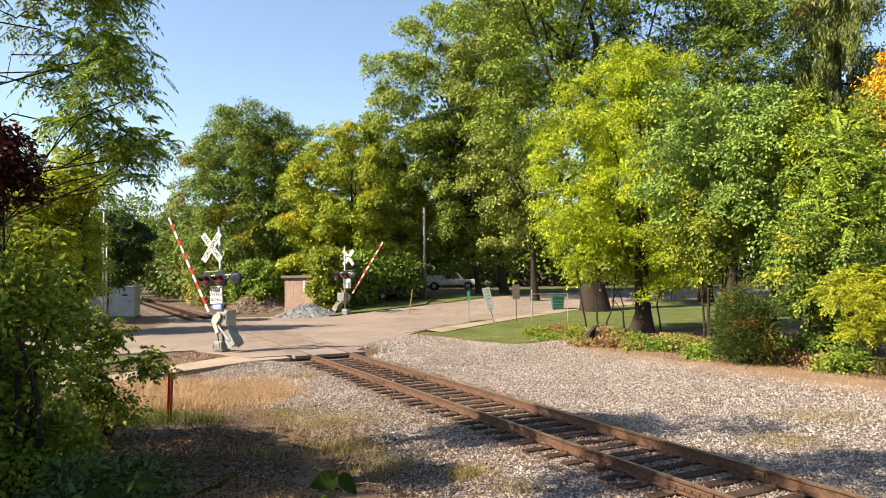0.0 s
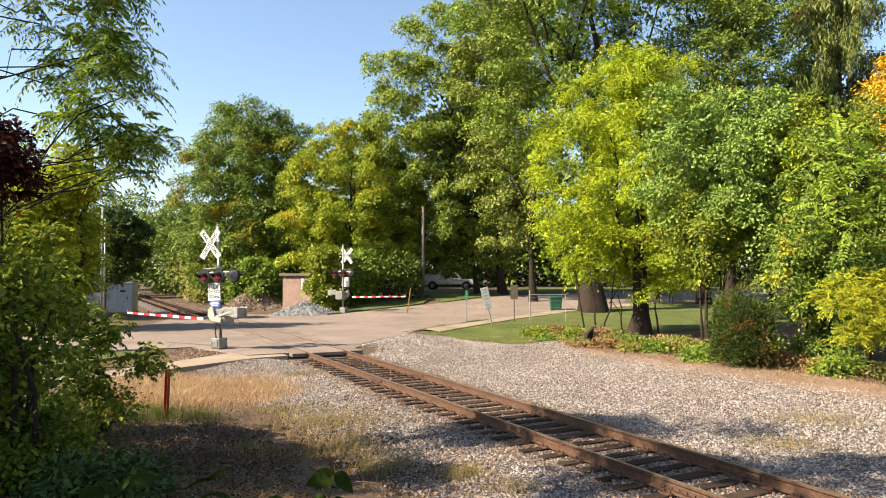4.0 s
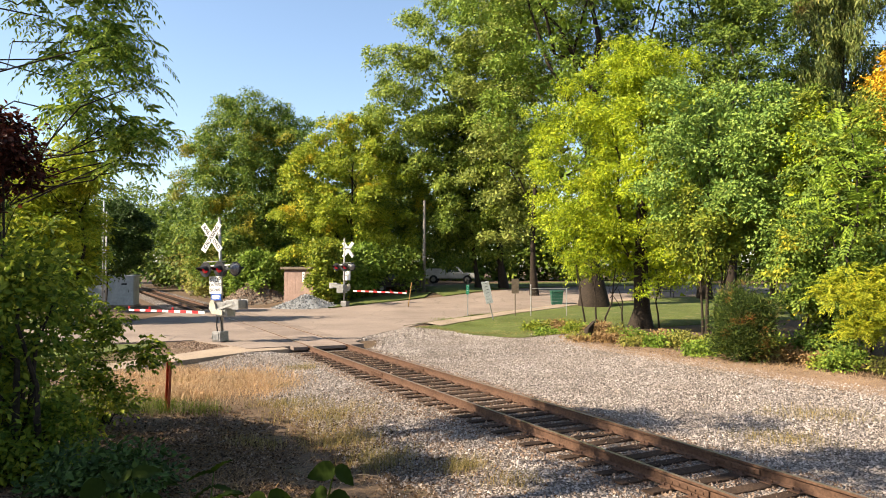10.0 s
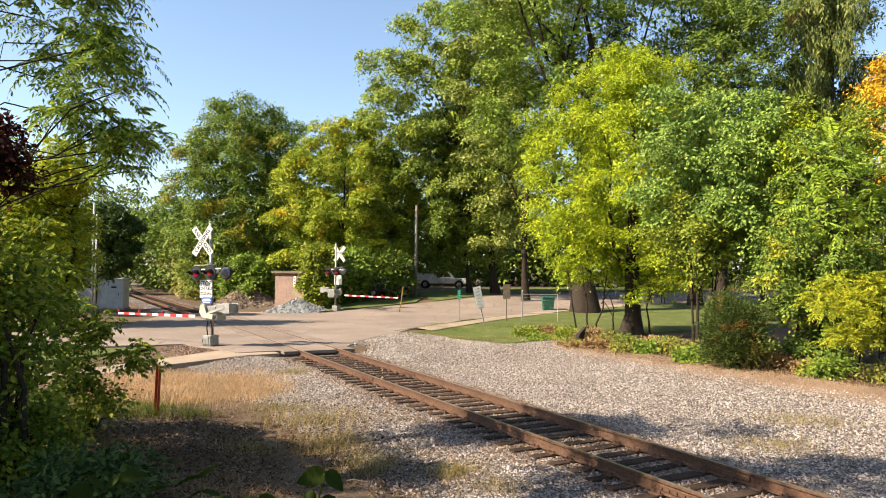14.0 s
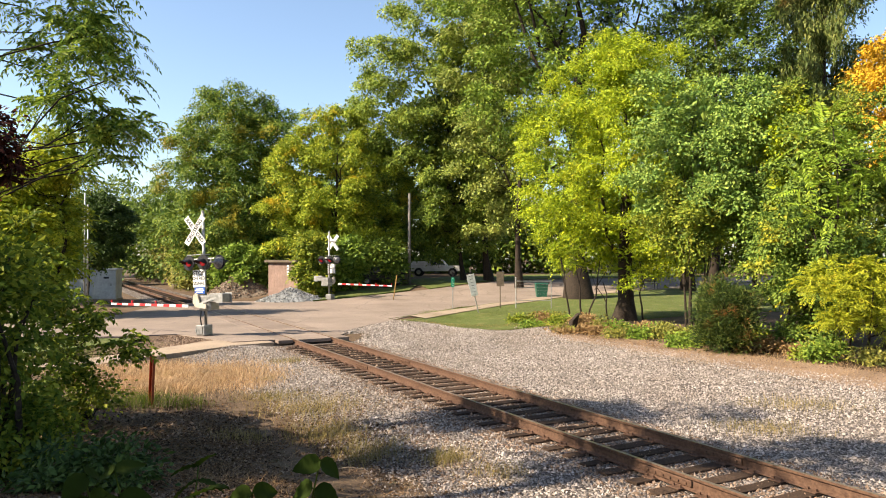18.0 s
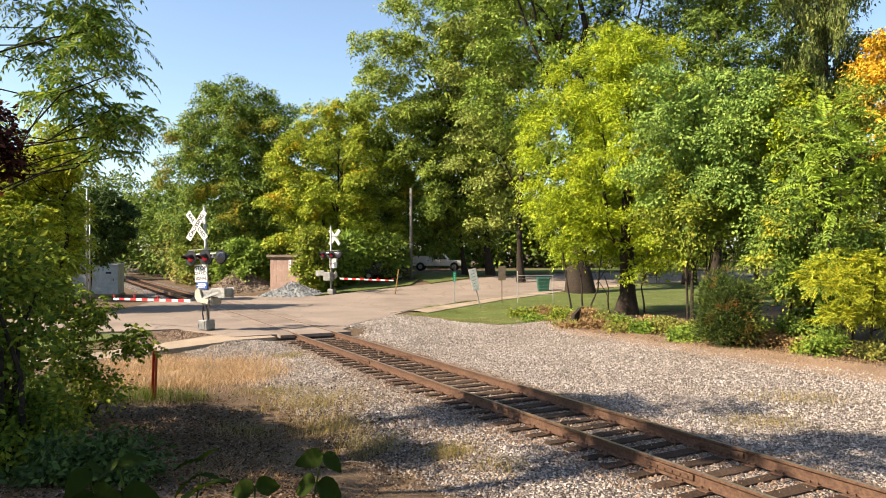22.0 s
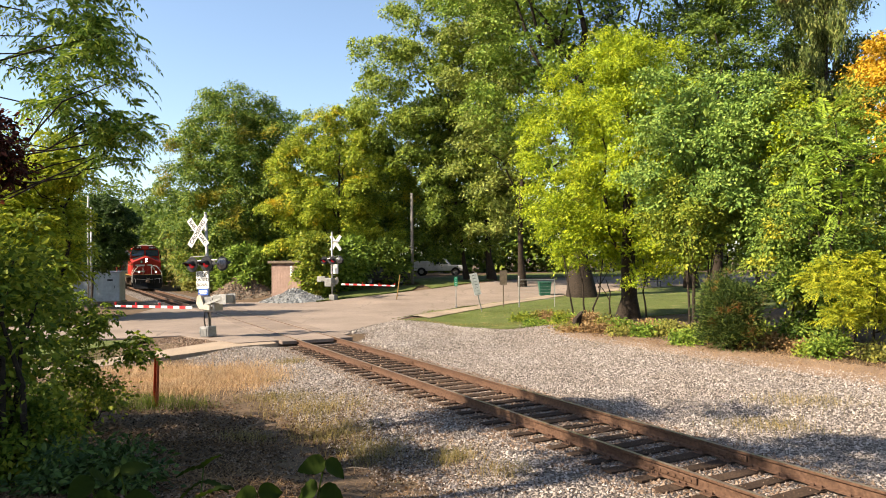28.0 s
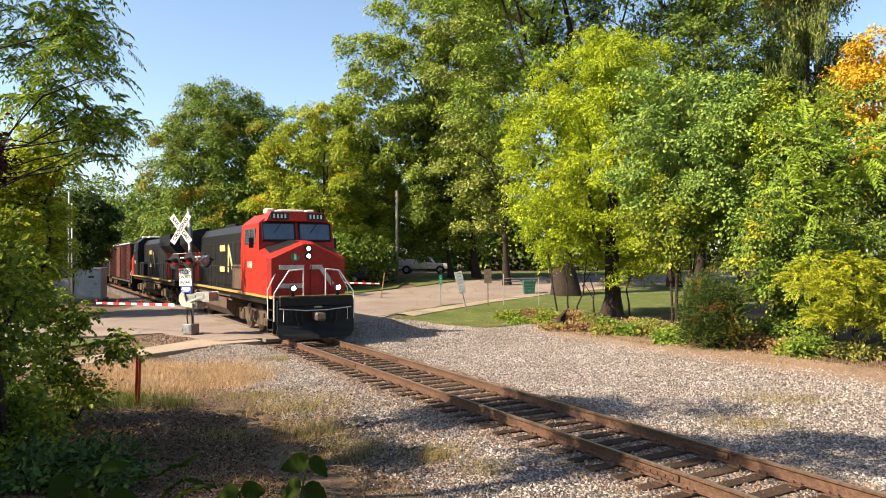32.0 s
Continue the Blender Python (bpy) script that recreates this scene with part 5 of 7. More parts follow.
        add_box(bm, (0.04, y + 0.13, 2.2), (0.05, 0.05, 1.05))
        part("nose_step_rail", bm, CAB_RED, t)
    # front end: pilot, plough, coupler, steps
    part("pilot", add_box(bmesh.new(), (0.78, 0, 1.05), (0.14, 2.85, 0.85), bevel=0.03), HOOD_DARK, t, "black pilot plate")
    plow = loft(bmesh.new(), [[(0.84, -1.38, 0.66), (0.98, 0, 0.68), (0.84, 1.38, 0.66), (0.74, 1.38, 0.66), (0.74, -1.38, 0.66)], [(0.92, -1.44, 0.30), (1.2, 0, 0.32), (0.92, 1.44, 0.30), (0.8, 1.44, 0.30), (0.8, -1.44, 0.30)], [(0.98, -1.30, 0.12), (1.32, 0, 0.12), (0.98, 1.30, 0.12), (0.85, 1.30, 0.12), (0.85, -1.30, 0.12)]])
    part("snow_plough", plow, HOOD_DARK, t, "black wedge plough over the rails")
    bm = add_box(bmesh.new(), (1.15, 0, 0.92), (0.75, 0.26, 0.26), bevel=0.04)
    add_box(bm, (1.5, -0.05, 0.92), (0.22, 0.38, 0.3), bevel=0.06)
    part("coupler", bm, WHEEL_STEEL, t)
    bm = bmesh.new()
    for y in (-0.55, -0.75, 0.55, 0.75):
        add_path(bm, [(0.86, y, 1.15), (1.0, y, 0.85), (0.98, y * 0.9, 0.6)], 0.025, 6)
    part("air_hose", bm, HOOD_BLACK, t)
    for y in (-1.38, 1.38):
        bm = bmesh.new()
        for z in (0.42, 0.78, 1.14):
            add_box(bm, (0.35, y, z), (0.62, 0.30, 0.04), bevel=0.006)
        add_box(bm, (0.02, y, 0.95), (0.04, 0.30, 1.3))
        add_box(bm, (0.70, y, 0.95), (0.04, 0.30, 1.3))
        part("steps", bm, HOOD_DARK, t)
        s = 1 if y > 0 else -1
        handrail(t, [(0.78, s * 1.5, 0.75), (0.78, s * 1.5, 1.75), (0.74, s * 0.95, 2.55), (0.74, s * 0.42, 2.6), (0.74, s * 0.42, 1.65)], 0.024)
        handrail(t, [(0.06, s * 1.52, 0.8), (0.06, s * 1.54, 1.85), (-0.02, s * 1.2, 2.5)], 0.022)
    bm = add_path(bmesh.new(), [(0.92, -1.35, 1.2), (0.98, -0.4, 1.12), (0.98, 0.4, 1.12), (0.92, 1.35, 1.2)], 0.018, 6)
    part("uncoupling_lever", bm, RAIL_PALE, t)
    for y in (-1.2, 1.2):
        part("grab_iron", add_path(bmesh.new(), [(0.87, y, 1.2), (0.93, y, 1.2), (0.93, y, 0.75), (0.87, y, 0.75)], 0.014, 6), RAIL_PALE, t)
    part("pilot_sign", add_box(bmesh.new(), (0.86, 0.1, 1.28), (0.01, 0.3, 0.16)), GALV, t)
    # long hood
    hood = [(-1.0, 1.64), (1.0, 1.64), (1.02, 4.15), (0.75, 4.52), (-0.75, 4.52), (-1.02, 4.15)]
    part("long_hood", loft(bmesh.new(), [[(-4.15, y, z) for y, z in hood], [(-19.6, y, z) for y, z in hood]]), HOOD_DARK, t, "long black engine hood")
    for side in (-1, 1):
        x = -4.5
        for i in range(15):
            w = 0.88
            part("hood_door", add_box(bmesh.new(), (x - w / 2, side * 1.02, 2.75), (w - 0.06, 0.05, 2.0), bevel=0.012), HOOD_DARK, t)
            x -= w + 0.02
            if x < -17.4:
                break
        # big pale emblem on the hood side
        back, fore = (-9.9, -8.1) if side < 0 else (-8.1, -9.9)
        bm = bmesh.new()
        for dx, z, w, h in ((back, 3.5, 1.2, 0.3), (back, 2.5, 1.2, 0.3)):
            add_box(bm, (dx, side * 1.055, z), (w, 0.012, h))
        part("hood_emblem", bm, LOGO_FADED, t, "faded cream emblem on the hood")
        bm = bmesh.new()
        for dx, z, w, h in ((fore + 0.5 * side, 3.0, 0.24, 1.3),):
            add_box(bm, (dx, side * 1.055, z), (w, 0.012, h))
        add_box(bm, (fore, side * 1.058, 3.0), (0.24, 0.012, 1.5), Matrix.Rotation(radians(38) * side, 3, "Y"))
        part("hood_emblem", bm, LOGO_FADED, t, "faded cream emblem on the hood")
        part("equipment_cabinet", add_box(bmesh.new(), (-5.3, side * 1.2, 2.2), (2.2, 0.36, 1.05), bevel=0.03), UNDER if side < 0 else HOOD_DARK, t, "dusty brown side cabinet")
        # radiator wing
        wing = loft(bmesh.new(), [[(-15.6, side * 0.98, 3.25), (-15.6, side * 1.5, 3.85), (-15.6, side * 1.5, 4.55), (-15.6, side * 0.6, 4.74), (-15.6, side * 0.6, 3.4)],
                                  [(-19.9, side * 0.98, 3.25), (-19.9, side * 1.5, 3.85), (-19.9, side * 1.5, 4.55), (-19.9, side * 0.6, 4.74), (-19.9, side * 0.6, 3.4)]])
        part("radiator_wing", wing, HOOD_DARK, t, "flared black radiator housing")
        part("rear_panel", add_box(bmesh.new(), (-16.6, side * 1.04, 2.55), (1.5, 0.07, 1.7), bevel=0.01), CAB_RED, t, "red panel at the rear of the hood")
        # side handrail with posts
        handrail(t, [(-4.3, side * 1.45, 2.65), (-20.2, side * 1.45, 2.65)], 0.018, HOOD_BLACK, [((q, side * 1.45, 1.62), (q, side * 1.45, 2.65)) for q in np.arange(-4.3, -20.3, -1.59)])
        bm = add_path(bmesh.new(), [(-6.6, side * 1.3, 1.15), (-14.6, side * 1.3, 1.15)], 0.045, 6)
        add_path(bm, [(-6.6, side * 1.38, 1.32), (-18.6, side * 1.38, 1.32)], 0.03, 6)
        part("side_pipe", bm, UNDER, t)
        part("air_tank", add_tube(bmesh.new(), (-13.6, side * 1.15, 1.0), (-14.5, side * 1.15, 1.0), 0.2, 0.2, 14), UNDER, t, smooth_faces=True)
    part("hood_top_vent", add_box(bmesh.new(), (-10.5, 0, 4.60), (2.2, 1.1, 0.18), bevel=0.03), HOOD_DARK, t)
    part("exhaust_stack", add_box(bmesh.new(), (-8.2, 0, 4.62), (1.0, 0.5, 0.22), bevel=0.04), UNDER, t)
    part("rear_face", add_box(bmesh.new(), (-19.64, 0, 2.9), (0.08, 1.96, 2.4), bevel=0.02), CAB_RED, t, "red rear of the hood")
    tank = [(-1.42, 1.2), (1.42, 1.2), (1.42, 0.75), (1.05, 0.36), (-1.05, 0.36), (-1.42, 0.75)]
    part("fuel_tank", loft(bmesh.new(), [[(-7.3, y, z) for y, z in tank], [(-12.9, y, z) for y, z in tank]]), UNDER, t, "dusty grey fuel tank")
    part("coupler", add_box(bmesh.new(), (-20.7, 0, 0.9), (0.8, 0.26, 0.26), bevel=0.04), WHEEL_STEEL, t)
    bogie(t, -3.6, 3, 1.9, 0.53)
    bogie(t, -16.4, 3, 1.9, 0.53)
    return t


CAR_RED = surface("weathered boxcar red", (0.05, 0.018, 0.013), (0.15, 0.042, 0.028), 5, 0.6, 0.75, bump=0.15, wear=((0.08, 0.07, 0.065), 0.58))
CAR_GREY = surface("grimy freight car", (0.035, 0.03, 0.028), (0.12, 0.105, 0.09), 5, 0.6, 0.8, bump=0.15, wear=((0.16, 0.08, 0.04), 0.62))


def boxcar(label):
    t = thing("boxcar", Matrix.Identity(4), label, "freight car", "train")
    part("body", add_box(bmesh.new(), (-9.3, 0, 2.75), (17.6, 2.9, 3.3), bevel=0.04), CAR_RED, t)
    roof = [(-1.5, 4.38), (1.5, 4.38), (1.4, 4.5), (0, 4.66), (-1.4, 4.5)]
    part("roof", loft(bmesh.new(), [[(-0.4, y, z) for y, z in roof], [(-18.2, y, z) for y, z in roof]]), GALV, t, "grey sheet metal roof")
    part("sill", add_box(bmesh.new(), (-9.3, 0, 1.0), (18.2, 2.6, 0.3), bevel=0.03), CAR_GREY, t)
    for side in (-1, 1):
        for i in range(19):
            x = -0.8 - i * 0.945
            part("rib", add_box(bmesh.new(), (x, side * 1.48, 2.75), (0.09, 0.08, 3.2), bevel=0.012), CAR_RED, t)
        part("sliding_door", add_box(bmesh.new(), (-9.3, side * 1.53, 2.7), (3.0, 0.08, 3.0), bevel=0.02), CAR_RED, t, "ribbed sliding door")
        bm = bmesh.new()
        for i in range(8):
            add_tube(bm, (-0.75, side * 1.56, 1.2 + i * 0.4), (-1.2, side * 1.56, 1.2 + i * 0.4), 0.015, 0.015, 5)
        part("ladder", bm, GALV, t)
    part("coupler", add_box(bmesh.new(), (-0.1, 0, 0.9), (0.9, 0.26, 0.26), bevel=0.04), WHEEL_STEEL, t)
    bogie(t, -2.6, 2, 1.75, 0.45)
    bogie(t, -16.0, 2, 1.75, 0.45)
    return t


def gondola(label):
    t = thing("gondola_car", Matrix.Identity(4), label, "freight car", "train")
    bm = bmesh.new()
    add_box(bm, (-8, -1.42, 1.95), (15.4, 0.08, 1.7), bevel=0.01)
    add_box(bm, (-8, 1.42, 1.95), (15.4, 0.08, 1.7), bevel=0.01)
    add_box(bm, (-0.3, 0, 1.95), (0.08, 2.8, 1.7), bevel=0.01)
    add_box(bm, (-15.7, 0, 1.95), (0.08, 2.8, 1.7), bevel=0.01)
    add_box(bm, (-8, 0, 1.1), (15.4, 2.8, 0.2), bevel=0.01)
    part("tub", bm, CAR_GREY, t)
    for side in (-1, 1):
        for i in range(12):
            part("rib", add_box(bmesh.new(), (-0.9 - i * 1.29, side * 1.5, 1.95), (0.12, 0.1, 1.6), bevel=0.012), CAR_GREY, t)
        part("top_rail", add_box(bmesh.new(), (-8, side * 1.46, 2.84), (15.4, 0.14, 0.12), bevel=0.02), CAR_GREY, t)
    bogie(t, -2.3, 2, 1.75, 0.45)
    bogie(t, -13.7, 2, 1.75, 0.45)
    return t


lead = locomotive("red and black diesel locomotive with lit headlights", True, CAB_RED)
second = locomotive("black diesel locomotive coupled behind, cab to the rear", False, HOOD_DARK)
car_box = boxcar("weathered red-brown boxcar behind the locomotives")
car_open = gondola("grimy open gondola car in the train")
car_open2 = copy_thing(car_open, Matrix.Identity(4))


# ---------- things along the road ----------
RUST = surface("rusty painted steel", (0.26, 0.05, 0.02), (0.44, 0.11, 0.05), 18, 3, 0.8, 0.2, 0.3, wear=((0.12, 0.04, 0.025), 0.6))
WOOD = surface("weathered grey wood", (0.10, 0.075, 0.055), (0.26, 0.21, 0.16), 16, 2, 0.9, bump=0.5)
SIDING = surface("brown painted siding", (0.25, 0.165, 0.135), (0.36, 0.25, 0.205), 5, 0.7, 0.8, bump=0.1)
ROOFING = surface("dark roof felt", (0.07, 0.06, 0.05), (0.15, 0.13, 0.11), 8, 1, 0.9, bump=0.2)
CABINET = surface("light grey enamel", (0.44, 0.45, 0.45), (0.58, 0.59, 0.59), 5, 0.6, 0.5, bump=0.05)
GREEN_SIGN = surface("green sign", (0.01, 0.20, 0.11), (0.02, 0.28, 0.16), 6, 1.5, 0.45, bump=0.02)
BIN_GREEN = surface("green plastic", (0.015, 0.09, 0.06), (0.03, 0.13, 0.085), 8, 2, 0.55, bump=0.05)
BROWN_SIGN = surface("brown sign back", (0.11, 0.085, 0.06), (0.18, 0.14, 0.10), 8, 2, 0.7, bump=0.05)
CAR_WHITE = surface("white car paint", (0.72, 0.72, 0.71), (0.82, 0.82, 0.81), 4, 0.8, 0.25, bump=0.0)
CAR_BLACK = surface("black car paint", (0.012, 0.013, 0.016), (0.025, 0.026, 0.03), 4, 0.8, 0.2, bump=0.0)
CAR_SILVER = surface("silver car paint", (0.36, 0.38, 0.42), (0.46, 0.48, 0.52), 4, 0.8, 0.25, 0.4, bump=0.0)
TYRE = surface("tyre rubber", (0.012, 0.012, 0.012), (0.03, 0.03, 0.03), 10, 2, 0.9, bump=0.1)
HEAP_STONE = surface("blue grey crushed stone", (0.10, 0.11, 0.115), (0.40, 0.42, 0.43), 14, 0.6, 0.95, bump=1.0, depth=0.06)
HEAP_SOIL = surface("excavated soil", (0.10, 0.08, 0.06), (0.25, 0.20, 0.15), 9, 0.6, 0.95, bump=1.0, depth=0.06)


def gz_at(x, y):
    return float(ground_z(x, y)[0])


# rusty marker post in the dry grass
t = thing("marker_post", pose(-6.32, 15.52, gz_at(-6.32, 15.52) - 0.05, 0, 3, -32), "rust red steel marker post in dry grass", "post")
bm = add_box(bmesh.new(), (0, 0, 0.55), (0.11, 0.012, 1.12), bevel=0.003)
for x in (-0.05, 0.05):
    add_box(bm, (x, -0.03, 0.55), (0.012, 0.06, 1.12), bevel=0.003)
part("channel", bm, RUST, t)
part("cap", add_box(bmesh.new(), (0, -0.02, 1.115), (0.12, 0.08, 0.012), bevel=0.003), RUST, t)


def post_sign(name, label, x, y, height, lean, plates, post_mat, turn=0.0, r=0.03):
    """A thin post with plates of (z, width, height, material, rows of bars)."""
    t = thing(name, pose(x, y, gz_at(x, y) - 0.05, 0, lean, turn), label, "sign")
    part("post", add_box(bmesh.new(), (0, 0, height / 2), (0.06, 0.045, height), bevel=0.008), post_mat, t)
    for z, w, h, mat_, rows in plates:
        plate = part("plate", add_box(bmesh.new(), (0, -0.035, z), (w, 0.012, h), bevel=0.003), mat_, t)
        if rows:
            bars("writing", [(0, h * (0.36 - 0.72 * i / max(1, rows - 1)), w * 0.5, h * 0.028) for i in range(rows)], pose(0, -0.042, z) @ FACE, HOOD_BLACK if mat_ is SIGN_WHITE else SIGN_WHITE, plate)
    return t


post_sign("road_sign", "leaning white sign with black writing by the footpath", 2.23, 41.33, 2.35, -13, [(2.0, 0.46, 0.78, SIGN_WHITE, 4), (1.35, 0.42, 0.5, SIGN_WHITE, 3)], GALV, 12)
post_sign("marker_sign", "narrow green marker sign on a steel post", 0.75, 43.65, 2.25, 0, [(1.75, 0.2, 0.6, GREEN_SIGN, 4)], GALV)
part("cap", add_box(bmesh.new(), (0, -0.02, 2.2), (0.16, 0.04, 0.32), bevel=0.05), HOOD_BLACK, bpy.data.objects["marker_sign"])
post_sign("road_sign", "sign seen from its brown weathered back", 3.73, 44.3, 2.35, 0, [(1.95, 0.45, 0.9, BROWN_SIGN, 0)], BROWN_SIGN)

# wire fence by the footpath
fence = thing("wire_fence", pose(4.72, 44.34, gz_at(4.72, 44.34), 0, 0, -4), "low wire fence on pale steel posts", "fence")
for i, x in enumerate((0.0, 2.2)):
    bm = add_tube(bmesh.new(), (x, 0, -0.3), (x, 0, 1.95 if i == 0 else 1.8), 0.036 if i == 0 else 0.025, None, 10)
    if i == 0:
        add_tube(bm, (x, 0, 1.95), (x, 0, 2.02), 0.042, 0.02, 10)
    part("post", bm, GALV, fence)
for z in (1.75, 0.55):
    part("rail", add_tube(bmesh.new(), (0, 0, z), (2.2, 0, z), 0.018, None, 6), GALV, fence)
for k in range(5):
    z = 0.75 + k * 0.2
    part("wire", add_tube(bmesh.new(), (0, 0, z), (2.2, 0, z), 0.004, None, 4), GALV, fence)

# green bin
t = thing("waste_bin", pose(7.5, 52.6, gz_at(7.5, 52.6) + 0.02), "green lidded waste bin on the road's edge", "waste bin")
part("tub", loft(bmesh.new(), [[(-0.36, -0.36, 0), (0.36, -0.36, 0), (0.36, 0.36, 0), (-0.36, 0.36, 0)], [(-0.44, -0.44, 0.95), (0.44, -0.44, 0.95), (0.44, 0.44, 0.95), (-0.44, 0.44, 0.95)]]), BIN_GREEN, t)
part("lid", add_box(bmesh.new(), (0, 0, 1.0), (0.94, 0.94, 0.1), bevel=0.03), BIN_GREEN, t)
for x in (-0.3, 0.3):
    part("wheel", add_tube(bmesh.new(), (x - 0.04, 0.36, 0.1), (x + 0.04, 0.36, 0.1), 0.1, None, 14), TYRE, t)

# park bench
t = thing("park_bench", pose(17.0, 57.5, gz_at(17.0, 57.5) + 0.1, 0, 0, 15), "dark wooden park bench on the lawn", "bench")
for i in range(3):
    part("slat", add_box(bmesh.new(), (0, -0.15 + i * 0.15, 0.45), (1.5, 0.12, 0.04), bevel=0.008), WOOD, t)
    part("slat", add_box(bmesh.new(), (0, 0.26, 0.58 + i * 0.13), (1.5, 0.03, 0.1), bevel=0.008), WOOD, t)
for x in (-0.6, 0.6):
    bm = add_path(bmesh.new(), [(x, -0.2, 0), (x, -0.2, 0.43), (x, 0.22, 0.43), (x, 0.3, 0.92)], 0.025, 6)
    add_path(bm, [(x, 0.22, 0.43), (x, 0.25, 0)], 0.025, 6)
    part("leg", bm, HOOD_BLACK, t)

# old broken post at the gravel's edge
t = thing("broken_post", pose(5.74, 31.28, gz_at(5.74, 31.28) - 0.1, 6, 12, 30), "dark rotten broken wooden post in weeds", "post")
bm = add_box(bmesh.new(), (0, 0, 0.42), (0.32, 0.26, 0.85), bevel=0.03)
for v in bm.verts:
    if v.co.z > 0.6:
        v.co.z += 0.22 * v.co.x / 0.16 + 0.05 * math.sin(v.co.y * 40)
part("stump", bm, BARK, t)
rng = np.random.default_rng(140)
for x, y, h in ((6.4, 34.8, 3.4), (6.9, 34.3, 3.6), (7.2, 34.5, 3.2), (8.1, 33.8, 2.2), (11.2, 31.0, 3.6), (11.6, 30.6, 3.8), (11.9, 30.2, 3.4), (12.6, 29.6, 3.6), (13.1, 29.0, 3.4), (10.2, 35.6, 3.2)):
    t = thing("sapling", Matrix.Translation((x, y, gz_at(x, y) - 0.1)), "thin bare sapling stem under the trees", "sapling")
    bm = bmesh.new()
    top = Vector((rng.normal() * 0.35, rng.normal() * 0.2, h))
    limb_mesh(bm, (0, 0, 0), top, 0.055, 0.02, rng, 4, 0.02, 7)
    part("stem", bm, BARK, t)
    bm = bmesh.new()
    limb_mesh(bm, top * 0.55, top + Vector((rng.normal() * 0.6, 0, 0.2)), 0.025, 0.008, rng, 3, 0.03, 5)
    part("twig", bm, BARK, t)

# poles
POLE_GREY = surface("weathered grey pole", (0.13, 0.12, 0.11), (0.24, 0.225, 0.21), 12, 1.5, 0.9, bump=0.3)
t = thing("utility_pole", Matrix.Translation((-2.75, 62, gz_at(-2.75, 62) - 0.2)), "grey wooden utility pole rising into the trees", "utility pole")
part("shaft", add_tube(bmesh.new(), (0, 0, 0), (0, 0, 8.2), 0.15, 0.12, 14), POLE_GREY, t, smooth_faces=True)
part("band", add_tube(bmesh.new(), (0, 0, 3.2), (0, 0, 3.32), 0.17, 0.17, 14), GALV, t)
t = thing("metal_pole", Matrix.Translation((-22.3, 44.5, gz_at(-22.3, 44.5))), "tall thin white metal pole", "pole")
for x in (-0.1, 0.1):
    part("tube", add_tube(bmesh.new(), (x, 0, 0), (x, 0, 7.3 if x < 0 else 6.6), 0.05, 0.045, 10), GALV, t, smooth_faces=True)
part("clamp", add_box(bmesh.new(), (0, 0, 4.0), (0.32, 0.14, 0.08), bevel=0.01), GALV, t)
t = thing("timber_stake", pose(-3.4, 50.6, gz_at(-3.4, 50.6) - 0.05, 0, 8, 0), "leaning orange-topped timber stake", "stake")
part("shaft", add_box(bmesh.new(), (0, 0, 0.95), (0.07, 0.05, 1.9), bevel=0.008), surface("ochre timber", (0.30, 0.17, 0.05), (0.45, 0.28, 0.10), 12, 3, 0.8), t)

# shed
shed = thing("shed", pose(-13.95, 57.2, gz_at(-12, 58) - 0.1, 0, 0, -32), "brown flat-roofed shed half hidden by shrubs", "shed")
part("wall", add_box(bmesh.new(), (1.6, 3.25, 1.4), (3.2, 6.5, 2.8), bevel=0.02), SIDING, shed)
for i in range(11):
    part("batten", add_box(bmesh.new(), (0.1 + i * 0.3, -0.002, 1.4), (0.03, 0.008, 2.76)), SIDING, shed)
for i in range(21):
    part("batten", add_box(bmesh.new(), (3.202, 0.2 + i * 0.3, 1.4), (0.008, 0.03, 2.76)), SIDING, shed)
part("roof", add_box(bmesh.new(), (1.6, 3.25, 2.88), (3.6, 6.9, 0.14), bevel=0.02), ROOFING, shed)
part("fascia", add_box(bmesh.new(), (1.6, -0.22, 2.87), (3.6, 0.03, 0.2), bevel=0.01), BROWN_SIGN, shed)
plaque = part("plaque", add_box(bmesh.new(), (2.2, -0.02, 2.15), (0.24, 0.02, 0.8), bevel=0.004), SIGN_WHITE, shed, "narrow white plaque")
bars("writing", [(0, 0.24, 0.12, 0.1), (0, 0, 0.12, 0.1), (0, -0.24, 0.12, 0.1)], pose(2.2, -0.032, 2.15) @ FACE, SIGN_BLACK, plaque)

# signal cabinet beside the line
cab_ = thing("relay_cabinet", pose(-27.4, 55.5, gz_at(-27, 56) - 0.05, 0, 0, 12), "light grey metal relay cabinet beside the track", "cabinet")
part("body", add_box(bmesh.new(), (0, 1.0, 1.2), (3.6, 2.0, 2.3), bevel=0.03), CABINET, cab_)
part("roof", add_box(bmesh.new(), (0, 1.0, 2.4), (3.8, 2.2, 0.12), bevel=0.03), CABINET, cab_)
for x in (-0.9, 0.9):
    door = part("door", add_box(bmesh.new(), (x, -0.015, 1.15), (1.6, 0.03, 2.0), bevel=0.01), CABINET, cab_)
    part("handle", add_box(bmesh.new(), (x + 0.55, -0.045, 1.2), (0.05, 0.04, 0.22), bevel=0.01), HOOD_BLACK, door)
    part("plate", add_box(bmesh.new(), (x + 0.2, -0.035, 1.75), (0.4, 0.01, 0.14)), HOOD_BLACK, door)
part("plinth", add_box(bmesh.new(), (0, 1.0, 0.02), (3.8, 2.2, 0.14), bevel=0.02), CONCRETE, cab_)


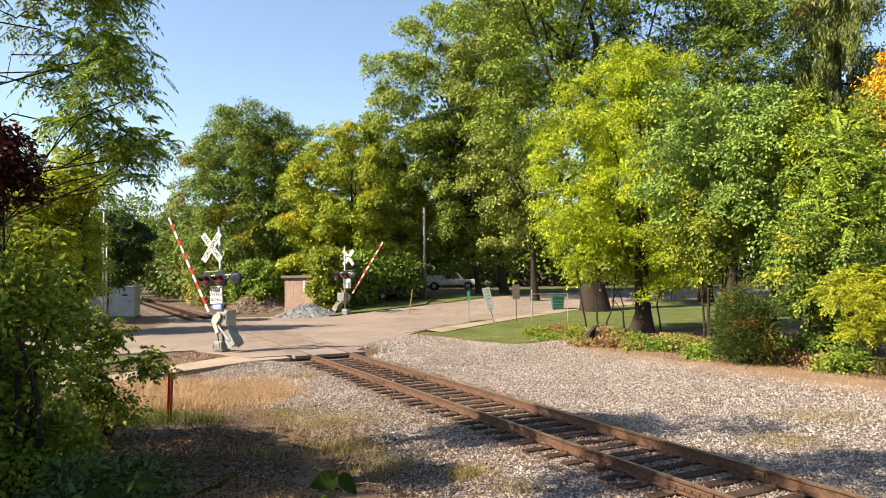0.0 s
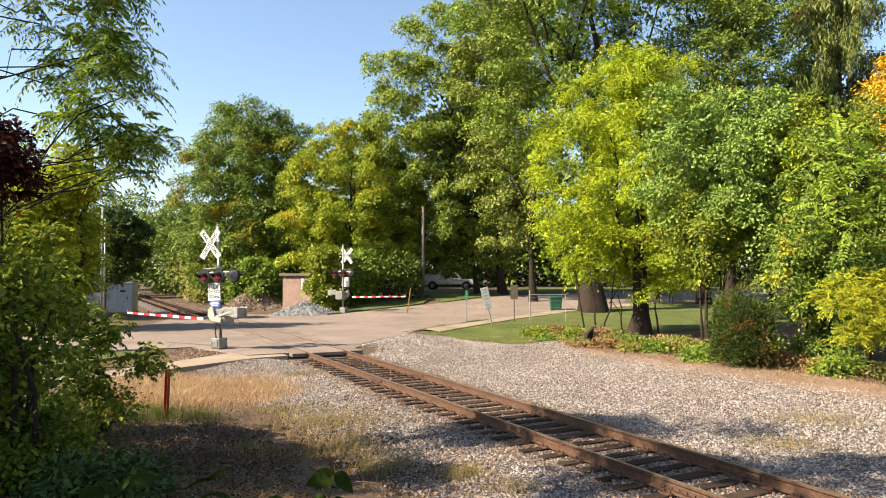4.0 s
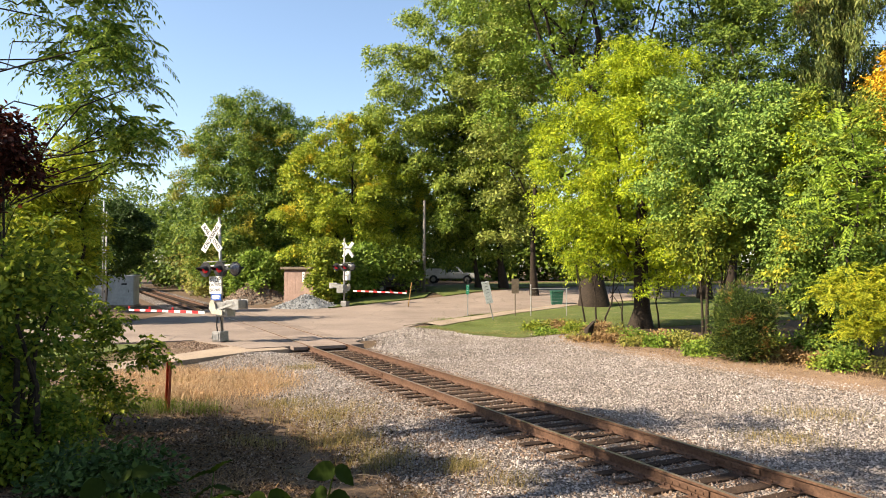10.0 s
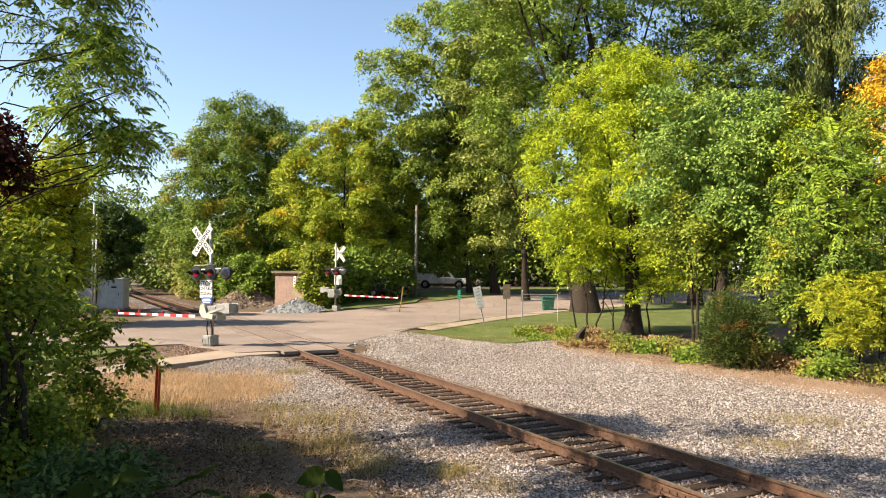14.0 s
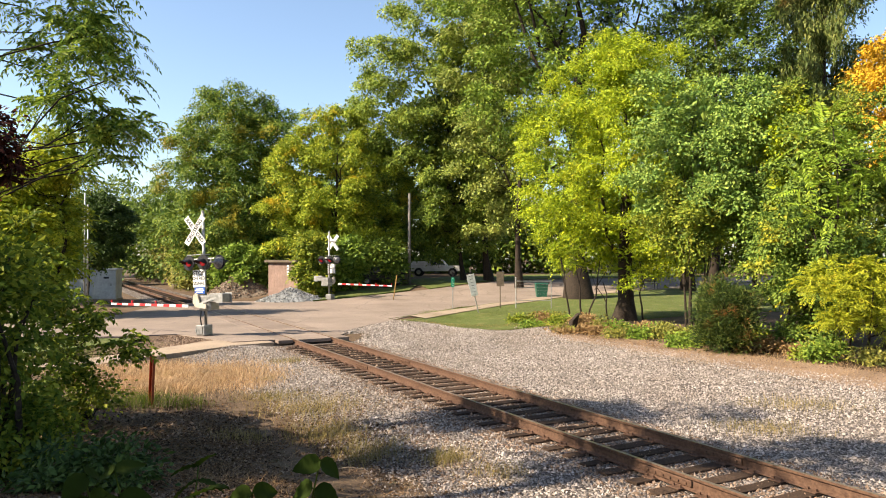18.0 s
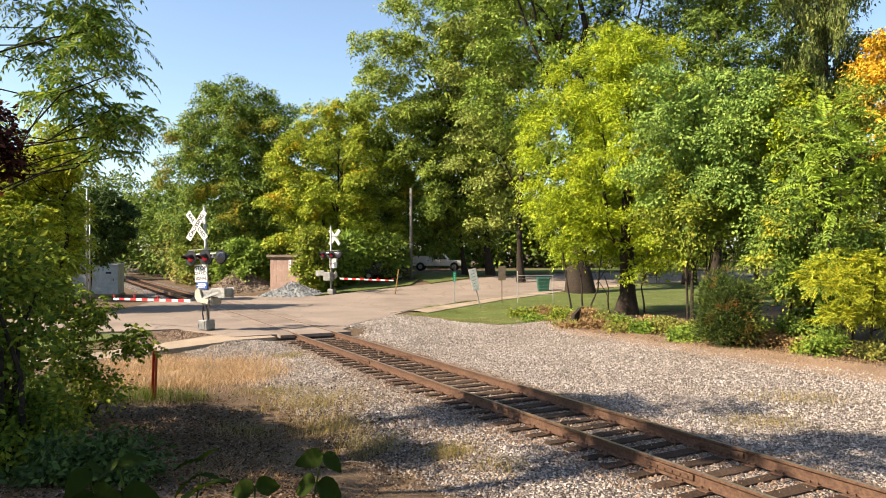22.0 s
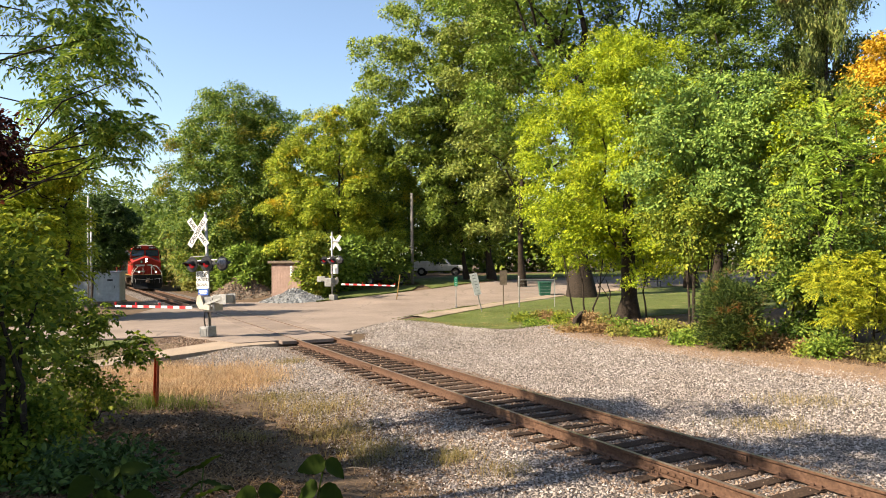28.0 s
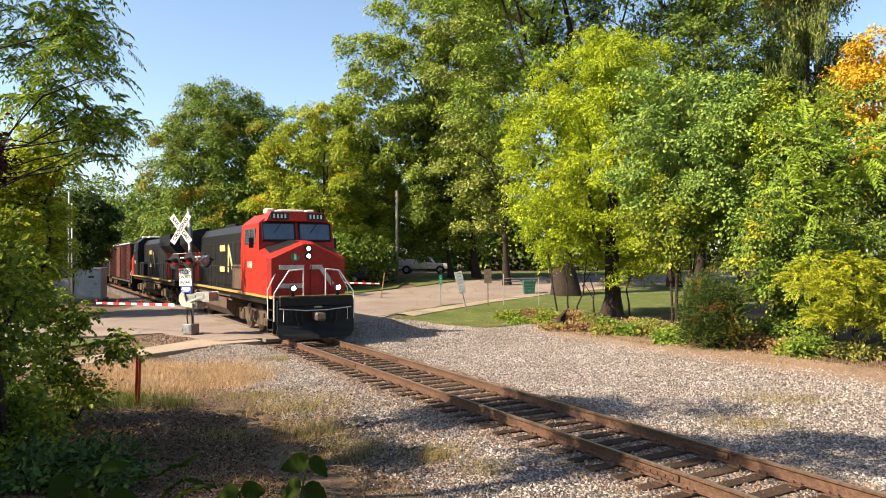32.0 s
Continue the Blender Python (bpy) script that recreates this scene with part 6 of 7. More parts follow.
def heap(name, label, x, y, r, h, material, seed, mat2=None):
    """A dumped heap: rough cone with stones on it."""
    rng = np.random.default_rng(seed)
    k, rings = 40, 14
    v = [(0, 0, h)]
    for i in range(1, rings + 1):
        for j in range(k):
            a = 2 * math.pi * j / k
            w = i / rings
            rr = r * w * (1 + 0.2 * noise.noise(Vector((math.cos(a) * 1.3, math.sin(a) * 1.3, seed))))
            zz = h * (1 - w) ** 1.15 + 0.10 * h * noise.noise(Vector((math.cos(a) * rr * 1.6, math.sin(a) * rr * 1.6, seed + 5.0)))
            v.append((math.cos(a) * rr, math.sin(a) * rr * 0.8, zz - (0.15 if i == rings else 0)))
    faces = [(0, 1 + j, 1 + (j + 1) % k) for j in range(k)]
    for i in range(rings - 1):
        for j in range(k):
            a, b = 1 + i * k + j, 1 + i * k + (j + 1) % k
            faces += [(a, a + k, b), (b, a + k, b + k)]
    ob = new(name, raw_mesh(name, np.array(v), np.array(faces), material, 3))
    ob.location = (x, y, gz_at(x, y) - 0.03)
    return tagged(ob, label, "mound")


heap("gravel_mound", "mound of blue grey crushed stone by the road", -11.0, 52.3, 2.9, 1.05, HEAP_STONE, 3)
heap("soil_mound", "large mound of brown soil and stone", -17.6, 62.0, 3.4, 2.2, HEAP_SOIL, 4)
heap("soil_mound", "low mound of sandy soil", -22.5, 76.0, 4.0, 1.4, HEAP_SOIL, 6)
heap("soil_mound", "low spread of sandy soil beside the line", -30.5, 88.0, 3.2, 1.0, HEAP_SOIL, 8)


# parked vehicles
def wheel(parent, x, y, r, w=0.24):
    bm = add_tube(bmesh.new(), (x, y - w / 2, r), (x, y + w / 2, r), r, None, 24)
    o = part("wheel", bm, TYRE, parent, "black tyre on a steel rim", True)
    part("rim", add_tube(bmesh.new(), (x, y - w / 2 - 0.012, r), (x, y + w / 2 + 0.012, r), r * 0.6, None, 18), GALV, o)


def vehicle(name, label, m, paint, profile, cabin, half, axles, r, windows):
    """A car or pickup: lower body and cabin drawn from side profiles; x forward."""
    t = thing(name, m, label, "vehicle")
    swap = Matrix(((0, 1, 0, 0), (1, 0, 0, 0), (0, 0, 1, 0), (0, 0, 0, 1)))
    bm = add_prism(bmesh.new(), profile, (-half, half), swap)
    bmesh.ops.bevel(bm, geom=bm.edges[:], offset=0.05, segments=2, affect="EDGES", profile=0.6)
    part("body", bm, paint, t)
    bm = add_prism(bmesh.new(), cabin, (-half * 0.86, half * 0.86), swap)
    bmesh.ops.bevel(bm, geom=bm.edges[:], offset=0.05, segments=2, affect="EDGES", profile=0.6)
    part("cabin", bm, paint, t)
    for side in (-1, 1):
        for w in windows:
            part("side_window", add_prism(bmesh.new(), w, (side * half * 0.86 - 0.012, side * half * 0.86 + 0.012), swap), WINDOW, t)
        for x in axles:
            bm = add_tube(bmesh.new(), (x, side * (half - 0.1), r), (x, side * (half + 0.006), r), r * 1.18, None, 24)
            part("wheel_arch", bm, HOOD_BLACK, t)
            wheel(t, x, side * (half - 0.06), r)
        part("headlight", add_box(bmesh.new(), (profile[3][0] - 0.1, side * half * 0.8, profile[3][1] - 0.25), (0.2, 0.3, 0.16), bevel=0.03), DULL_LAMP, t)
        part("tail_light", add_box(bmesh.new(), (profile[0][0] + 0.03, side * half * 0.88, 0.95), (0.08, 0.16, 0.3), bevel=0.02), ARM_RED, t)
    part("bumper", add_box(bmesh.new(), (profile[3][0], 0, 0.5), (0.14, half * 1.9, 0.22), bevel=0.05), GALV, t)
    return t


TRUCK = [(-2.9, 0.5), (-2.9, 1.12), (0.95, 1.12), (2.75, 1.08), (2.85, 0.5)]
TRUCK_CAB = [(-0.75, 1.08), (-0.62, 1.85), (0.62, 1.88), (1.35, 1.08)]
TRUCK_WIN = [[(-0.55, 1.2), (-0.5, 1.72), (0.05, 1.74), (0.05, 1.2)], [(0.15, 1.2), (0.15, 1.74), (0.55, 1.74), (1.05, 1.2)]]
pickup = vehicle("pickup_truck", "white utility pickup truck parked under trees", pose(-0.5, 78, gz_at(-0.5, 78) + 0.06, 0, 0, -4), CAR_WHITE, TRUCK, TRUCK_CAB, 0.98, (-1.85, 1.85), 0.4, TRUCK_WIN)
for side in (-1, 1):
    part("tool_box", add_box(bmesh.new(), (-1.85, side * 0.8, 1.35), (2.0, 0.38, 0.44), bevel=0.02), CAR_WHITE, pickup, "white side tool box")
CAR = [(-2.2, 0.4), (-2.2, 0.95), (-1.0, 1.0), (2.15, 0.92), (2.25, 0.4)]
CAR_CAB = [(-2.0, 0.95), (-1.6, 1.5), (0.45, 1.55), (1.25, 0.95)]
CAR_WIN = [[(-1.55, 1.02), (-1.4, 1.38), (-0.6, 1.42), (-0.6, 1.02)], [(-0.5, 1.02), (-0.5, 1.42), (0.4, 1.42), (0.95, 1.02)]]
vehicle("parked_car", "dark parked car in the shade", pose(-5.3, 61.5, gz_at(-5.3, 61.5) + 0.05, 0, 0, 200), CAR_BLACK, CAR, CAR_CAB, 0.9, (-1.35, 1.4), 0.33, CAR_WIN)
vehicle("parked_car", "silver parked car beyond the lawn", pose(26.5, 80, gz_at(26.5, 80) + 0.05, 0, 0, 185), CAR_SILVER, CAR, CAR_CAB, 0.9, (-1.35, 1.4), 0.33, CAR_WIN)
vehicle("parked_car", "dark parked car beyond the lawn", pose(21.0, 84, gz_at(21.0, 84) + 0.05, 0, 0, 185), CAR_BLACK, CAR, CAR_CAB, 0.9, (-1.35, 1.4), 0.33, CAR_WIN)


# ---------- track pieces ----------
def tie_mesh(seed):
    rng = np.random.default_rng(seed)
    bm = add_box(bmesh.new(), (0, 0, -0.09), (0.23, 2.6, 0.18), bevel=0.012)
    for v in bm.verts:
        v.co += Vector(rng.normal(size=3) * 0.006)
    me = bpy.data.meshes.new("sleeper")
    bm.to_mesh(me)
    bm.free()
    me.materials.append(TIE)
    return me


TIES = [tie_mesh(i) for i in range(4)]
bm = add_box(bmesh.new(), (0, 0, 0.008), (0.2, 0.36, 0.016), bevel=0.003)
for x, y in ((-0.06, 0.1), (0.06, -0.1), (0.06, 0.1), (-0.06, -0.1)):
    add_box(bm, (x, y, 0.03), (0.022, 0.03, 0.04), bevel=0.003)
PLATE = bpy.data.meshes.new("tie_plate")
bm.to_mesh(PLATE)
bm.free()
PLATE.materials.append(RAIL)
rng = np.random.default_rng(150)
for i in range(210):
    s = -32 + i * 0.51
    if -0.2 < s < 23.5:
        continue
    o = new("sleeper", TIES[i % 4])
    o.parent = track
    o.location = (s + rng.normal() * 0.02, rng.normal() * 0.05 + math.tan(radians(BEND)) * max(0.0, s - BEND_FROM), -0.186 + rng.normal() * 0.004)
    o.rotation_euler = (0, 0, rng.normal() * 0.02)
    if s < 0:
        for a in (-0.754, 0.754):
            q = new("tie_plate", PLATE)
            q.parent = track
            q.location = (o.location.x, a, -0.187)
for s, a in ((-6.6, 0.754), (-6.2, -0.754), (-18.5, 0.754), (-18.1, -0.754)):
    bm = bmesh.new()
    for y in (-0.028, 0.028):
        add_box(bm, (s, a + y, -0.1), (0.9, 0.03, 0.09), bevel=0.006)
        for k in range(6):
            add_tube(bm, (s - 0.36 + k * 0.144, a + y * 1.2, -0.1), (s - 0.36 + k * 0.144, a + y * 2.2, -0.1), 0.016, None, 6)
    part("joint_bar", bm, RAIL, track)
# slabs between and beside the rails on the road
PANEL = surface("crossing slab", (0.18, 0.138, 0.112), (0.29, 0.23, 0.19), 25, 0.8, 0.9, bump=0.25, vary=0.12)
for i in range(10):
    for y, w in ((0.0, 1.30), (1.12, 0.56), (-1.12, 0.56)):
        bm = add_box(bmesh.new(), (1.40 + i * 2.3, y, -0.076), (2.28, w, 0.13), bevel=0.01)
        part("crossing_slab", bm, PANEL, track)


# ---------- ground cover ----------
def blades(name, label, spots, material, seed, category="grass", thick=1.0):
    """Grass blades round spots of (x, y, rx, ry, count, height, lean)."""
    rng = np.random.default_rng(seed)
    P, H, L = [], [], []
    for x, y, rx, ry, n, h, lean in spots:
        d = rng.normal(size=(n, 2)) * 0.45
        P.append(np.stack([x + d[:, 0] * rx, y + d[:, 1] * ry], -1))
        H.append(h * rng.uniform(0.45, 1.25, n))
        L.append(np.full(n, lean))
    P, H, L = np.concatenate(P), np.concatenate(H), np.concatenate(L)
    n = len(P)
    z = np.maximum(ground_z(P[:, 0], P[:, 1]), bed_z(P[:, 0], P[:, 1]))
    root = np.stack([P[:, 0], P[:, 1], z - 0.02], -1)
    ang = rng.uniform(0, 2 * np.pi, n)
    d = np.stack([np.cos(ang), np.sin(ang), 0 * ang], -1)
    s = np.stack([-np.sin(ang), np.cos(ang), 0 * ang], -1)
    k = (L * rng.uniform(0.3, 1.4, n) * H)[:, None]
    w = thick * (0.0024 + 0.0042 * H)[:, None]
    mid = root + d * k * 0.35 + np.array([0, 0, 1.0]) * (H * 0.6)[:, None]
    tip = root + d * k + np.array([0, 0, 1.0]) * H[:, None]
    v = np.stack([root - s * w, root + s * w, mid + s * w * 0.8, mid - s * w * 0.8, tip + s * w * 0.15, tip - s * w * 0.15], 1).reshape(-1, 3)
    b = np.arange(n)[:, None] * 6
    f = np.stack([b + np.array([0, 1, 2, 3]), b + np.array([3, 2, 4, 5])], 1).reshape(-1, 4)
    return tagged(new(name, raw_mesh(name, v, f, material)), label, category, kind="stuff")


def bed_z(x, y):
    """Height of the ballast near the crossing's near side, or far below."""
    dx, dy = np.asarray(x) - O.x, np.asarray(y) - O.y
    s, a = dx * U.x + dy * U.y, dx * N.x + dy * N.y
    z = np.interp(a, [p[0] for p in BED], [p[1] for p in BED]) + ramp_up(s, a)
    return np.where((s < 0.3) & (a > -5.2) & (a < 11.8), z, -9.0)


GRASS_TAN = leafy("dry tan grass", [(0.0, (0.34, 0.212, 0.142)), (0.5, (0.52, 0.36, 0.255)), (1.0, (0.64, 0.49, 0.36))], (0.20, 0.17, 0.07), 0.6, 0.9, 0.3, 0.8, gain=1.0)
GRASS_OLIVE = leafy("half dry grass", [(0.0, (0.13, 0.125, 0.04)), (0.5, (0.28, 0.23, 0.10)), (1.0, (0.45, 0.35, 0.19))], None, 0.6, 0.7, 0.3, 0.8, gain=1.0)
GRASS_GREEN = leafy("green grass blades", [(0.0, (0.045, 0.075, 0.012)), (0.5, (0.085, 0.125, 0.02)), (1.0, (0.15, 0.18, 0.035))], None, 0.6, 0.7, 0.35, 0.7, gain=1.2)
blades("dry_grass", "pinkish tan dry grass beside the footpath", [(-7.6, 20.4, 1.8, 2.8, 6500, 0.17, 0.9), (-6.2, 20.4, 1.2, 2.5, 4500, 0.18, 0.9), (-8.2, 18.4, 1.4, 1.8, 4000, 0.16, 0.8), (-7.0, 17.6, 1.5, 1.2, 4000, 0.2, 0.8), (-9.4, 19.6, 1.0, 1.6, 2500, 0.16, 0.8), (-5.0, 19.8, 0.8, 2.0, 1800, 0.14, 0.9)], GRASS_TAN, 201, thick=1.7)
spots = [(-2.9, 15.8, 1.4, 1.3, 1300, 0.20, 0.9), (-2.2, 13.6, 0.9, 1.0, 1100, 0.20, 0.9), (-1.3, 12.2, 0.7, 0.8, 900, 0.20, 0.9), (0.1, 11.7, 0.5, 0.5, 600, 0.17, 0.9), (-4.1, 17.2, 1.0, 0.8, 1000, 0.16, 0.8), (-4.9, 22.6, 0.7, 0.6, 500, 0.16, 0.8),
         (0.9, 10.9, 0.5, 0.5, 300, 0.15, 0.8), (-3.6, 13.0, 0.6, 0.6, 400, 0.17, 0.8), (6.2, 13.6, 1.2, 0.8, 700, 0.16, 0.6), (8.0, 15.8, 1.6, 1.0, 900, 0.16, 0.6)]
blades("half_dry_grass", "straggling green and tan grass on the stones", spots, GRASS_OLIVE, 202)
blades("verge_grass", "dry tan verge along the thicket", [(9.4 + 3.4 * k / 5, 25.2 - 5.0 * k / 5, 2.2, 1.4, 420, 0.13, 0.9) for k in range(6)] + [(6.3, 31.6, 2.0, 1.0, 600, 0.2, 0.9), (8.0, 29.6, 1.8, 1.0, 500, 0.2, 0.9)], GRASS_TAN, 203)
blades("verge_grass", "green grass on the verge", [(-6.6, 15.9, 0.6, 0.4, 350, 0.22, 0.8), (-5.6, 15.9, 0.6, 0.4, 250, 0.2, 0.8), (-13.0, 24.4, 2.4, 1.6, 1800, 0.16, 0.6), (-12.0, 22.2, 1.2, 1.4, 1500, 0.2, 0.6), (4.0, 40.5, 3.5, 2.5, 2400, 0.14, 0.5), (0.5, 38.6, 1.6, 1.0, 2000, 0.12, 0.5), (8.5, 41, 4.0, 3.0, 2200, 0.14, 0.5),
       (-0.6, 40.8, 0.8, 1.6, 1500, 0.12, 0.5), (1.6, 44.6, 1.2, 1.6, 1500, 0.12, 0.5), (-6, 54, 3, 2, 1500, 0.14, 0.5)], GRASS_GREEN, 204)
blades("lawn_edge_grass", "ragged yellowed grass along the lawn's edge", [(-1.4 + 0.9 * k, 35.6 - 0.28 * max(0, k - 2), 1.1, 0.7, 700, 0.13, 0.8) for k in range(8)] + [(0.2 + 1.3 * k, 37.6 + k, 1.6, 1.6, 900, 0.09, 0.8) for k in range(4)], GRASS_OLIVE, 205)
blades("weeds", "green weeds round the marker post", [(-6.5, 15.2, 0.8, 0.4, 260, 0.35, 0.8), (-5.7, 15.3, 0.6, 0.3, 160, 0.3, 0.8), (-7.4, 15.4, 0.8, 0.4, 240, 0.4, 0.7)], GRASS_GREEN, 206)

DEBRIS = leafy("dead stalks", [(0.0, (0.14, 0.085, 0.05)), (0.5, (0.29, 0.185, 0.115)), (1.0, (0.46, 0.32, 0.21))], None, 0.6, 0.7, 0.1, 0.9, gain=1.0)
blades("dead_stalks", "flattened dead stalks on the bare dirt verge", [(on_track(-2.5 - 1.9 * k, 10.6).x, on_track(-2.5 - 1.9 * k, 10.6).y, 2.6, 2.0, 1100, 0.10, 3.5) for k in range(12)], DEBRIS, 207)
blades("dead_stalks", "flattened dead stalks on shaded leaf litter", [(-4.6, 12.6, 2.6, 2.4, 1500, 0.09, 4.0), (-3.6, 10.4, 2.6, 2.0, 1500, 0.09, 4.0), (-2.0, 9.4, 2.2, 1.6, 900, 0.09, 4.0)], DEBRIS, 208)

# fallen leaves and bits on the shaded ground
rng = np.random.default_rng(210)
n = 26000
P = np.stack([rng.normal(-3.9, 1.9, n), rng.normal(11.4, 3.0, n)], -1)
extra = np.stack([rng.uniform(3, 14, 7000), np.zeros(7000)], -1)
extra[:, 1] = 33.5 - 1.42 * (extra[:, 0] - 5) + rng.normal(size=7000) * 1.4 - 1.6
P = np.concatenate([P, extra])
z = np.maximum(ground_z(P[:, 0], P[:, 1]), bed_z(P[:, 0], P[:, 1])) + rng.uniform(0.005, 0.03, len(P))
pos = np.stack([P[:, 0], P[:, 1], z], -1)
tip = rng.normal(size=pos.shape) * np.array([1, 1, 0.25])
nrm = rng.normal(size=pos.shape) * 0.4 + np.array([0, 0, 1.0])
size = rng.uniform(0.025, 0.075, len(P))
LITTER = leafy("fallen leaves", [(0.0, (0.03, 0.019, 0.012)), (0.5, (0.08, 0.048, 0.029)), (1.0, (0.19, 0.115, 0.068))], through_light=0.1, rough=0.8, gain=1.0)
tagged(new("leaf_litter", leaf_mesh("leaf_litter", pos, tip, nrm, size, size * 0.6, LITTER)), "brown fallen leaves on shaded ground", "leaf litter", kind="stuff")
rng = np.random.default_rng(211)
for i in range(16):
    x, y = rng.normal(-4.6, 1.2), rng.normal(11.6, 1.5)
    a, ln = rng.uniform(0, 2 * math.pi), rng.uniform(0.5, 1.6)
    zz = max(gz_at(x, y), float(bed_z(x, y)))
    t = thing("fallen_twig", Matrix.Translation((x, y, zz)), "grey fallen twig on leaf litter", "twig", "twigs on the ground")
    bm = bmesh.new()
    limb_mesh(bm, (0, 0, 0.02), (math.cos(a) * ln, math.sin(a) * ln, 0.06), 0.012, 0.005, rng, 4, 0.04, 5)
    part("shoot", bm, WOOD, t)


# ballast stones
def noise_field(x, y):
    return np.sin(x * 1.7 + 2 * np.sin(y * 0.9)) * np.sin(y * 1.3 + 1.5 * np.sin(x * 1.1))


def stones(name, label, s0, s1, a0, a1, n, size, material, seed, shoulder=False):
    rng = np.random.default_rng(seed)
    s, a = rng.uniform(s0, s1, n), rng.uniform(a0, a1, n)
    keep = ~((np.abs(np.abs(a) - 0.754) < 0.09)) & ((np.abs(a) > 1.35 + 0.4 * rng.uniform(size=n)) | (material is RUSTY))
    s, a = s[keep], a[keep]
    x, y = O.x + U.x * s + N.x * a, O.y + U.y * s + N.y * a
    if shoulder:
        keep = (road_distance(x, y) > 0.02) & (y < np.interp(x, [-2, -0.1, 1.25, 3.0, 6], [35.2, 35.4, 34.1, 32.8, 30.5]))
        s, a, x, y = s[keep], a[keep], x[keep], y[keep]
    n = len(s)
    z = np.interp(a, [p[0] for p in BED], [p[1] for p in BED]) + ramp_up(s, a) + 0.008 * rng.normal(size=n)
    z = ground_z(x, y) + 0.066 if shoulder else np.maximum(z, ground_z(x, y))
    return pebbles(name, label, x, y, z, size, material, rng)


def pebbles(name, label, x, y, z, size, material, rng):
    """Broken stones at the given places."""
    n = len(x)
    r = size * rng.uniform(0.6, 1.5, n)
    base = np.array([(1, 0, -0.4), (0, 1, -0.4), (-1, 0, -0.4), (0, -1, -0.4), (0, 0, 0.75)], float)
    v = base[None] * rng.uniform(0.6, 1.25, (n, 5, 1)) + rng.normal(size=(n, 5, 3)) * np.array([0.3, 0.3, 0.22])
    q = np.array([0, 0, 1.0]) + unit_vectors(rng, n) * 0.15
    q /= np.linalg.norm(q, axis=1, keepdims=True)
    ang = rng.uniform(0, 2 * np.pi, n)[:, None, None]
    k = np.repeat(q[:, None], 5, 1)
    v = v * np.cos(ang) + np.cross(k, v) * np.sin(ang) + k * (k * v).sum(-1, keepdims=True) * (1 - np.cos(ang))
    v = v * r[:, None, None] * np.array([1, 1, 1.05]) + np.stack([x, y, z], -1)[:, None]
    tri = np.array([(0, 1, 4), (1, 2, 4), (2, 3, 4), (3, 0, 4)])
    f = (np.arange(n)[:, None, None] * 5 + tri[None]).reshape(-1, 3)
    return tagged(new(name, raw_mesh(name, v.reshape(-1, 3), f, material, 3)), label, "ballast", kind="stuff")


def stone_mat(name, stops):
    m, nodes, links, b = node_mat(name)
    geo = nodes.new("ShaderNodeNewGeometry")
    c = ramp(nodes, links, geo.outputs["Random Per Island"], [(k, tuple(TONE * e for e in q)) for k, q in stops])
    n = noise_node(nodes, links, 0.5, 4)
    tone = ramp(nodes, links, n.outputs["Fac"], [(0.35, (0.82, 0.78, 0.74)), (0.65, (1.06, 1.05, 1.04))])
    links.new(mixed(nodes, links, 1.0, c, tone, "MULTIPLY"), b.inputs["Base Color"])
    b.inputs["Roughness"].default_value, b.inputs["Specular IOR Level"].default_value = 0.9, 0.15
    return m


LOOSE = stone_mat("loose ballast", [(0.0, (0.145, 0.122, 0.106)), (0.3, (0.292, 0.252, 0.224)), (0.8, (0.44, 0.388, 0.348)), (1.0, (0.57, 0.51, 0.46))])
HEAP_GRIT = stone_mat("blue grey stone", [(0.0, (0.10, 0.105, 0.11)), (0.5, (0.24, 0.25, 0.255)), (1.0, (0.46, 0.46, 0.45))])
RUSTY = stone_mat("rust stained ballast", [(0.0, (0.09, 0.056, 0.038)), (0.5, (0.23, 0.155, 0.108)), (1.0, (0.40, 0.305, 0.235))])
stones("ballast_stones", "grey crushed stones beside the track", -24, -8, -4.4, 10.4, 66000, 0.025, LOOSE, 301)
stones("ballast_stones", "grey crushed stones beside the track", -8, 0.2, -5.0, 10.4, 42000, 0.025, LOOSE, 302)
stones("ballast_stones", "rust stained stones between the rails", -26, 0.0, -1.75, 1.75, 24000, 0.026, RUSTY, 303)
stones("ballast_stones", "grey crushed stones at the road's edge", 0.0, 9, 1.3, 9, 17000, 0.031, LOOSE, 304, True)
for heap_, label, seed, size, mat_ in ((bpy.data.objects["gravel_mound"], "blue grey crushed stones on the mound", 5, 0.05, HEAP_GRIT), (bpy.data.objects["soil_mound"], "brown stones on the mound", 6, 0.07, RUSTY)):
    rng = np.random.default_rng(seed)
    spots = [heap_.location + p.center for p in heap_.data.polygons]
    pick = rng.integers(0, len(spots), 3500)
    q = np.array([spots[i] for i in pick]) + rng.normal(size=(3500, 3)) * np.array([0.09, 0.09, 0.012])
    pebbles("loose_stones", label, q[:, 0], q[:, 1], q[:, 2], size, mat_, rng)

rng = np.random.default_rng(307)
x, y = rng.uniform(-11.2, -6.6, 9000), rng.uniform(23.5, 29, 9000)
keep = (road_distance(x, y) > 0.05) & (y > np.interp(x, [-13.5, -11.5, -10, -8.6, -7, -6], [18.8, 22.2, 24.8, 27.1, 27.7, 27.7])) & (np.hypot(x + 9.42, y - 28.47) < 3.2)
x, y = x[keep], y[keep]
pebbles("loose_stones", "dark stones round the signal's foot", x, y, ground_z(x, y), 0.034, RUSTY, rng)

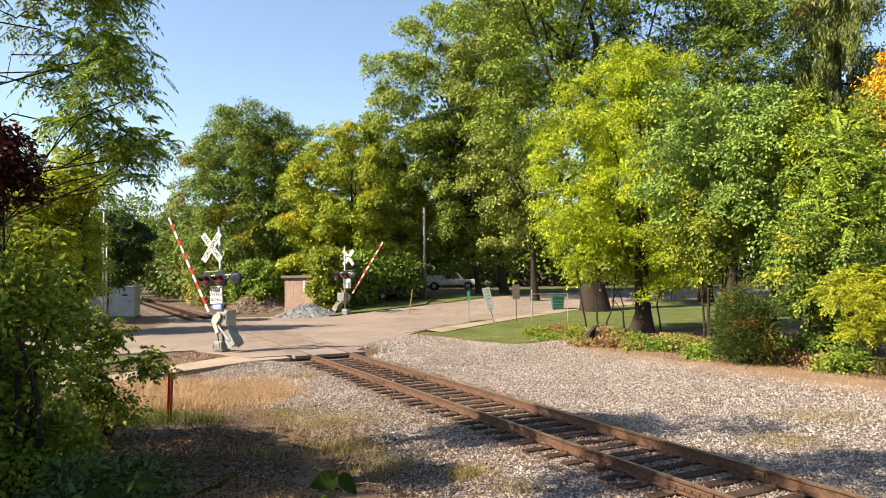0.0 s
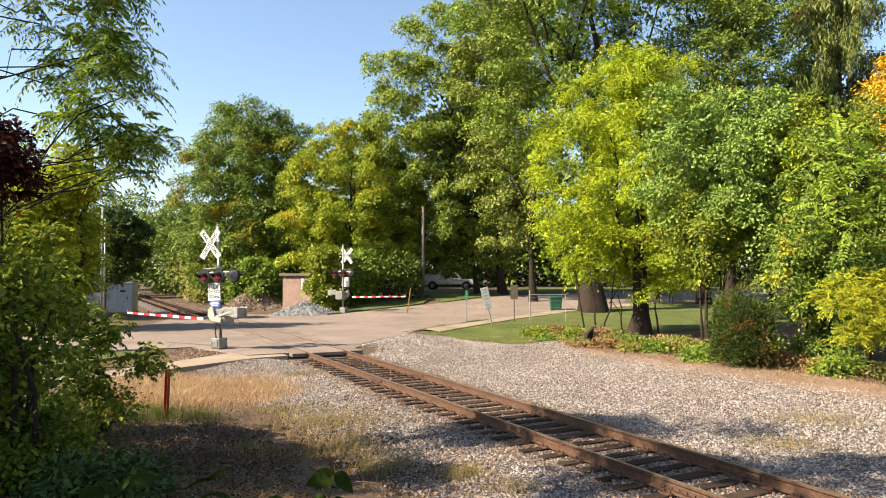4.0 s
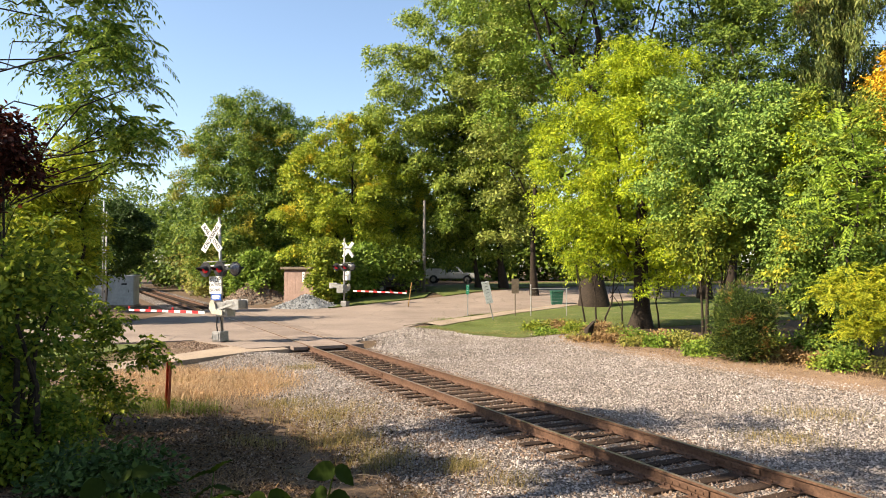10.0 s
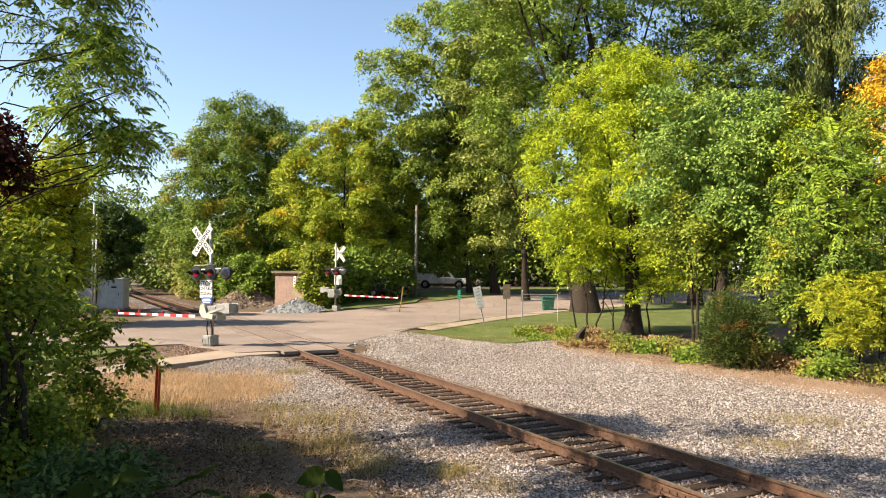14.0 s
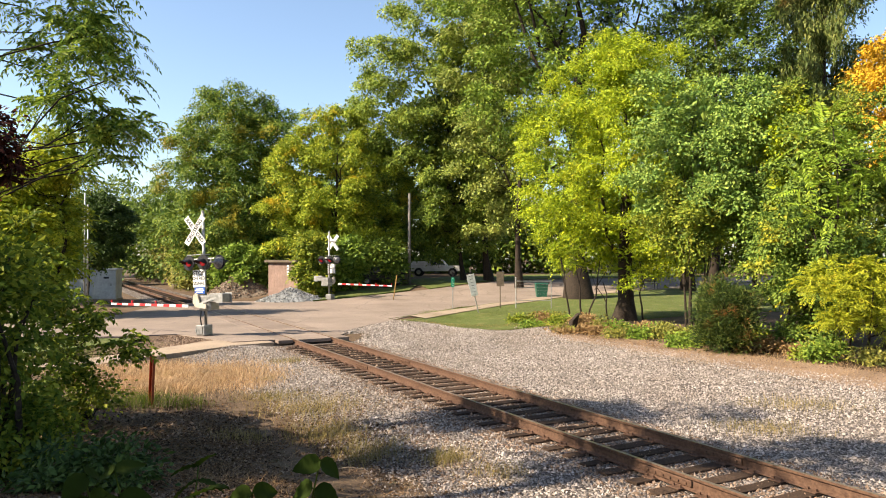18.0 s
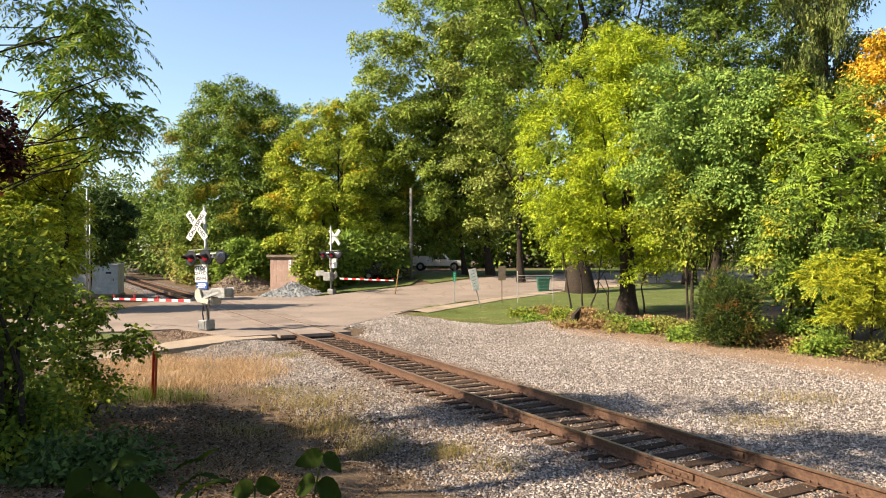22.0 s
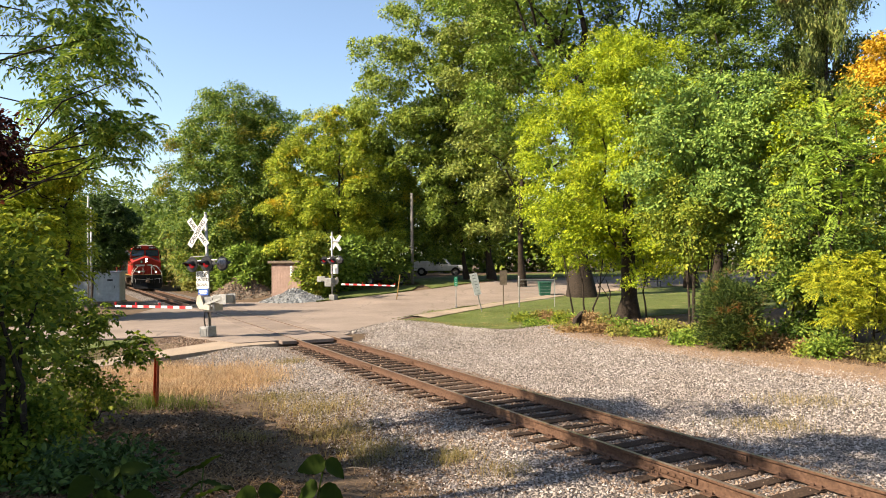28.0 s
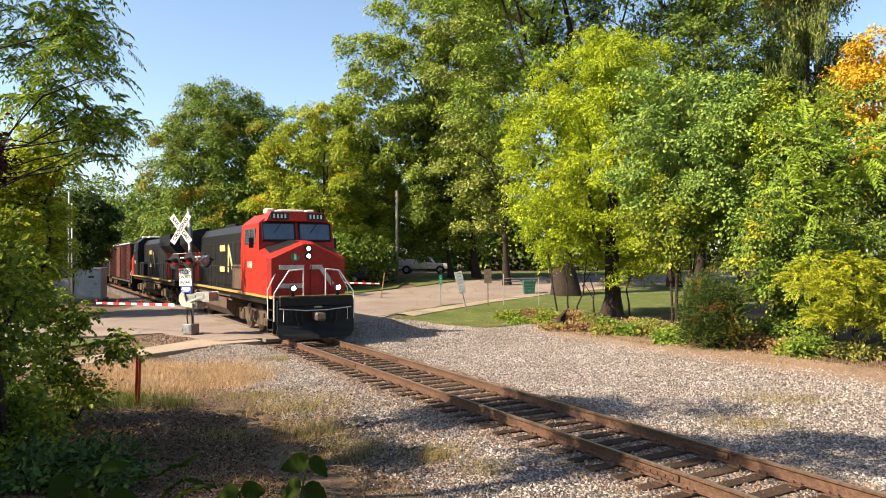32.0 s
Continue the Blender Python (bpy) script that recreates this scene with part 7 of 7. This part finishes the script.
x, y = rng.uniform(3.5, 14.5, 16000), rng.uniform(16, 34, 16000)
a = (x - O.x) * N.x + (y - O.y) * N.y
keep = (a > 8.8) & (a < 10.6 + rng.normal(size=16000) * 0.5) & (noise_field(x, y) > -0.1)
x, y = x[keep], y[keep]
pebbles("loose_stones", "scattered stones on bare dirt", x, y, np.maximum(np.maximum(ground_z(x, y), bed_z(x, y)), np.interp(a[keep], [9.2, 10.2, 11.9], [-0.268, -0.205, -0.18])), 0.024, LOOSE, rng)

rng = np.random.default_rng(309)
x, y = rng.normal(-2.4, 1.9, 12000), rng.normal(12.2, 2.6, 12000)
keep = noise_field(x * 1.3, y * 1.3) > -0.45
x, y = x[keep], y[keep]
pebbles("loose_stones", "scattered stones among dry grass and litter", x, y, np.maximum(ground_z(x, y), bed_z(x, y)) + 0.004, 0.024, RUSTY, rng)

# ---------- plants close to the camera ----------
BROAD = leafy("broad green leaf", [(0.0, (0.05, 0.11, 0.012)), (1.0, (0.12, 0.18, 0.02))], (0.16, 0.19, 0.02), 0.6, 9.0, 0.4, 0.8, gain=0.4)
bm = bmesh.new()
grid = []
for i in range(15):
    u = i / 14
    w = 0.05 * math.sin(math.pi * min(1, u ** 0.7)) ** 0.75 + 0.0005
    row = []
    for j in (-1, -0.5, 0, 0.5, 1):
        row.append(bm.verts.new((u * 0.14, j * w, -0.06 * u * u + 0.012 * abs(j) + 0.004 * math.sin(i * 2.1 + j * 3))))
    grid.append(row)
for r0, r1 in zip(grid[:-1], grid[1:]):
    for j in range(4):
        bm.faces.new((r0[j], r1[j], r1[j + 1], r0[j + 1]))
BROAD_LEAF = bpy.data.meshes.new("leaf")
bm.to_mesh(BROAD_LEAF)
bm.free()
BROAD_LEAF.materials.append(BROAD)
BROAD_LEAF.polygons.foreach_set("use_smooth", [True] * len(BROAD_LEAF.polygons))


def seedling(x, y, height, m_extra, seed, pairs, label, scale=1.0):
    """An upright shoot with pairs of broad leaves."""
    rng = np.random.default_rng(seed)
    t = thing("seedling", pose(x, y, gz_at(x, y) - 0.05) @ m_extra, label, "plant", "shoots in front of the camera")
    bm = bmesh.new()
    pts = limb_mesh(bm, (0, 0, 0), (0.0, 0, height), 0.008, 0.003, rng, 6, 0.01, 6)
    part("stem", bm, GRASS_GREEN, t)
    for i in range(pairs):
        u = 1 - 0.55 * i / pairs
        for k in (0, 1):
            o = new("leaf", BROAD_LEAF)
            o.parent = t
            o.matrix_basis = pose(0, 0, height * u, (1 - 2 * k) * rng.uniform(25, 60), rng.uniform(-15, 25) + 6 * i, 180 * k + rng.uniform(-40, 40)) @ Matrix.Scale(scale * (0.62 + 0.16 * i) * rng.uniform(0.9, 1.1), 4)
    return t


shoot = seedling(-0.95, 2.5, 1.05, Matrix.Identity(4), 401, 6, "green shoot with broad leaves in front of the bank", 1.25)
seedling(-1.08, 2.6, 0.70, pose(0, 0, 0, -6, -12, 0), 402, 4, "green shoot with broad leaves in front of the bank", 1.3)
seedling(-0.60, 2.6, 0.76, pose(0, 0, 0, 0, 12, 0), 403, 4, "green shoot with broad drooping leaves", 1.1)
seedling(-0.74, 2.7, 0.62, pose(0, 0, 0, 5, 0, 40), 404, 3, "green shoot with broad drooping leaves", 1.2)
seedling(-1.34, 2.8, 0.66, pose(0, 0, 0, 0, -5, 40), 405, 4, "green shoot with broad drooping leaves", 1.4)


# ---------- what moves ----------
# distance of the train's nose along the track from the crossing's near edge
NOSE = [(0, 433.0), (10, 299.0), (20, 165.0), (25, 98.0), (27, 71.3), (27.5, 64.6), (28, 58.0), (28.5, 51.2), (29, 44.4), (29.5, 38.0), (30, 31.0), (31, 15.75), (32, -0.45)]
ARM_NEAR = [(0, 62), (0.5, 55.5), (1, 49.5), (1.5, 41), (2, 33), (2.5, 21), (3, 10), (3.5, 6.5), (4.3, 3.2), (5.5, 2.2), (32, 2.2)]
ARM_FAR = [(0, 54), (0.5, 48), (1, 44), (1.5, 38.5), (2, 32), (2.5, 20.5), (3, 12), (3.5, 4), (4.2, 1), (5.5, -1), (32, -1)]


SHOOT = [(0, -24, -62), (0.2, -7, -6), (0.35, -2, 0), (0.5, 1.6, 0), (0.8, 6, 0), (1.1, 14, 0), (1.4, 13.5, 0), (1.55, 4, 0), (1.7, -10, -8), (1.85, -18, -35), (2.1, -24, -62), (3.0, -24, -60), (32, -24, -60)]


def motions():
    walk(shoot, [(t, pose(-0.95, 2.5, gz_at(-0.95, 2.5) - 0.05, fore, lean, 0)) for t, lean, fore in SHOOT])
    for sig, rows in ((signal_near, ARM_NEAR), (signal_far, ARM_FAR)):
        arm = next(c for c in sig.children if c.name.startswith("gate_arm"))
        walk(arm, [(t, pose(-0.12, -0.2, 1.38, 0, ang, 0)) for t, ang in rows])
    for vehicle, back, turned in ((lead, 0.0, 0), (second, 42.2, 180), (car_box, 43.6, 0), (car_open, 62.9, 0), (car_open2, 79.5, 0)):
        rows = []
        for t, s in NOSE:
            p = on_track(s + back, 0)
            rows.append((t, pose(p.x, p.y, 0, 0, 0, TRACK_TURN - 90 + turned + BEND * min(1.0, max(0.0, (s + back - 2) / 16)))))
        walk(vehicle, rows)


motions()
